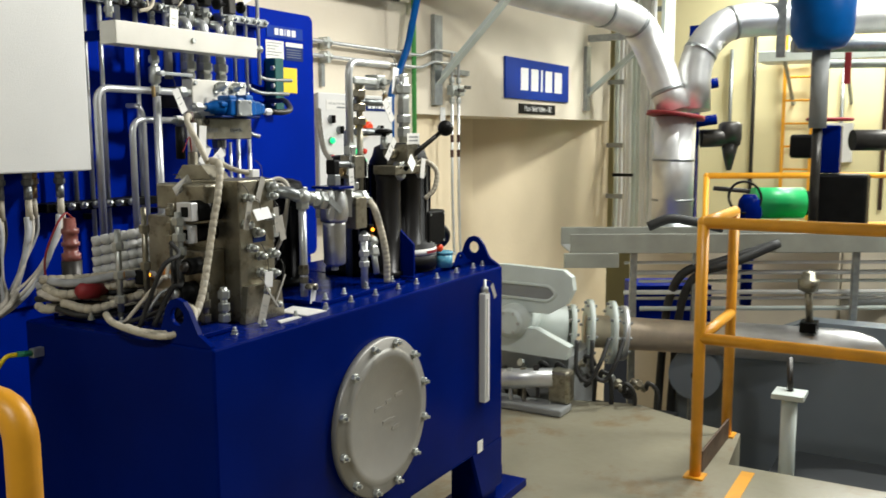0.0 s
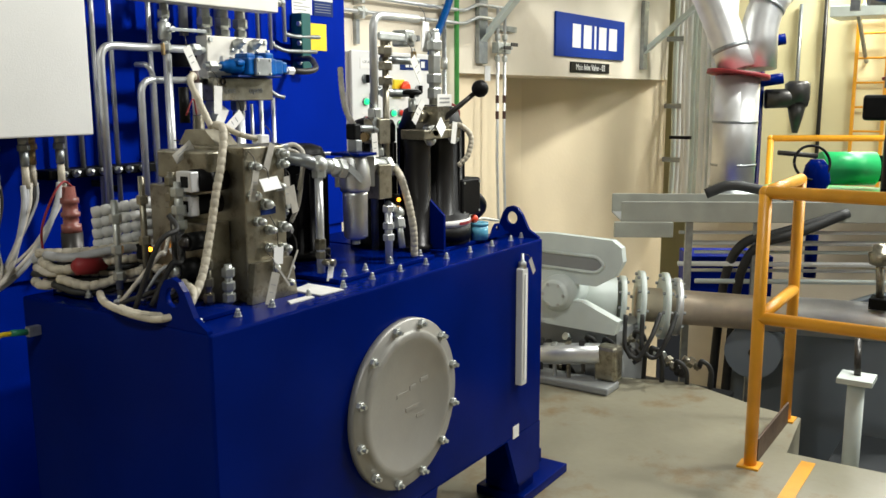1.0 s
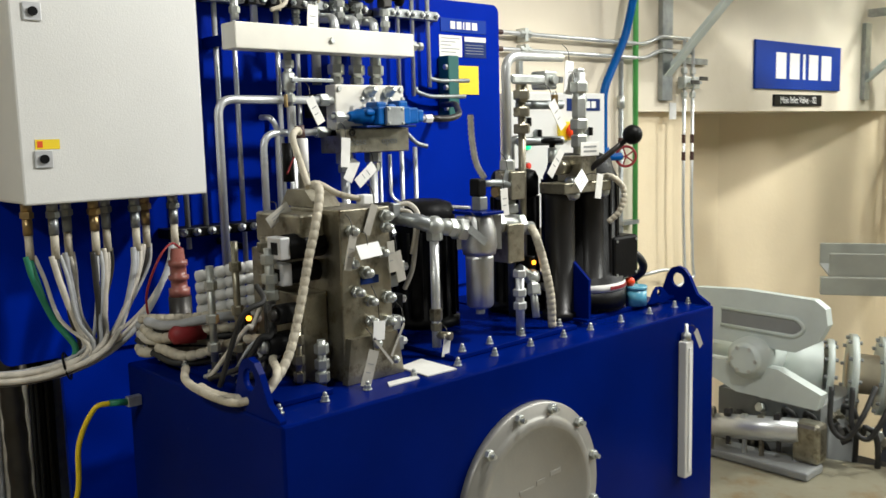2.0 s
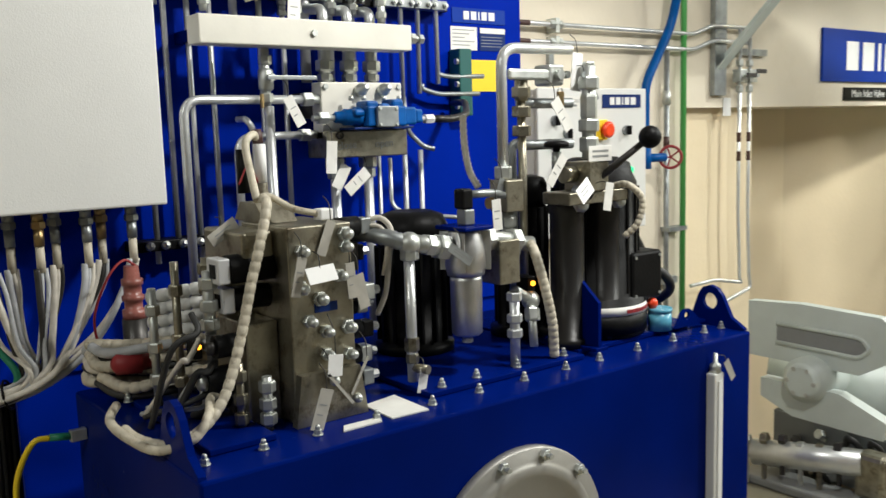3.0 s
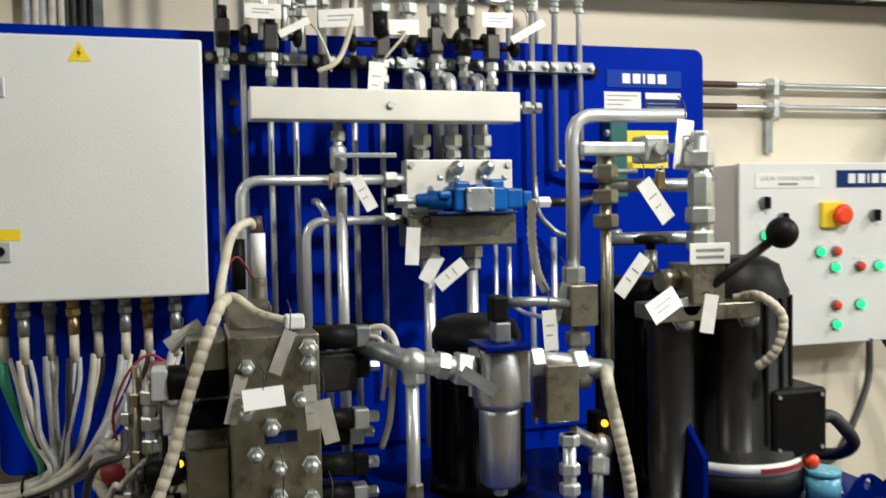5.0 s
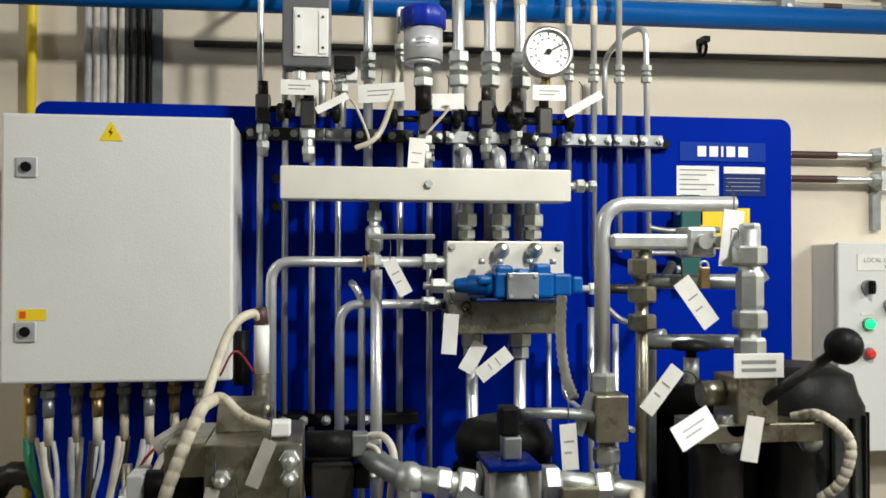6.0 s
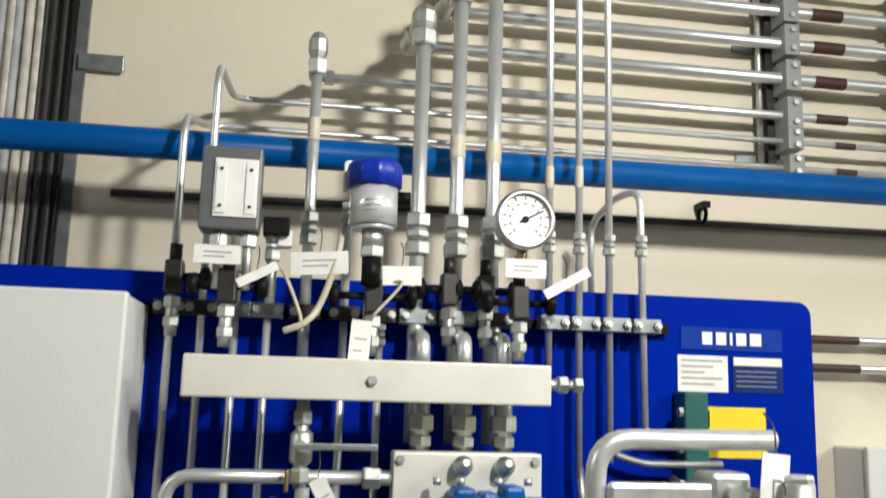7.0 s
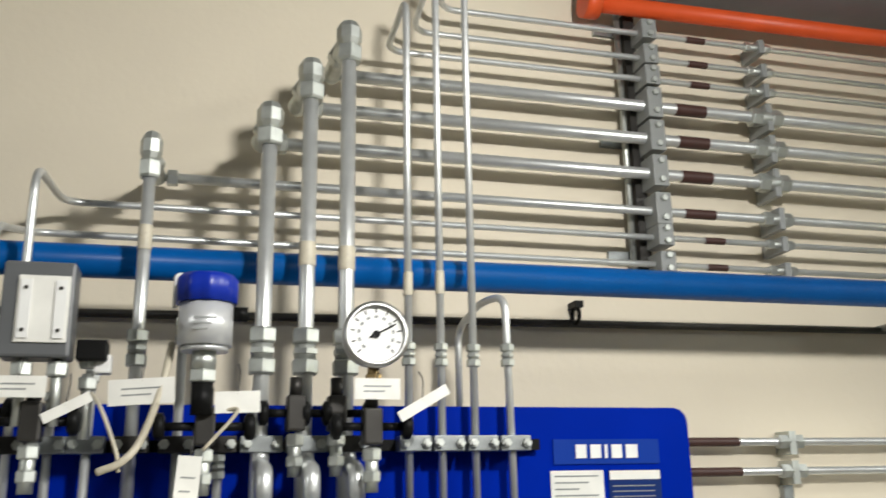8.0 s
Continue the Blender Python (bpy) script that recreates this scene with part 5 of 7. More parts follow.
# ---- filter with its pump ----
fl = thing("oil_filter", (0.77, 1.11, 1.06), "cast aluminium pressure filter with a smooth bowl", "filter")
part("bowl", lathe(B(), (0.77, 1.11, 1.06), (0, 0, 1), [(0, 0.012), (0.004, 0.014), (0.006, 0.028), (0.012, 0.034), (0.13, 0.0355), (0.14, 0.0355)], 28), ALU, fl)
part("drain", nut(B(), (0.77, 1.11, 1.054), (0, 0, 1), 0.012, 0.011), ZINC, fl)
part("head", lathe(B(), (0.77, 1.11, 1.201), (0, 0, 1), [(0, 0.041), (0.012, 0.043), (0.02, 0.046), (0.06, 0.044), (0.095, 0.036), (0.10, 0.034)], 24), ALU, fl)
for k in range(4):
    a = math.radians(45 + 90 * k)
    part("rib", box(B(), -0.004, 0.004, 0.03, 0.056, 0, 0.085, 0, Matrix.Translation((0.77, 1.11, 1.213)) @ Euler((0, 0, a)).to_matrix().to_4x4()), ALU, fl)
part("flange", box(B(), 0.715, 0.82, 1.07, 1.15, 1.3015, 1.310, 0.002), BLUE, fl, "blue mounting flange")
part("clear_plug", box(B(), 0.755, 0.785, 1.10, 1.128, 1.3105, 1.345, 0.003), GALV, fl)
part("switch_cap", box(B(), 0.752, 0.785, 1.095, 1.125, 1.3455, 1.39, 0.005), BLACK, fl, "black switch cap")
part("lead", tube(B(), [(0.76, 1.13, 1.375), (0.76, 1.20, 1.375), (0.74, 1.25, 1.365)], 0.009, 0.02), GALV, fl)
bm = cyl(B(), (0.77, 1.064, 1.265), (0.77, 0.97, 1.285), 0.019, 14)
nut(bm, (0.77, 1.045, 1.269), (0, 1, -0.2), 0.029, 0.03)
nut(bm, (0.77, 1.01, 1.277), (0, 1, -0.2), 0.024, 0.022)
ball(bm, (0.77, 0.96, 1.285), 0.025, 12)
nut(bm, (0.77, 0.96, 1.262), (0, 0, 1), 0.020, 0.024)
part("inlet_elbow", bm, ZINC, fl)
bm = sweep(B(), smooth_path([(0.77, 0.955, 1.285), (0.74, 0.92, 1.30), (0.68, 0.90, 1.305), (0.60, 0.89, 1.29)]), 0.018, 12, ribs=0.05)
part("inlet_hose", bm, GALV, fl)
bm = cyl(B(), (0.77, 0.958, 1.25), (0.77, 0.958, 0.99), 0.0115, 12)
part("drain_pipe", bm, STEEL, fl)
bm = nut(B(), (0.77, 0.958, 1.07), (0, 0, 1), 0.016, 0.03)
nut(bm, (0.77, 0.958, 1.04), (0, 0, 1), 0.014, 0.02)
cyl(bm, (0.77, 0.958, 1.02), (0.81, 0.97, 1.02), 0.010, 10)
part("drain_valve", bm, NICKEL, fl)
part("outlet_block", box(B(), 0.735, 0.80, 1.185, 1.245, 1.17, 1.27, 0.003), NICKEL, fl)
bm = cyl(B(), (0.77, 1.16, 1.275), (0.77, 1.27, 1.262), 0.018, 14)
nut(bm, (0.77, 1.175, 1.273), (0, 1, 0), 0.027, 0.026)
nut(bm, (0.77, 1.255, 1.264), (0, 1, 0), 0.027, 0.026)
part("outlet_elbow", bm, ZINC, fl)
hang_tag((0.80, 0.962, 0.995), 0.022, 0.05, lean=-12, wire=0.03)
hang_tag((0.815, 1.06, 1.255), 0.07, 0.02, lean=-35, mat=GALV)
pm = thing("pump_motor", (0.50, 1.16, TZ), "black vertical pump motor with a domed top", "motor")
part("housing", lathe(B(), (0.50, 1.16, TZ + 0.014), (0, 0, 1), [(0, 0.098), (0.02, 0.098), (0.022, 0.085), (0.28, 0.085), (0.282, 0.09), (0.31, 0.09), (0.335, 0.078), (0.345, 0.05)], 28), BLACK, pm)
for k in range(16):
    a = 2 * math.pi * k / 16
    part("fin", box(B(), 0.084, 0.095, -0.003, 0.003, 0.03, 0.26, 0, Matrix.Translation((0.50, 1.16, TZ + 0.014)) @ Euler((0, 0, a)).to_matrix().to_4x4()), BLACK, pm)
pm2 = thing("pump_motor", (0.56, 1.47, TZ), "black vertical pump motor behind the accumulators", "motor")
part("housing", lathe(B(), (0.56, 1.47, TZ + 0.014), (0, 0, 1), [(0, 0.085), (0.02, 0.085), (0.022, 0.066), (0.34, 0.066)], 24), BLACK, pm2)
part("fan_cowl", lathe(B(), (0.56, 1.47, TZ + 0.355), (0, 0, 1), [(0, 0.070), (0.05, 0.070), (0.068, 0.062), (0.075, 0.04)], 24), BLACK, pm2)
for k in range(14):
    a = 2 * math.pi * k / 14
    part("fin", box(B(), 0.065, 0.073, -0.003, 0.003, 0.03, 0.335, 0, Matrix.Translation((0.56, 1.47, TZ + 0.014)) @ Euler((0, 0, a)).to_matrix().to_4x4()), BLACK, pm2)

# ---- bent pipe, padlocked ball valve and stack behind the filter ----
t = thing("hydraulic_pipe", (0.715, 1.283, 1.40), "thick steel pipe bending level at its top", "pipe", "hydraulic pipes")
part("tube", tube(B(), [(0.715, 1.275, 1.40), (0.715, 1.275, 1.70), (0.715, 1.50, 1.703)], 0.0125, 0.045, 14), STEEL, t)
bm = nut(B(), (0.715, 1.275, 1.415), (0, 0, 1), 0.021, 0.03)
part("nut", bm, ZINC, t)
part("valve_cube", box(B(), 0.69, 0.75, 1.253, 1.307, 1.325, 1.399, 0.003), NICKEL, t)
bm = cyl(B(), (0.72, 1.28, 1.324), (0.72, 1.28, 1.22), 0.014, 12)
nut(bm, (0.72, 1.28, 1.30), (0, 0, 1), 0.022, 0.025)
nut(bm, (0.72, 1.28, 1.255), (0, 0, 1), 0.024, 0.03)
ball(bm, (0.73, 1.28, 1.235), 0.026, 12)
cyl(bm, (0.73, 1.24, 1.255), (0.75, 1.33, 1.245), 0.018, 12)
part("elbow", bm, ZINC, t)
part("brass_plug", cyl(B(), (0.70, 1.24, 1.345), (0.70, 1.252, 1.345), 0.014, 10), BRASS, t)
hang_tag((0.74, 1.238, 1.37), 0.018, 0.07, lean=-20, mat=GALV)
hang_tag((0.77, 1.205, 1.325), 0.026, 0.07, lean=4)
p2 = thing("ball_valve", (0.705, 1.345, 1.40), "steel ball valve with a long lever and brass padlock", "valve")
part("pipe", cyl(B(), (0.705, 1.345, 1.58), (0.705, 1.345, 1.10), 0.0105, 14), NICKEL, p2)
bm = cyl(B(), (0.705, 1.345, 1.58), (0.705, 1.345, 1.635), 0.016, 12)
for z in (1.51, 1.555, 1.60):
    nut(bm, (0.705, 1.345, z), (0, 0, 1), 0.023, 0.026)
part("union", bm, NICKEL, p2)
part("lever", box(B(), 0.72, 0.732, 1.285, 1.44, 1.627, 1.653, 0.006), ZINC, p2)
bm = box(B(), 0.68, 0.735, 1.41, 1.46, 1.615, 1.665, 0.006)
cyl(bm, (0.735, 1.435, 1.64), (0.75, 1.435, 1.64), 0.012, 12)
cyl(bm, (0.735, 1.458, 1.64), (0.75, 1.458, 1.64), 0.009, 12)
part("body", bm, ZINC, p2)
lk = part("padlock", box(B(), 0.742, 0.754, 1.424, 1.440, 1.565, 1.60, 0.002), BRASS, p2, "small brass padlock")
part("shackle", torus(B(), (0.748, 1.432, 1.602), (1, 0, 0), 0.007, 0.002, 12, 6), ZINC, lk)
hang_tag((0.765, 1.47, 1.645), 0.034, 0.09, lean=-6, mat=WHITE)
hang_tag((0.78, 1.405, 1.545), 0.03, 0.085, lean=36)
for z in (1.575, 1.475):
    solo("hydraulic_pipe", tube(B(), [(0.68, 1.36, z), (0.68, 1.46, z), (0.70, 1.52, z)], 0.0125, 0.03), GALV, "grey painted cross pipe between the valves", "pipe", "hydraulic pipes")
solo("hydraulic_pipe", tube(B(), [(0.62, 1.39, TZ + 0.01), (0.62, 1.39, 1.478), (0.64, 1.41, 1.482)], 0.012, 0.03), GALV, "grey painted pipe bending into a cross pipe", "pipe", "hydraulic pipes")
gv = thing("solenoid_valve", (0.10, 1.71, 1.56), "dark green solenoid valve strip on the panel", "valve")
part("body", box(B(), 0.004, 0.06, 1.685, 1.735, 1.56, 1.77, 0.004), TEAL, gv)
for z in (1.59, 1.66, 1.73):
    part("bolt", nut(B(), (0.05, 1.679, z), (0, 1, 0), 0.010, 0.010), ZINC, gv)
sk = thing("valve_stack", (0.76, 1.515, 1.38), "tall stack of zinc adaptors on a grey block", "fitting")
bm = cyl(B(), (0.76, 1.515, 1.42), (0.76, 1.515, 1.64), 0.017, 14)
part("adaptor_column", bm, ZINC, sk)
for z, q, h in ((1.635, 0.016, 0.03), (1.60, 0.026, 0.03), (1.545, 0.021, 0.06), (1.50, 0.026, 0.03), (1.455, 0.024, 0.035)):
    part("adaptor_nut", nut(B(), (0.76, 1.515, z), (0, 0, 1), q, h), ZINC, sk)
part("block", box(B(), 0.715, 0.80, 1.475, 1.54, 1.345, 1.415, 0.003), NICKEL, sk)
npp = part("nameplate", box(B(), 0.8005, 0.803, 1.468, 1.548, 1.415, 1.452, 0.001), PAPER, sk, "white engraved nameplate")
for i in range(2):
    part("text_bar", box(B(), 0.8032, 0.8036, 1.48, 1.535, 1.425 + 0.012 * i, 1.430 + 0.012 * i), GREY, npp)
hang_tag((0.79, 1.49, 1.61), 0.02, 0.08, lean=34, mat=GALV, wire=0.02)
part("side_valve", cyl(B(), (0.745, 1.44, 1.385), (0.745, 1.474, 1.385), 0.02, 14), NICKEL, sk)
part("black_knob", lathe(B(), (0.735, 1.43, 1.44), (0, 0, 1), [(0, 0.008), (0.01, 0.009), (0.012, 0.03), (0.022, 0.03), (0.026, 0.02)], 14), BLACK, sk)
part("knob_stem", cyl(B(), (0.735, 1.43, 1.40), (0.735, 1.43, 1.4395), 0.012, 10), ZINC, sk)
part("cross_block", box(B(), 0.70, 0.79, 1.415, 1.62, 1.315, 1.3445, 0.003), NICKEL, sk)

shift(sk, 0.025, -0.025, 0.018)
# ---- hand pump and black cylinders ----
hp = thing("hand_pump", (0.78, 1.52, 1.33), "hand pump lever with a black ball knob", "pump")
lev0, lev1 = Vector((0.81, 1.487, 1.387)), Vector((0.90, 1.575, 1.487))
part("lever", cyl(B(), lev0, lev1, 0.009, 12, r1=0.0075), DARK, hp)
part("knob", ball(B(), lev1, 0.027, 20), BLACK, hp, "glossy black ball knob")
part("pivot", cyl(B(), (0.775, 1.455, 1.36), (0.815, 1.455, 1.36), 0.018, 12), ZINC, hp)
hang_tag((0.905, 1.347, 1.375), 0.075, 0.036, lean=22, mat=WHITE, wire=0.03, yaw=15, tip=-20, to=(0.80, 1.43, 1.345))
hang_tag((0.89, 1.44, 1.355), 0.026, 0.065, lean=-10, to=(0.80, 1.475, 1.375))
hang_tag((0.84, 1.325, 1.42), 0.024, 0.08, lean=-38, to=(0.74, 1.43, 1.41))
for i, (cx, cy, z1) in enumerate(((0.745, 1.452, 1.35), (0.745, 1.585, 1.35))):
    t = thing("accumulator", (cx, cy, TZ), "slim black hydraulic cylinder standing on the tank", "accumulator", "black cylinders")
    part("barrel", lathe(B(), (cx, cy, TZ + 0.014), (0, 0, 1), [(0, 0.05), (0.02, 0.05), (0.022, 0.042), (z1 - TZ - 0.06, 0.042), (z1 - TZ - 0.05, 0.046), (z1 - TZ - 0.014, 0.046)], 24), ACCU, t)
    bm = nut(B(), (cx + 0.03, cy, z1 - 0.02), (1, 0, 0.2), 0.022, 0.03)
    ball(bm, (cx + 0.05, cy, z1 - 0.02), 0.018, 12)
    nut(bm, (cx + 0.048, cy, z1 + 0.012), (0, 0, 1), 0.018, 0.02)
    part("fitting", bm, ZINC, t)
gs = thing("bracket", (0.80, 1.43, TZ), "blue steel gusset plate on the tank top", "bracket")
part("gusset", outline_plate(B(), [(0.69, TZ + 0.0225), (0.838, TZ + 0.0225), (0.838, 1.095), (0.780, 1.145), (0.69, 1.145)], "y", 1.461, 1.471), BLUE, gs)
part("foot", box(B(), 0.69, 0.846, 1.445, 1.487, TZ + 0.0135, TZ + 0.022, 0.002), BLUE, gs)
mo = thing("electric_motor", (0.70, 1.66, TZ), "black electric motor with a terminal box and red arrow band", "motor")
part("frame", lathe(B(), (0.69, 1.625, TZ + 0.014), (0, 0, 1), [(0, 0.135), (0.045, 0.135), (0.046, 0.13), (0.085, 0.13), (0.09, 0.112), (0.38, 0.108), (0.40, 0.098), (0.43, 0.09), (0.445, 0.06)], 32), BLACK, mo)
bd = part("band", lathe(B(), (0.69, 1.625, TZ + 0.062), (0, 0, 1), [(0, 0.1335), (0.022, 0.1335)], 32), PAPER, mo, "pale band with red arrow")
bm = B()
for k in range(7):
    a = math.radians(-8 + 7 * k)
    box(bm, 0.1336, 0.1355, -0.008, 0.008, 0.006, 0.015, 0, Matrix.Translation((0.69, 1.625, TZ + 0.062)) @ Euler((0, 0, a)).to_matrix().to_4x4())
part("arrow", bm, RED, bd)
for k in range(18):
    a = 2 * math.pi * k / 18
    part("fin", box(B(), 0.104, 0.114, -0.003, 0.003, 0.10, 0.37, 0, Matrix.Translation((0.69, 1.625, TZ + 0.014)) @ Euler((0, 0, a)).to_matrix().to_4x4()), BLACK, mo)
tb = part("terminal_box", box(B(), 0.715, 0.808, 1.635, 1.754, 1.055, 1.180, 0.008), BLACK, mo)
for sy, sz in ((1.648, 1.167), (1.741, 1.167), (1.648, 1.068), (1.741, 1.068)):
    part("screw", cyl(B(), (0.8085, sy, sz), (0.811, sy, sz), 0.004, 8), ZINC, tb)
part("cable", sweep(B(), smooth_path([(0.76, 1.754, 1.10), (0.76, 1.80, 1.11), (0.77, 1.83, 1.08), (0.73, 1.88, 1.04), (0.66, 1.90, 1.0), (0.58, 1.88, 0.985)]), 0.013, 10), RUBBER, mo)
solo("loose_cable", sweep(B(), smooth_path([(-0.15, 2.70, 1.10), (-0.12, 2.66, 0.95), (0.05, 2.40, 0.80), (0.30, 2.10, 0.90), (0.50, 1.92, 1.0), (0.60, 1.86, 0.985)]), 0.011, 10), RUBBER, "black cable sagging from the control box to the tank", "cable")
shift(mo, -0.012, 0.0, 0.012)
part("foot_ring", cyl(B(), (0.69, 1.625, TZ + 0.002), (0.69, 1.625, TZ + 0.0138), 0.128, 28), BLACK, mo)
lg = part("lifting_lug", outline_plate(B(), [(1.775, TZ + 0.0135), (1.80, TZ + 0.05), (1.815, TZ + 0.06), (1.835, TZ + 0.06), (1.85, TZ + 0.05), (1.875, TZ + 0.028), (1.905, TZ + 0.022), (1.905, TZ + 0.0135)], "x", 0.815, 0.823), BLUE, tank, "small lifting eye plate")
punch(lg, (0.819, 1.824, TZ + 0.042), (1, 0, 0), 0.011, 0.05)
hang_tag((TX1 + 0.036, 1.795, 0.895), 0.02, 0.06, lean=32, mat=TAGGREY, wire=0.02, to=(TX1 + 0.018, 1.766, 0.935))
solo("wall_cable", sweep(B(), smooth_path([(-0.2, 2.80, 1.097), (-0.2, 2.87, 1.0), (-0.2, 2.95, 0.87), (-0.2, 3.0, 0.65), (-0.22, 3.03, 0.3), (-0.22, 3.03, 0.01)]), 0.014, 10), RUBBER, "thick black cable dropping from the control box", "cable")
br = thing("air_breather", (0.80, 1.77, TZ), "pale blue desiccant breather with a red cap", "filter")
part("bowl", cyl(B(), (0.80, 1.77, TZ + 0.0135), (0.80, 1.77, TZ + 0.06), 0.031, 20), BLUEGLASS, br)
part("lid", cyl(B(), (0.80, 1.77, TZ + 0.0605), (0.80, 1.77, TZ + 0.072), 0.032, 20), BLUEGLASS, br)
part("red_cap", ball(B(), (0.79, 1.752, TZ + 0.085), 0.015, 12), ESTOP, br)
shift(br, -0.005, -0.025, 0.0)
# ribbed grey hose beside the filter
solo("ribbed_hose", wrapped(B(), smooth_path([(0.76, 1.315, 1.25), (0.79, 1.305, 1.22), (0.81, 1.315, 1.14), (0.815, 1.33, 1.06), (0.81, 1.34, TZ + 0.013)], 9), 0.0115, 0.016, 0.9), WRAP, "pale ribbed hose running down to the tank", "hose")
solo("ribbed_hose", wrapped(B(), smooth_path([(0.79, 1.555, 1.365), (0.815, 1.59, 1.372), (0.835, 1.625, 1.335), (0.83, 1.615, 1.275), (0.80, 1.59, 1.235)], 10), 0.0085, 0.014, 0.86), WRAP, "pale ribbed hose curling by the hand pump", "hose")
solo("ribbed_hose", sweep(B(), smooth_path([(0.62, 1.235, 1.55), (0.63, 1.23, 1.48), (0.64, 1.235, 1.42), (0.66, 1.245, 1.38)], 10), 0.0085, 10, ribs=0.12), CABLE, "pale ribbed hose behind the thick pipe", "hose")
t = thing("drain_assembly", (0.80, 1.23, TZ), "zinc drain pipe with elbows in front of the pump", "fitting")
bm = cyl(B(), (0.80, 1.225, 1.15), (0.80, 1.225, TZ + 0.012), 0.0115, 12)
for z in (1.14, 1.09, 1.055):
    nut(bm, (0.80, 1.225, z), (0, 0, 1), 0.018, 0.02)
part("pipe", bm, STEEL, t)
bm = cyl(B(), (0.79, 1.285, 1.12), (0.82, 1.265, 1.02), 0.010, 12)
ball(bm, (0.785, 1.29, 1.12), 0.022, 12)
nut(bm, (0.80, 1.28, 1.09), (0.03, -0.02, -0.1), 0.018, 0.03)
cyl(bm, (0.785, 1.29, 1.12), (0.79, 1.235, 1.15), 0.013, 12)
part("elbow", bm, ZINC, t)
t = thing("indicator_lamp", (0.75, 1.30, 1.16), "small glowing orange indicator on a black plug", "lamp", "indicator lamps")
part("plug", box(B(), 0.74, 0.78, 1.285, 1.31, 1.135, 1.175, 0.003), BLACK, t)
part("lens", cyl(B(), (0.7805, 1.30, 1.158), (0.785, 1.30, 1.158), 0.006, 10), LED_O, t)

# ---- local control box on the wall ----
pb = thing("control_box", (-0.2, 2.5, 1.10), "light grey local control box with lamps and buttons", "cabinet")
PX = -0.142
part("body", box(B(), WX + 0.001, PX - 0.016, 2.218, 2.828, 1.098, 1.658, 0.004), CABINET, pb)
dr = part("door", box(B(), PX - 0.0155, PX, 2.214, 2.832, 1.094, 1.662, 0.004), CABINET, pb)
lp = part("nameplate", box(B(), PX + 0.0005, PX + 0.002, 2.27, 2.50, 1.585, 1.63), PAPER, dr, "white engraved plate")
writing("lettering", "LOCAL CONTROL PANEL", (PX + 0.0022, 2.385, 1.613), 0.017, GREY, lp)
part("text_bar", box(B(), PX + 0.0022, PX + 0.0026, 2.35, 2.42, 1.592, 1.60), GREY, lp)
lg = part("maker_plate", box(B(), PX + 0.0005, PX + 0.003, 2.565, 2.795, 1.585, 1.638), NAVY, dr, "navy maker's plate with a white mark")
lettering(2.60, 2.765, 1.612, 0.03, PX + 0.0032, lg)
es = part("emergency_stop", box(B(), PX + 0.0005, PX + 0.018, 2.50, 2.58, 1.46, 1.54, 0.004), YELSIGN, dr, "yellow box with red mushroom button")
part("button", lathe(B(), (PX + 0.0185, 2.56, 1.50), (1, 0, 0), [(0, 0.018), (0.012, 0.018), (0.014, 0.032), (0.024, 0.032), (0.03, 0.022)], 20), ESTOP, es)
for sy, sz in ((2.365, 1.49), (2.705, 1.495), (2.30, 1.54)):
    sw = part("key_switch", cyl(B(), (PX + 0.0005, sy, sz), (PX + 0.012, sy, sz), 0.02, 16), GALV, dr)
    part("grip", box(B(), PX + 0.0125, PX + 0.03, sy - 0.006, sy + 0.006, sz - 0.018, sz + 0.018, 0.003), BLACK, sw)
for sy, sz, m in ((2.50, 1.385, LED_G), (2.56, 1.385, LED_R), (2.555, 1.335, LED_G), (2.65, 1.335, LED_R), (2.72, 1.335, LED_G), (2.56, 1.215, LED_R), (2.65, 1.215, LED_G), (2.56, 1.155, LED_G), (2.30, 1.36, LED_R), (2.30, 1.44, LED_G)):
    pl2 = part("pilot_light", cyl(B(), (PX + 0.0005, sy, sz), (PX + 0.008, sy, sz), 0.017, 16), GALV, dr)
    part("lens", lathe(B(), (PX + 0.0085, sy, sz), (1, 0, 0), [(0, 0.0135), (0.01, 0.0135), (0.014, 0.008)], 14), m, pl2)
    part("text_bar", box(B(), PX + 0.0005, PX + 0.0015, sy - 0.02, sy + 0.02, sz + 0.024, sz + 0.032), PAPER, dr)

# ---- sign on the wall ----
sgn = thing("wall_sign", (WX, 4.99, 1.71), "royal blue wall sign with a white word mark", "sign")
part("panel", box(B(), WX + 0.002, WX + 0.016, 4.42, 5.55, 1.715, 1.995, 0.002), SIGNBLUE, sgn)
lettering(4.63, 5.42, 1.855, 0.155, WX + 0.0165, sgn)
s2 = thing("wall_sign", (WX, 4.97, 1.62), "small black plate with white lettering below the blue sign", "sign")
part("panel", box(B(), WX + 0.002, WX + 0.010, 4.66, 5.30, 1.615, 1.685, 0.001), BLACK, s2)
writing("lettering", "Main Inlet Valve - 02", (WX + 0.0105, 4.98, 1.65), 0.058, WHITE, s2)

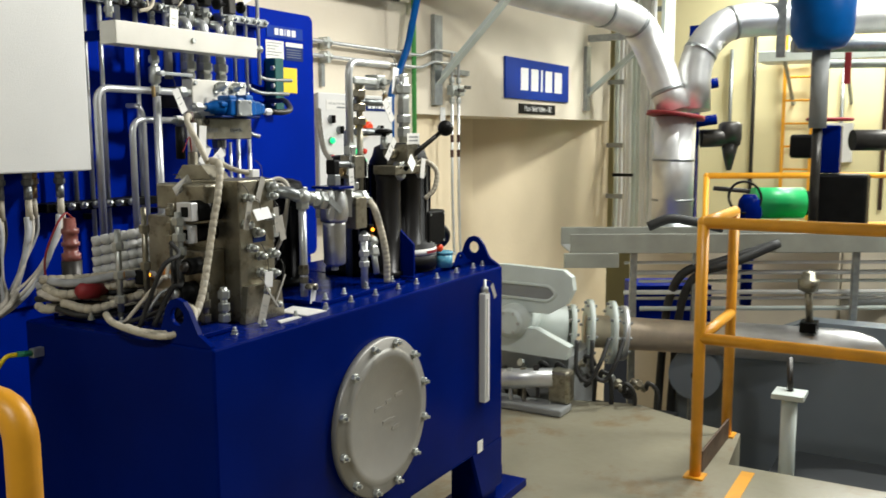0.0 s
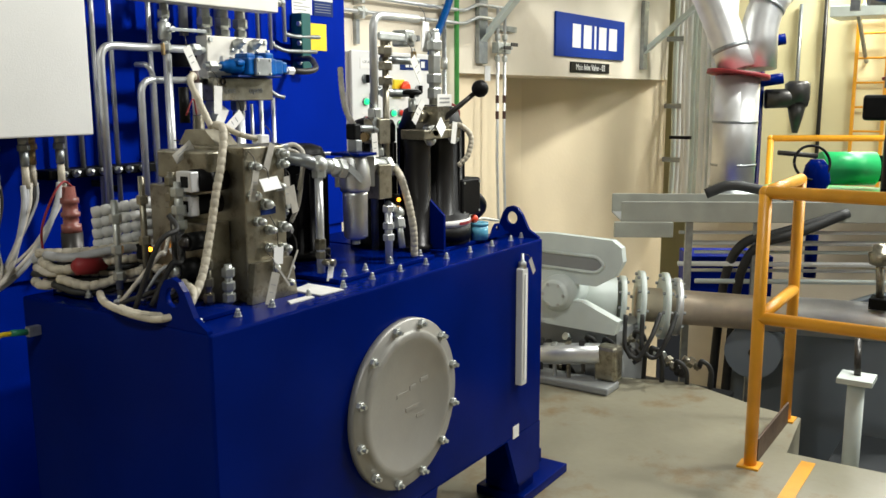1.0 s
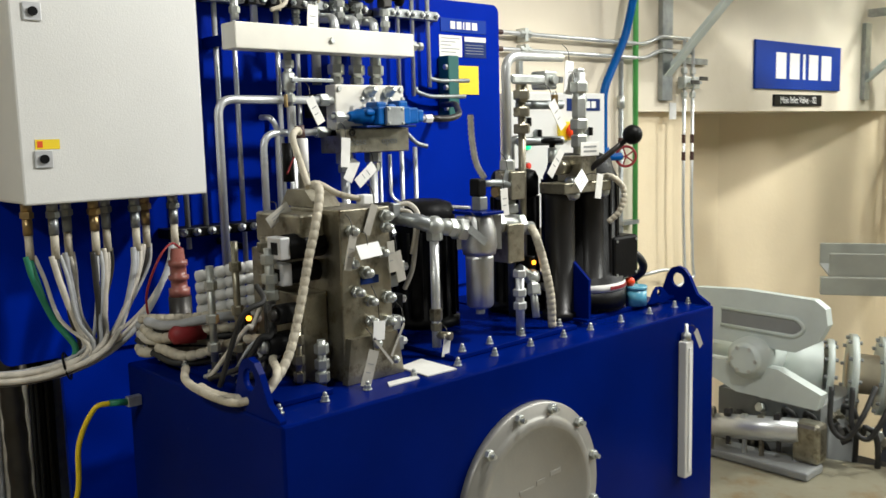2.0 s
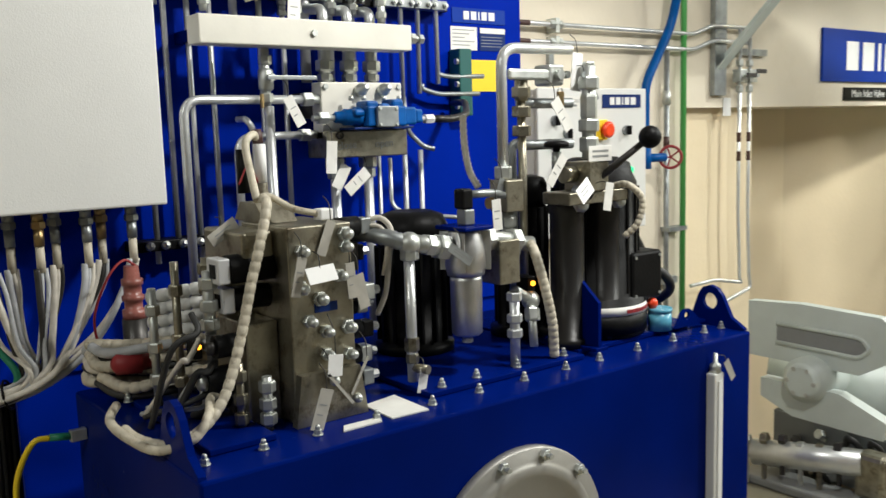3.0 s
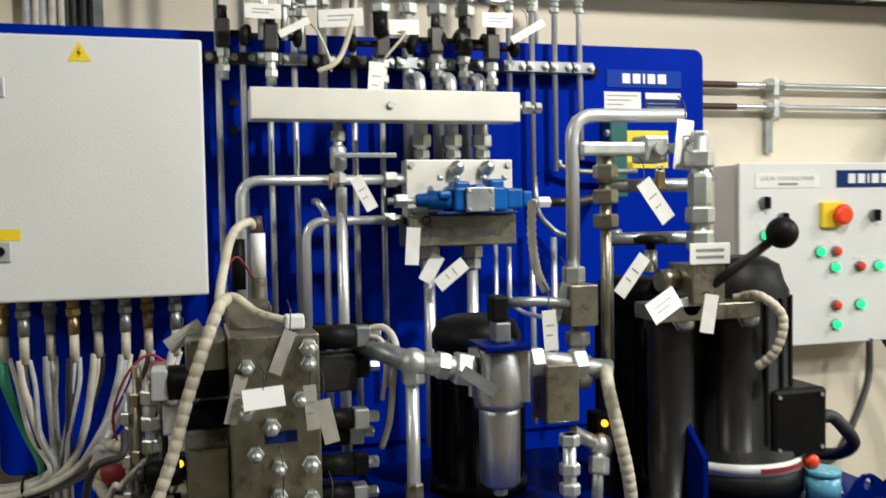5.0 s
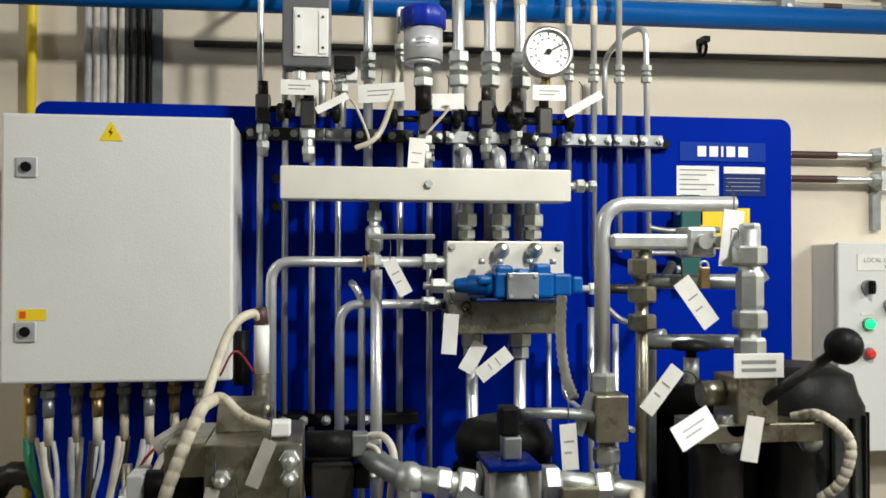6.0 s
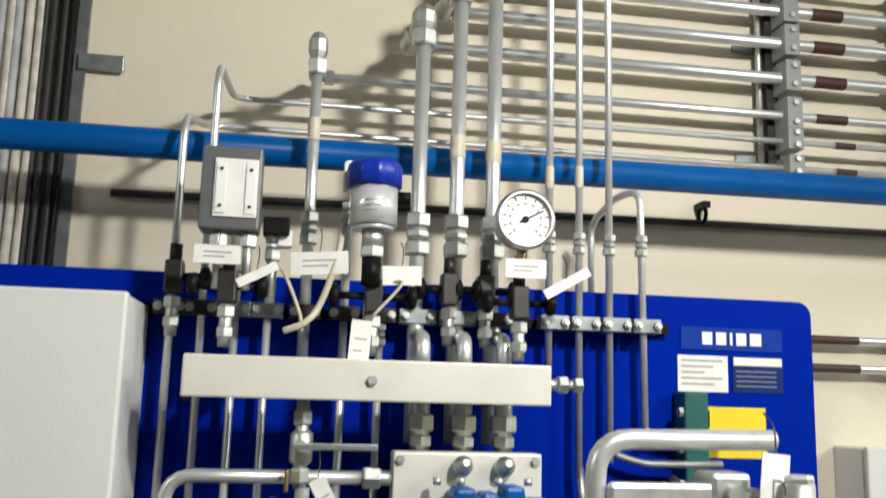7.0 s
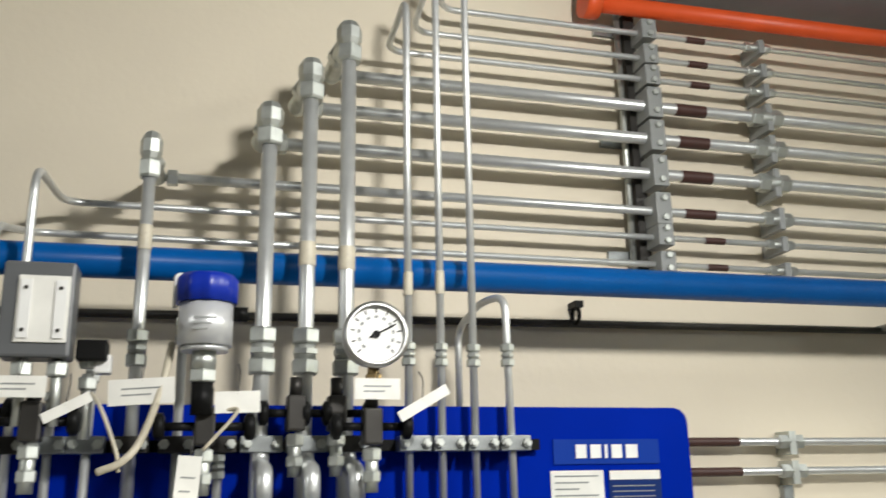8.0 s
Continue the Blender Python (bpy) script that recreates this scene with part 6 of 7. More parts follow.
# ---- wall brackets carrying the overhead duct ----
def strut(y, z, reach, rise):
    t = thing("wall_bracket", (WX, y, z), "galvanised angle bracket propping the overhead duct", "bracket", "duct brackets")
    part("foot", box(B(), WX + 0.001, WX + 0.03, y - 0.045, y + 0.045, z - 0.10, z + 0.42, 0.003), GALV, t)
    a, b = Vector((WX + 0.03, y, z + 0.02)), Vector((WX + reach, y + 0.02, z + rise))
    d = (b - a).normalized()
    bm = B()
    n = Vector((0, 1, 0))
    u = d.cross(n).normalized()
    plate(bm, [a + n * 0.03, b + n * 0.03, b - n * 0.03, a - n * 0.03], 0.006)
    plate(bm, [a + n * 0.03, a + n * 0.03 + u * 0.05, b + n * 0.03 + u * 0.05, b + n * 0.03], 0.006)
    part("brace", bm, PALEGREEN, t)
    part("arm", box(B(), WX + 0.031, WX + reach + 0.05, y - 0.03, y + 0.03, z + rise + 0.01, z + rise + 0.06), GALV, t)
    return t


strut(3.50, 1.74, 0.50, 0.50)
strut(5.95, 1.76, 0.55, 0.45)
# overhead duct along the wall
du = thing("duct", (0.1, 4.5, 2.2), "foil-clad insulated overhead duct dropping to a flanged riser", "duct")
main = fillet([(-0.02, 3.0, 2.42), (0.08, 3.75, 2.34), (0.36, 4.75, 2.28), (0.44, 5.10, 2.24), (0.58, 5.18, 1.90), (0.68, 5.18, 1.62)], 0.16)
part("run", sweep(B(), main, 0.115, 24), CLAD, du)
for p, q in ((main[3], main[4]), (main[9], main[10]), (main[17], main[18]), (main[-2], main[-1])):
    d = (q - p).normalized()
    part("band", cyl(B(), p - d * 0.015, p + d * 0.015, 0.119, 24), GALV, du)
rd = thing("duct", (0.70, 5.12, 0.75), "vertical foil-clad duct with a red flange", "duct")
part("riser", cyl(B(), (0.70, 5.12, 0.78), (0.70, 5.14, 1.585), 0.142, 28), CLAD, rd)
part("flange", cyl(B(), (0.70, 5.14, 1.58), (0.7025, 5.1425, 1.606), 0.20, 32), RED, rd, "dull red ring flange")
part("collar", lathe(B(), (0.70, 5.12, 0.745), (0, 0, 1), [(0, 0.17), (0.03, 0.17), (0.032, 0.15), (0.12, 0.148)], 28), GALV, rd)
for z in (1.0, 1.28):
    part("band", cyl(B(), (0.70, 5.13, z), (0.70, 5.13, z + 0.015), 0.146, 28), GALV, rd)
rb = thing("duct", (1.2, 5.6, 1.7), "large foil-clad duct bending level under the ceiling", "duct")
main = fillet([(0.78, 5.32, 1.63), (0.76, 5.36, 2.0), (0.92, 5.52, 2.26), (1.3, 5.75, 2.28), (4.5, 7.6, 2.34)], 0.25)
part("run", sweep(B(), main, 0.118, 26), CLAD, rb)
for k in (5, 12, 19):
    d = (main[k + 1] - main[k]).normalized()
    part("band", cyl(B(), main[k] - d * 0.012, main[k] + d * 0.012, 0.122, 26), GALV, rb)
part("hanger", box(B(), 1.27, 1.33, 5.6, 5.64, 2.0, 4.58), GALV, rb)
for k, (z, r, m) in enumerate(((2.06, 0.045, GALV), (1.95, 0.03, PALEGREEN), (2.55, 0.06, CLAD), (2.7, 0.04, GREY))):
    solo("overhead_pipe", cyl(B(), (1.40 + 0.1 * k, 5.46 + 0.25 * k, z), (4.6, 7.2 + 0.25 * k, z + 0.02), r, 16), m, "grey overhead pipe in the machine hall", "pipe", "overhead pipes")
# cable risers beside the niche
t = thing("cable_ladder", (-0.1, 6.3, 0.4), "galvanised cable ladder with grey conduits up the wall end", "cable tray")
for i in range(9):
    x = -0.22 + 0.055 * i
    y = 6.58 - 0.05 * i
    part("conduit", sweep(B(), smooth_path([(x, y, 0.5), (x + 0.01, y, 1.0), (x, y, 1.5), (x, y, 2.2), (x, y, 4.55)]), 0.02 if i % 3 else 0.028, 10), (PALEGREEN, WHITE, CLAD, WHITE, PALEGREEN)[i % 5], t)
for z in (0.9, 1.35, 1.9, 2.5):
    part("rung", box(B(), -0.28, 0.27, 6.50, 6.53, z, z + 0.04), GALV, t)
part("side_rail", box(B(), 0.27, 0.30, 6.2, 6.5, 0.5, 4.55), PALEGREEN, t)
part("clip", box(B(), -0.05, 0.12, 6.0, 6.03, 1.12, 1.145), BLACK, t)
# conduits with isolating valves on the wall over the niche
for i, y in enumerate((3.62, 3.70)):
    t = thing("impulse_pipe", (WX + 0.05, y, 0.9), "thin steel impulse pipe with a valve and brown bands", "pipe", "impulse pipes by the niche")
    low = [(WX + 0.05, y, 1.95), (WX + 0.05, y, 1.1), (WX + 0.05, y + 0.02, 0.76)]
    low += [(WX + 0.05, 3.66, 0.735), (WX + 0.05, 3.45, 0.775), (WX + 0.05, 3.26, 0.77)] if i == 0 else [(WX + 0.05, 3.74, 0.70), (WX + 0.06, 3.50, 0.66), (WX + 0.08, 3.44, 0.58), (WX + 0.08, 3.44, 0.45)]
    part("tube", tube(B(), low, 0.009, 0.05), STEEL, t)
    for z in (1.42, 1.33):
        part("band", cyl(B(), (WX + 0.05, y, z), (WX + 0.05, y, z + 0.045), 0.0102, 12, cap=False), BROWN, t)
    bm = box(B(), WX + 0.03, WX + 0.075, y - 0.03, y + 0.03, 1.70, 1.76, 0.004)
    nut(bm, (WX + 0.05, y, 1.79), (0, 0, 1), 0.018, 0.03)
    nut(bm, (WX + 0.05, y, 1.67), (0, 0, 1), 0.018, 0.03)
    cyl(bm, (WX + 0.075, y, 1.73), (WX + 0.10, y, 1.73), 0.008, 10)
    part("valve", bm, ZINC, t)
    part("handle", box(B(), WX + 0.10, WX + 0.108, y - 0.02, y + 0.055, 1.72 + 0.02 * i, 1.74 + 0.02 * i, 0.002), DARK, t)
solo("wall_label", box(B(), WX + 0.001, WX + 0.004, 3.56, 3.62, 1.545, 1.63), WHITE, "small white label at the niche edge", "label")
solo("clamp_plate", box(B(), WX + 0.001, WX + 0.028, 3.64, 3.88, 1.83, 1.86), GALV, "galvanised strip clamping thin pipes", "bracket")

# ---- yellow railings ----
def railing(name, posts, rails, label, r=0.0245):
    t = thing(name, (posts[0][0], posts[0][1], 0), label, "railing", "yellow railings")
    for x, y, z0, z1 in posts:
        po = part("post", cyl(B(), (x, y, z0), (x, y, z1), r, 18), YELLOW, t)
        part("base_plate", box(B(), x - 0.042, x + 0.042, y - 0.042, y + 0.042, z0, z0 + 0.008), YELLOW, po)
        bm = ball(B(), (x, y, z1), r * 1.04, 14)
        part("joint", bm, YELLOW, po)
    for p, q in rails:
        part("rail", cyl(B(), p, q, r, 18), YELLOW, t)
    return t


railing("guard_rail", [(1.527, 2.633, 0, 1.1), (1.523, 3.244, 0, 1.1), (2.95, 2.633, 0, 1.1), (4.4, 2.633, 0, 1.1)],
        [((1.527, 2.633, 1.1), (7.9, 2.633, 1.1)), ((1.527, 2.633, 0.61), (7.9, 2.633, 0.61)), ((1.527, 2.633, 1.1), (1.523, 3.244, 1.1)), ((1.527, 2.633, 0.61), (1.523, 3.244, 0.61))], "yellow tubular steel guard rail round the pit")
railing("guard_rail", [(0.25, 7.97, -2.5, 1.05), (1.44, 8.66, -2.5, 1.05), (2.9, 9.5, -2.5, 1.05)], [((0.25, 7.97, 1.05), (5.5, 11.0, 1.05)), ((0.25, 7.97, 0.55), (5.5, 11.0, 0.55))], "yellow tubular steel rail beyond the pit", 0.03)
t = thing("guard_rail", (1.27, -0.29, 0), "yellow tubular rail end near the tank", "railing", "yellow railings")
part("bend", tube(B(), [(-0.15, -0.33, 1.065), (1.243, -0.29, 1.065), (1.243, -0.29, 0.0)], 0.0255, 0.06, 18), YELLOW, t)
part("post", cyl(B(), (-0.1, -0.33, 0), (-0.1, -0.33, 1.05), 0.0245, 16), YELLOW, t)
solo("floor_marking", box(B(), 1.69, 1.745, -2.0, 2.79, 0.002, 0.004), YELLOW, "yellow painted line on the floor", "marking")
solo("toe_plate", box(B(), 1.535, 1.545, 2.68, 3.2, 0.001, 0.10, 0.002), material("rusty_brown_steel", (0.10, 0.06, 0.035), 0.6, 0.3, vary=0.3, scale=12, bump=0.2), "rusty steel toe plate between the rail posts", "toe plate")

# ---- inlet valve and piping in the pit ----
iv = thing("inlet_pipe", (0.9, 4.0, 0.2), "horizontal steel inlet pipe with bolted white flanges", "pipe")
part("pipe", cyl(B(), (0.60, 3.74, 0.325), (4.2, 5.7, 0.07), 0.095, 28), material("brushed_steel_pipe", (0.60, 0.50, 0.38), 0.4, 0.6, vary=0.15, scale=10, bump=0.1), iv)
ax = (Vector((4.2, 5.7, 0.07)) - Vector((0.60, 3.74, 0.325))).normalized()
c0 = Vector((0.60, 3.74, 0.325))
for s, r, m in ((0.0, 0.185, PALEGREEN), (0.13, 0.185, PALEGREEN), (0.20, 0.16, CLAD), (-0.10, 0.15, PALEGREEN)):
    fg = part("flange", cyl(B(), c0 + ax * s, c0 + ax * (s + 0.03), r, 28), m, iv)
    _, u2, w2 = basis(ax)
    for k in range(10):
        a = 2 * math.pi * k / 10
        c = c0 + ax * (s + 0.015) + (u2 * math.cos(a) + w2 * math.sin(a)) * (r - 0.018)
        part("bolt", cyl(B(), c - ax * 0.03, c + ax * 0.03, 0.009, 6), GREY, fg)
part("reducer", lathe(B(), c0 - ax * 0.62, ax, [(0, 0.10), (0.22, 0.105), (0.26, 0.14), (0.50, 0.14)], 28), PALEGREEN, iv)
part("strap", cyl(B(), c0 + ax * 0.95, c0 + ax * 0.99, 0.101, 24), BLACK, iv)
part("sleeve", cyl(B(), c0 + ax * 0.80, c0 + ax * 3.0, 0.105, 28), CLAD, iv)
wv = thing("valve_bracket", (0.4, 3.2, 0.3), "pale grey welded valve lever with slotted plates", "valve")
part("upper_plate", outline_plate(B(), [(0.06, 0.50), (0.56, 0.50), (0.66, 0.56), (0.70, 0.64), (0.69, 0.71), (0.64, 0.745), (0.30, 0.755), (0.06, 0.74)], "y", 3.28, 3.33), PALEGREEN, wv)
part("slot", outline_plate(B(), [(0.20, 0.585), (0.55, 0.58), (0.585, 0.60), (0.59, 0.625), (0.56, 0.645), (0.20, 0.65)], "y", 3.2765, 3.2795), GREY, wv)
part("slot_lip", tube(B(), [(0.20, 3.278, 0.578), (0.56, 3.278, 0.572), (0.605, 3.278, 0.612), (0.565, 3.278, 0.654), (0.20, 3.278, 0.658)], 0.009, 0.025, 8), PALEGREEN, wv)
part("lower_plate", outline_plate(B(), [(0.15, 0.42), (0.50, 0.42), (0.70, 0.34), (0.68, 0.27), (0.30, 0.28), (0.15, 0.34)], "y", 3.24, 3.30), PALEGREEN, wv)
part("hub", lathe(B(), (0.36, 3.19, 0.45), (0, 1, 0), [(0, 0.06), (0.01, 0.075), (0.03, 0.078), (0.032, 0.095), (0.23, 0.095)], 28), PALEGREEN, wv)
for k in range(6):
    a = 2 * math.pi * k / 6
    part("bolt", nut(B(), (0.36 + 0.058 * math.cos(a), 3.196, 0.45 + 0.058 * math.sin(a)), (0, 1, 0), 0.011, 0.016), ZINC, wv)
part("stand", box(B(), 0.15, 0.65, 3.35, 3.75, -2.5, 0.25), GREY, wv)
t = thing("actuator", (0.5, 3.2, 0.0), "chrome servo cylinder with hoses below the valve lever", "actuator")
part("cylinder", cyl(B(), (0.20, 3.12, 0.13), (0.62, 3.22, 0.17), 0.055, 20), STEEL, t)
part("clevis", box(B(), 0.60, 0.72, 3.18, 3.28, 0.04, 0.22, 0.02), NICKEL, t)
for i in range(7):
    q = Vector((0.18 + 0.07 * i, 3.10 + 0.02 * i, 0.185 + 0.012 * (i % 3)))
    bm = nut(B(), q, (0.9, 0.2, 0.1 * (i % 2)), 0.022 + 0.006 * (i % 2), 0.03)
    cyl(bm, q, q + Vector((0.02, -0.03, -0.18 + 0.02 * (i % 3))), 0.011, 8)
    part("fitting", bm, (ZINC, NICKEL, DARK)[i % 3], t)
part("base", box(B(), 0.15, 0.72, 3.08, 3.24, 0.001, 0.04, 0.01), GREY, t)
for i in range(2):
    x = 0.78 + 0.07 * i
    part("hose", sweep(B(), smooth_path([(x - 0.08, 3.34 + 0.05 * i, 0.36), (x - 0.06, 3.30 + 0.05 * i, 0.20), (x, 3.32 + 0.05 * i, 0.15), (x + 0.05, 3.36 + 0.05 * i, 0.25), (x + 0.06, 3.46 + 0.04 * i, 0.36)]), 0.012, 8), RUBBER, t)
for i in range(2):
    part("hydraulic_hose", sweep(B(), smooth_path([(0.90 + 0.08 * i, 4.2, -0.3), (0.93 + 0.08 * i, 4.2, 0.25), (0.97 + 0.08 * i, 4.18, 0.50), (1.06 + 0.09 * i, 4.16, 0.65), (1.25 + 0.08 * i, 4.2, 0.72), (1.55, 4.35, 0.83)]), 0.026, 10), RUBBER, t)
random.seed(31)
for i in range(16):
    x, y = 0.16 + 0.055 * i, 3.30 + 0.012 * i + 0.06 * random.random()
    z = 0.03 + 0.16 * random.random()
    d = Vector((random.random() - 0.3, random.random() - 0.7, random.random() - 0.4)).normalized()
    p = Vector((x, y, z))
    bm = cyl(B(), p - d * 0.045, p + d * 0.045, 0.016, 10)
    nut(bm, p, d, 0.030, 0.03)
    nut(bm, p + d * 0.04, d, 0.024, 0.022)
    part("servo_fitting", bm, (ZINC, NICKEL, DARK, NICKEL)[i % 4], t)
    if i % 2:
        e = p + d * 0.05
        part("hose", sweep(B(), smooth_path([e, e + Vector((0.03, -0.05, 0.05)), e + Vector((0.07, -0.02, -0.02)), (x + 0.08, y + 0.05, -0.2), (x + 0.06, y + 0.1, -0.6)]), 0.011 + 0.004 * random.random(), 8), RUBBER, t)
# Near-black block; DARKPIT carries the pit's shade in its colour.
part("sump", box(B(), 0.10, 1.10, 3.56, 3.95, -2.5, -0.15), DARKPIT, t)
t = thing("turbine_casing", (1.8, 4.6, -2.5), "blue-grey painted steel casing in the pit", "casing")
part("wall", box(B(), 0.95, 6.5, 4.35, 4.6, -2.5, 0.20, 0.02), PITBLUE, t)
part("saddle", outline_plate(B(), [(1.35, 0.201), (1.7, 0.36), (2.3, 0.36), (2.6, 0.201)], "y", 4.46, 4.62), PITBLUE, t)
cv = part("inspection_cover", cyl(B(), (1.16, 4.05, 0.06), (1.13, 4.35, 0.06), 0.15, 28), PITBLUE, t)
part("hub", cyl(B(), (1.165, 4.03, 0.06), (1.16, 4.05, 0.06), 0.02, 12), DARK, cv)
# Ledge in the same shade-darkened concrete.
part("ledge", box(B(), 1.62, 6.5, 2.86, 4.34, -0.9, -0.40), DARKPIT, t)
t = thing("pipe_support", (1.82, 3.15, -0.4), "white steel support post with square plates", "support")
part("post", cyl(B(), (1.82, 3.15, -0.36), (1.82, 3.15, 0.26), 0.035, 14), PALEGREEN, t)
part("top_plate", box(B(), 1.75, 1.89, 3.08, 3.22, 0.2605, 0.285, 0.003), PALEGREEN, t)
part("base_plate", box(B(), 1.72, 1.92, 3.05, 3.25, -0.399, -0.3605, 0.003), PALEGREEN, t)
part("hanger_rod", cyl(B(), (1.82, 3.16, 0.2855), (1.80, 3.25, 0.42), 0.014, 10), DARK, t)
t = thing("flow_sensor", (1.72, 4.08, 0.3), "round field instrument on a stem clamped to the pipe", "sensor")
part("stem", cyl(B(), (1.75, 4.28, 0.36), (1.74, 4.22, 0.58), 0.02, 12), NICKEL, t)
part("head", lathe(B(), (1.74, 4.21, 0.58), (0, 0, 1), [(0, 0.03), (0.01, 0.05), (0.07, 0.06), (0.075, 0.04), (0.11, 0.035), (0.12, 0.015)], 18), NICKEL, t)
part("clamp", box(B(), 1.70, 1.79, 4.22, 4.34, 0.34, 0.40, 0.004), BLACK, t)
# cable trays over the pit
t = thing("cable_tray", (1.5, 4.2, 0.7), "grey steel cable tray with a stepped end over the pit", "cable tray")
d3 = Vector((2.1 - 0.47, 4.7 - 3.75, 0)).normalized()
def tray_box(s0, s1, o0, o1, z0, z1):
    m = Matrix.Translation((0.47, 3.75, 0)) @ Matrix.Rotation(math.atan2(d3.y, d3.x), 4, "Z")
    return box(B(), s0, s1, o0, o1, z0, z1, 0.004, m)
part("side", tray_box(0.02, 6.0, 0.0, 0.012, 0.77, 0.885), TRAY, t)
part("side", tray_box(0.02, 6.0, 0.40, 0.412, 0.77, 0.885), TRAY, t)
part("bottom", tray_box(0.02, 6.0, 0.013, 0.399, 0.77, 0.78), GREY, t)
part("end_step", tray_box(-0.02, 0.30, -0.04, -0.003, 0.69, 0.775), TRAY, t)
for i, (o, z) in enumerate(((0.05, 0.70), (0.05, 0.64), (0.10, 0.58), (0.05, 0.52), (0.12, 0.47), (0.05, 0.42))):
    m = Matrix.Translation((0.47, 3.75, 0)) @ Matrix.Rotation(math.atan2(d3.y, d3.x), 4, "Z")
    solo("pit_conduit", cyl(B(), m @ Vector((0.36 + 0.05 * (i % 3), o + 0.05, z)), m @ Vector((6.0, o + 0.05, z)), 0.010 + 0.004 * (i % 2), 10), (WHITE, CLAD, PALEGREEN)[i % 3], "thin grey conduit running under the cable tray", "conduit", "conduits under the tray")
for s in (0.38, 0.75, 1.7, 2.4):
    part("hanger", tray_box(s, s + 0.04, 0.02, 0.05, -0.3, 0.769), GALV, t)
part("cable", sweep(B(), smooth_path([(0.80, 4.25, 0.90), (0.92, 4.30, 0.95), (1.05, 4.38, 0.93), (1.2, 4.46, 0.89)]), 0.03, 10), RUBBER, t)
solo("junction_cabinet", tray_box(0.50, 1.0, 0.45, 0.75, 0.18, 0.50), BOARD, "blue steel junction cabinet under the tray", "cabinet")
structure("wall_pit", box(B(), 1.76, 8.0, 5.75, 5.95, -2.5, 0.66), CREAM, "low cream wall beyond the pit", "wall")
structure("wall_pit_end", box(B(), 0.2, 0.74, 5.9, 6.1, -2.5, 0.62), CREAM, "low cream wall beyond the pit", "wall")

# ---- valves and machines beyond ----
t = thing("motor_actuator", (0.75, 6.1, 0.62), "dark electric valve actuator on a blue column", "actuator")
part("column", box(B(), 0.56, 0.64, 5.98, 6.06, 0.4, 2.3), BLUE, t)
part("body", cyl(B(), (0.66, 6.03, 1.43), (0.92, 6.17, 1.44), 0.07, 20), DARK, t)
part("head", lathe(B(), (0.86, 6.14, 1.40), (0, 0, 1), [(0, 0.06), (0.02, 0.09), (0.14, 0.09), (0.16, 0.06)], 18), DARK, t)
part("funnel", lathe(B(), (0.86, 6.14, 1.18), (0, 0, 1), [(0, 0.02), (0.12, 0.05), (0.21, 0.07)], 14), DARK, t)
for k in range(3):
    part("valve_head", cyl(B(), (0.60, 5.95, 1.55 + 0.28 * k), (0.78, 6.02, 1.58 + 0.28 * k), 0.04, 12), BLUE, t)
t = thing("gate_valve", (1.22, 5.15, 0.8), "blue gate valve with a black handwheel", "valve")
part("body", lathe(B(), (1.22, 5.15, 0.82), (0, 0, 1), [(0, 0.05), (0.05, 0.06), (0.10, 0.09), (0.20, 0.07), (0.24, 0.04)], 16), BLUE, t)
part("handwheel", torus(B(), (1.20, 5.10, 1.04), (0.5, -0.85, 0.3), 0.11, 0.009, 28, 8), BLACK, t)
part("stem", cyl(B(), (1.0, 5.05, 1.10), (1.22, 5.15, 1.08), 0.016, 10), DARK, t)
part("pipe", cyl(B(), (1.22, 5.15, 0.3), (1.22, 5.15, 0.819), 0.04, 14), BLUE, t)
t = thing("green_motor", (1.4, 5.8, 0.75), "bright green pump motor with end covers", "motor")
d4 = (Vector((1.64, 5.97, 0.96)) - Vector((1.2, 5.72, 0.96))).normalized()
part("shell", cyl(B(), Vector((1.14, 5.69, 0.96)), Vector((1.14, 5.69, 0.96)) + d4 * 0.36, 0.115, 24), MOTORG, t)
part("end_cover", cyl(B(), Vector((1.14, 5.69, 0.96)) + d4 * 0.361, Vector((1.14, 5.69, 0.96)) + d4 * 0.5, 0.09, 20), BLACK, t)
part("base", box(B(), 0.75, 1.75, 5.65, 6.0, 0.70, 0.82, 0.01), MOTORG, t)
part("plinth", box(B(), 0.75, 1.75, 5.65, 6.0, -2.5, 0.699), CREAM, t)
t = thing("blue_actuator", (1.65, 5.1, 1.8), "azure painted actuator drum hanging overhead", "actuator")
part("drum", lathe(B(), (1.63, 5.11, 1.99), (0, 0, 1), [(0, 0.08), (0.02, 0.14), (0.10, 0.19), (0.40, 0.20), (0.45, 0.15)], 26), PIPEBLUE, t)
part("neck", cyl(B(), (1.63, 5.11, 1.50), (1.63, 5.11, 1.99), 0.055, 16), GREY, t)
part("spindle", cyl(B(), (1.63, 5.11, 0.9), (1.63, 5.11, 1.499), 0.03, 14), DARK, t)
part("hanger", cyl(B(), (1.63, 5.11, 2.44), (1.63, 5.11, 4.58), 0.025, 10), GALV, t)
part("warning_flag", box(B(), 1.76, 1.80, 5.20, 5.22, 1.78, 1.98, 0.004), RED, t)
t = thing("control_valve", (1.7, 5.5, 0.8), "blue control valve with black bonnet and red wheel", "valve")
part("yoke", box(B(), 1.60, 1.74, 5.40, 5.52, 1.20, 1.52, 0.01), BLUE, t)
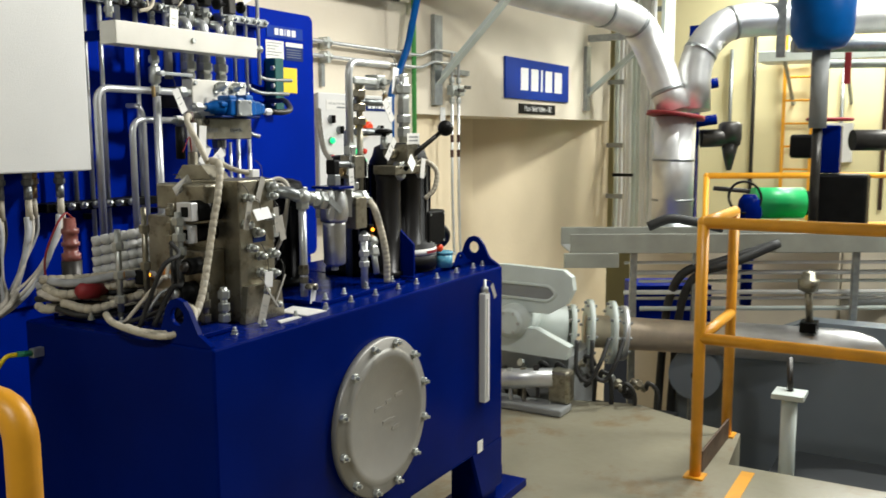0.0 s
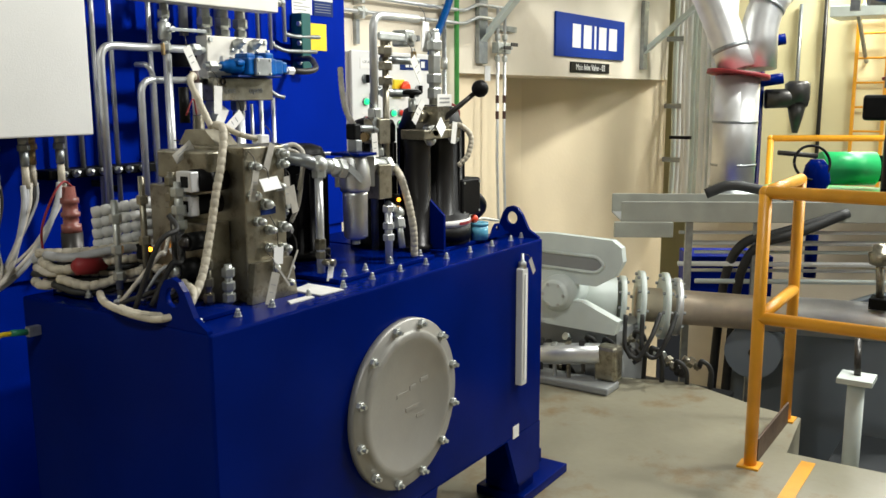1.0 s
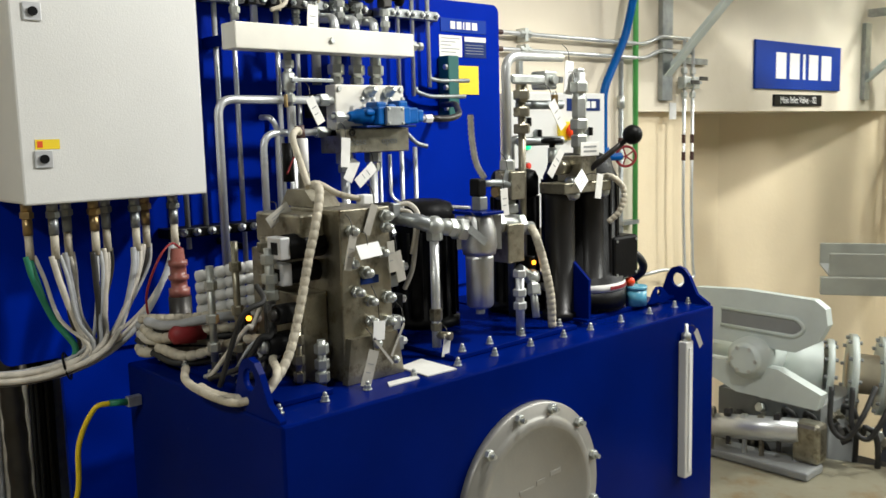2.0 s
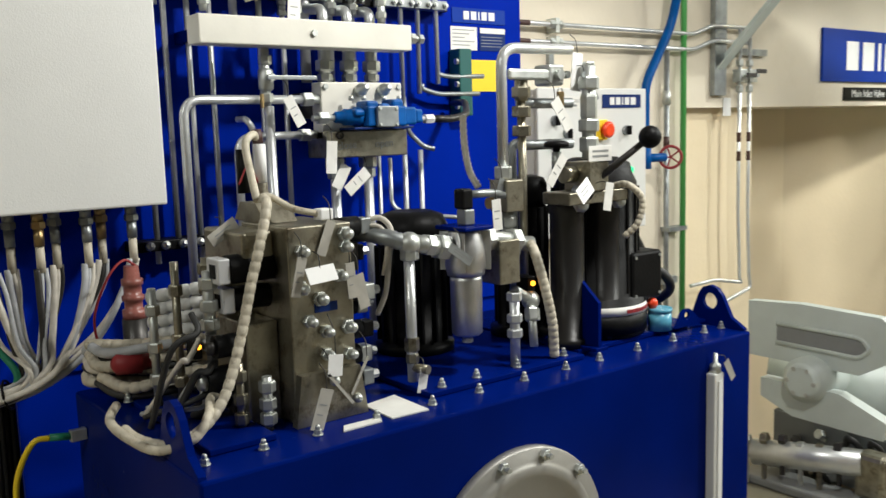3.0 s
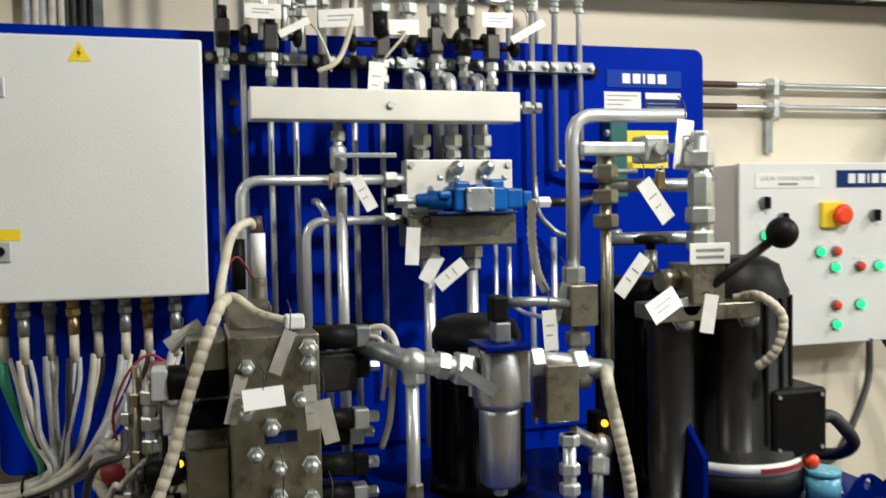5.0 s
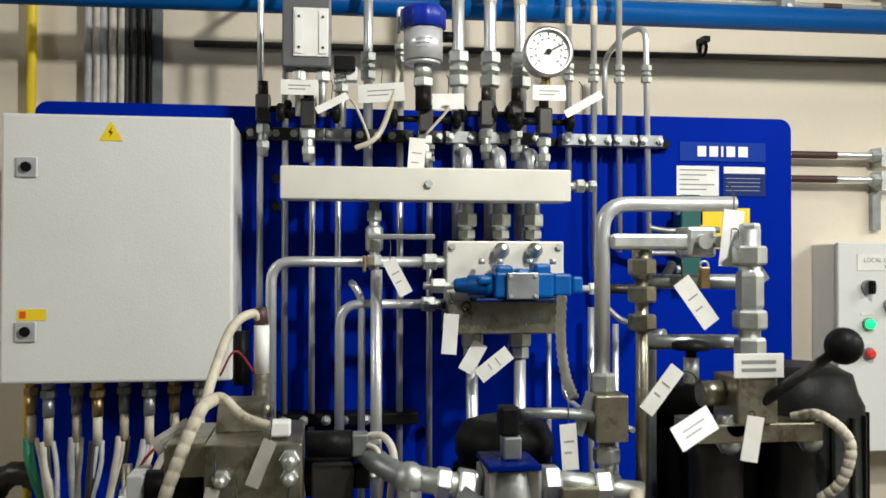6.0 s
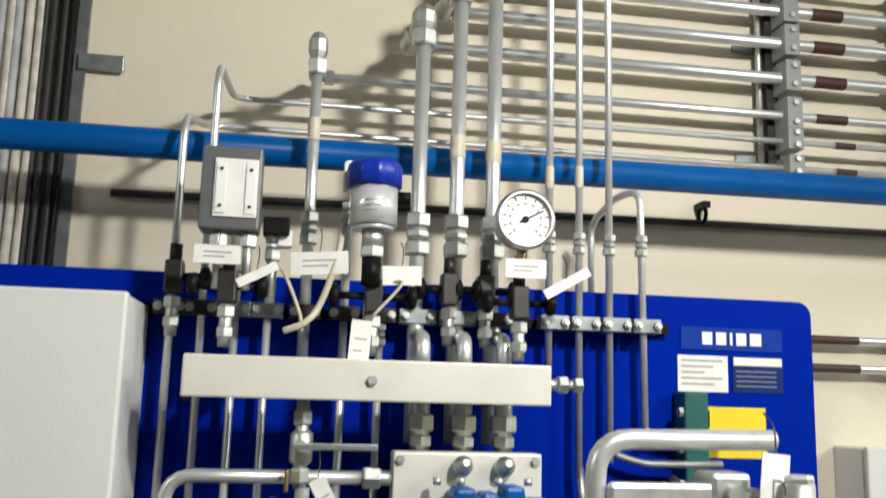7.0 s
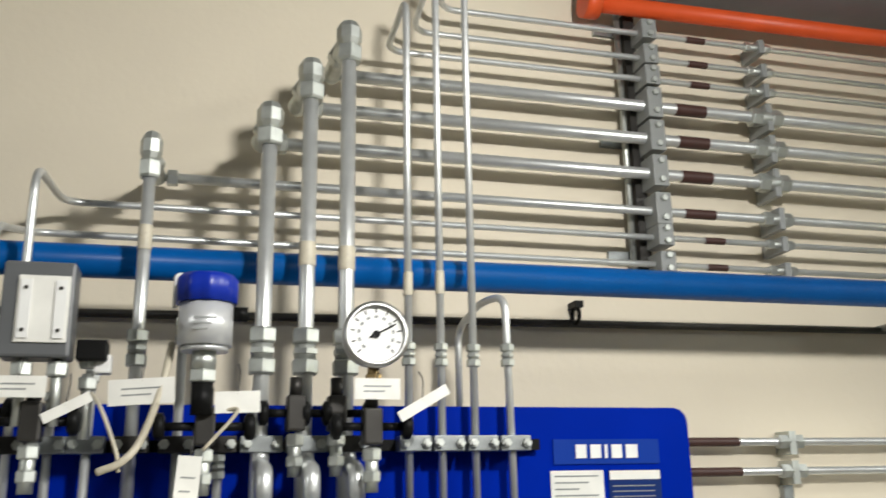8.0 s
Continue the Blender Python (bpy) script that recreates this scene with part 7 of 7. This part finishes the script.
part("body", box(B(), 1.56, 1.92, 5.38, 5.62, 0.78, 1.195, 0.02), BLACK, t)
part("wheel", torus(B(), (1.66, 5.47, 1.56), (0, 0, 1), 0.14, 0.012, 26, 8), RED, t)
part("side_actuator", box(B(), 1.43, 1.58, 5.33, 5.45, 1.30, 1.46, 0.02), BLACK, t)
part("arm", cyl(B(), (1.80, 5.52, 1.42), (2.4, 5.85, 1.42), 0.07, 16), DARK, t)
part("pipe", cyl(B(), (1.8, 5.6, 0.3), (3.4, 6.6, 0.3), 0.06, 14), GREY, t)
t = thing("wall_gallery", (0.6, 9.6, 2.1), "white cantilevered gallery with grey braces in the hall", "gallery")
part("deck", box(B(), 0.2, 3.6, 10.6, 11.2, 2.35, 2.48, 0.01), PALEGREEN, t)
for k in range(4):
    part("brace", cyl(B(), (0.5 + 0.7 * k, 10.7, 2.36), (0.5 + 0.7 * k, 11.6, 1.8), 0.025, 8), GALV, t)
structure("wall_hall_pier", box(B(), -1.5, 5.0, 11.5, 11.8, -2.5, 4.6), YELWALL, "pale yellow pier wall of the machine hall", "wall")
t = thing("ladder", (0.6, 11.4, 0.2), "yellow steel cat ladder on the hall wall", "ladder")
for x in (0.40, 0.75):
    part("stile", box(B(), x - 0.02, x + 0.02, 11.38, 11.42, -0.5, 2.9), YELLOW, t)
for k in range(10):
    part("rung", cyl(B(), (0.40, 11.4, -0.2 + 0.3 * k), (0.75, 11.4, -0.2 + 0.3 * k), 0.014, 8), YELLOW, t)
for k, (x, z0, z1) in enumerate(((-0.3, 1.0, 2.6), (0.0, 0.6, 3.0), (1.1, 0.8, 2.3), (1.6, 0.5, 3.0), (2.1, 0.5, 3.2))):
    solo("hall_conduit", cyl(B(), (x, 11.45, z0), (x, 11.45, z1), 0.025, 10), (GALV, DARK, GALV, BROWN, GALV)[k], "upright conduit on the hall wall", "conduit", "hall conduits")
solo("hall_box", box(B(), 0.9, 1.25, 11.36, 11.49, 1.1, 1.6, 0.01), CABINET, "grey switch box on the hall wall", "cabinet")
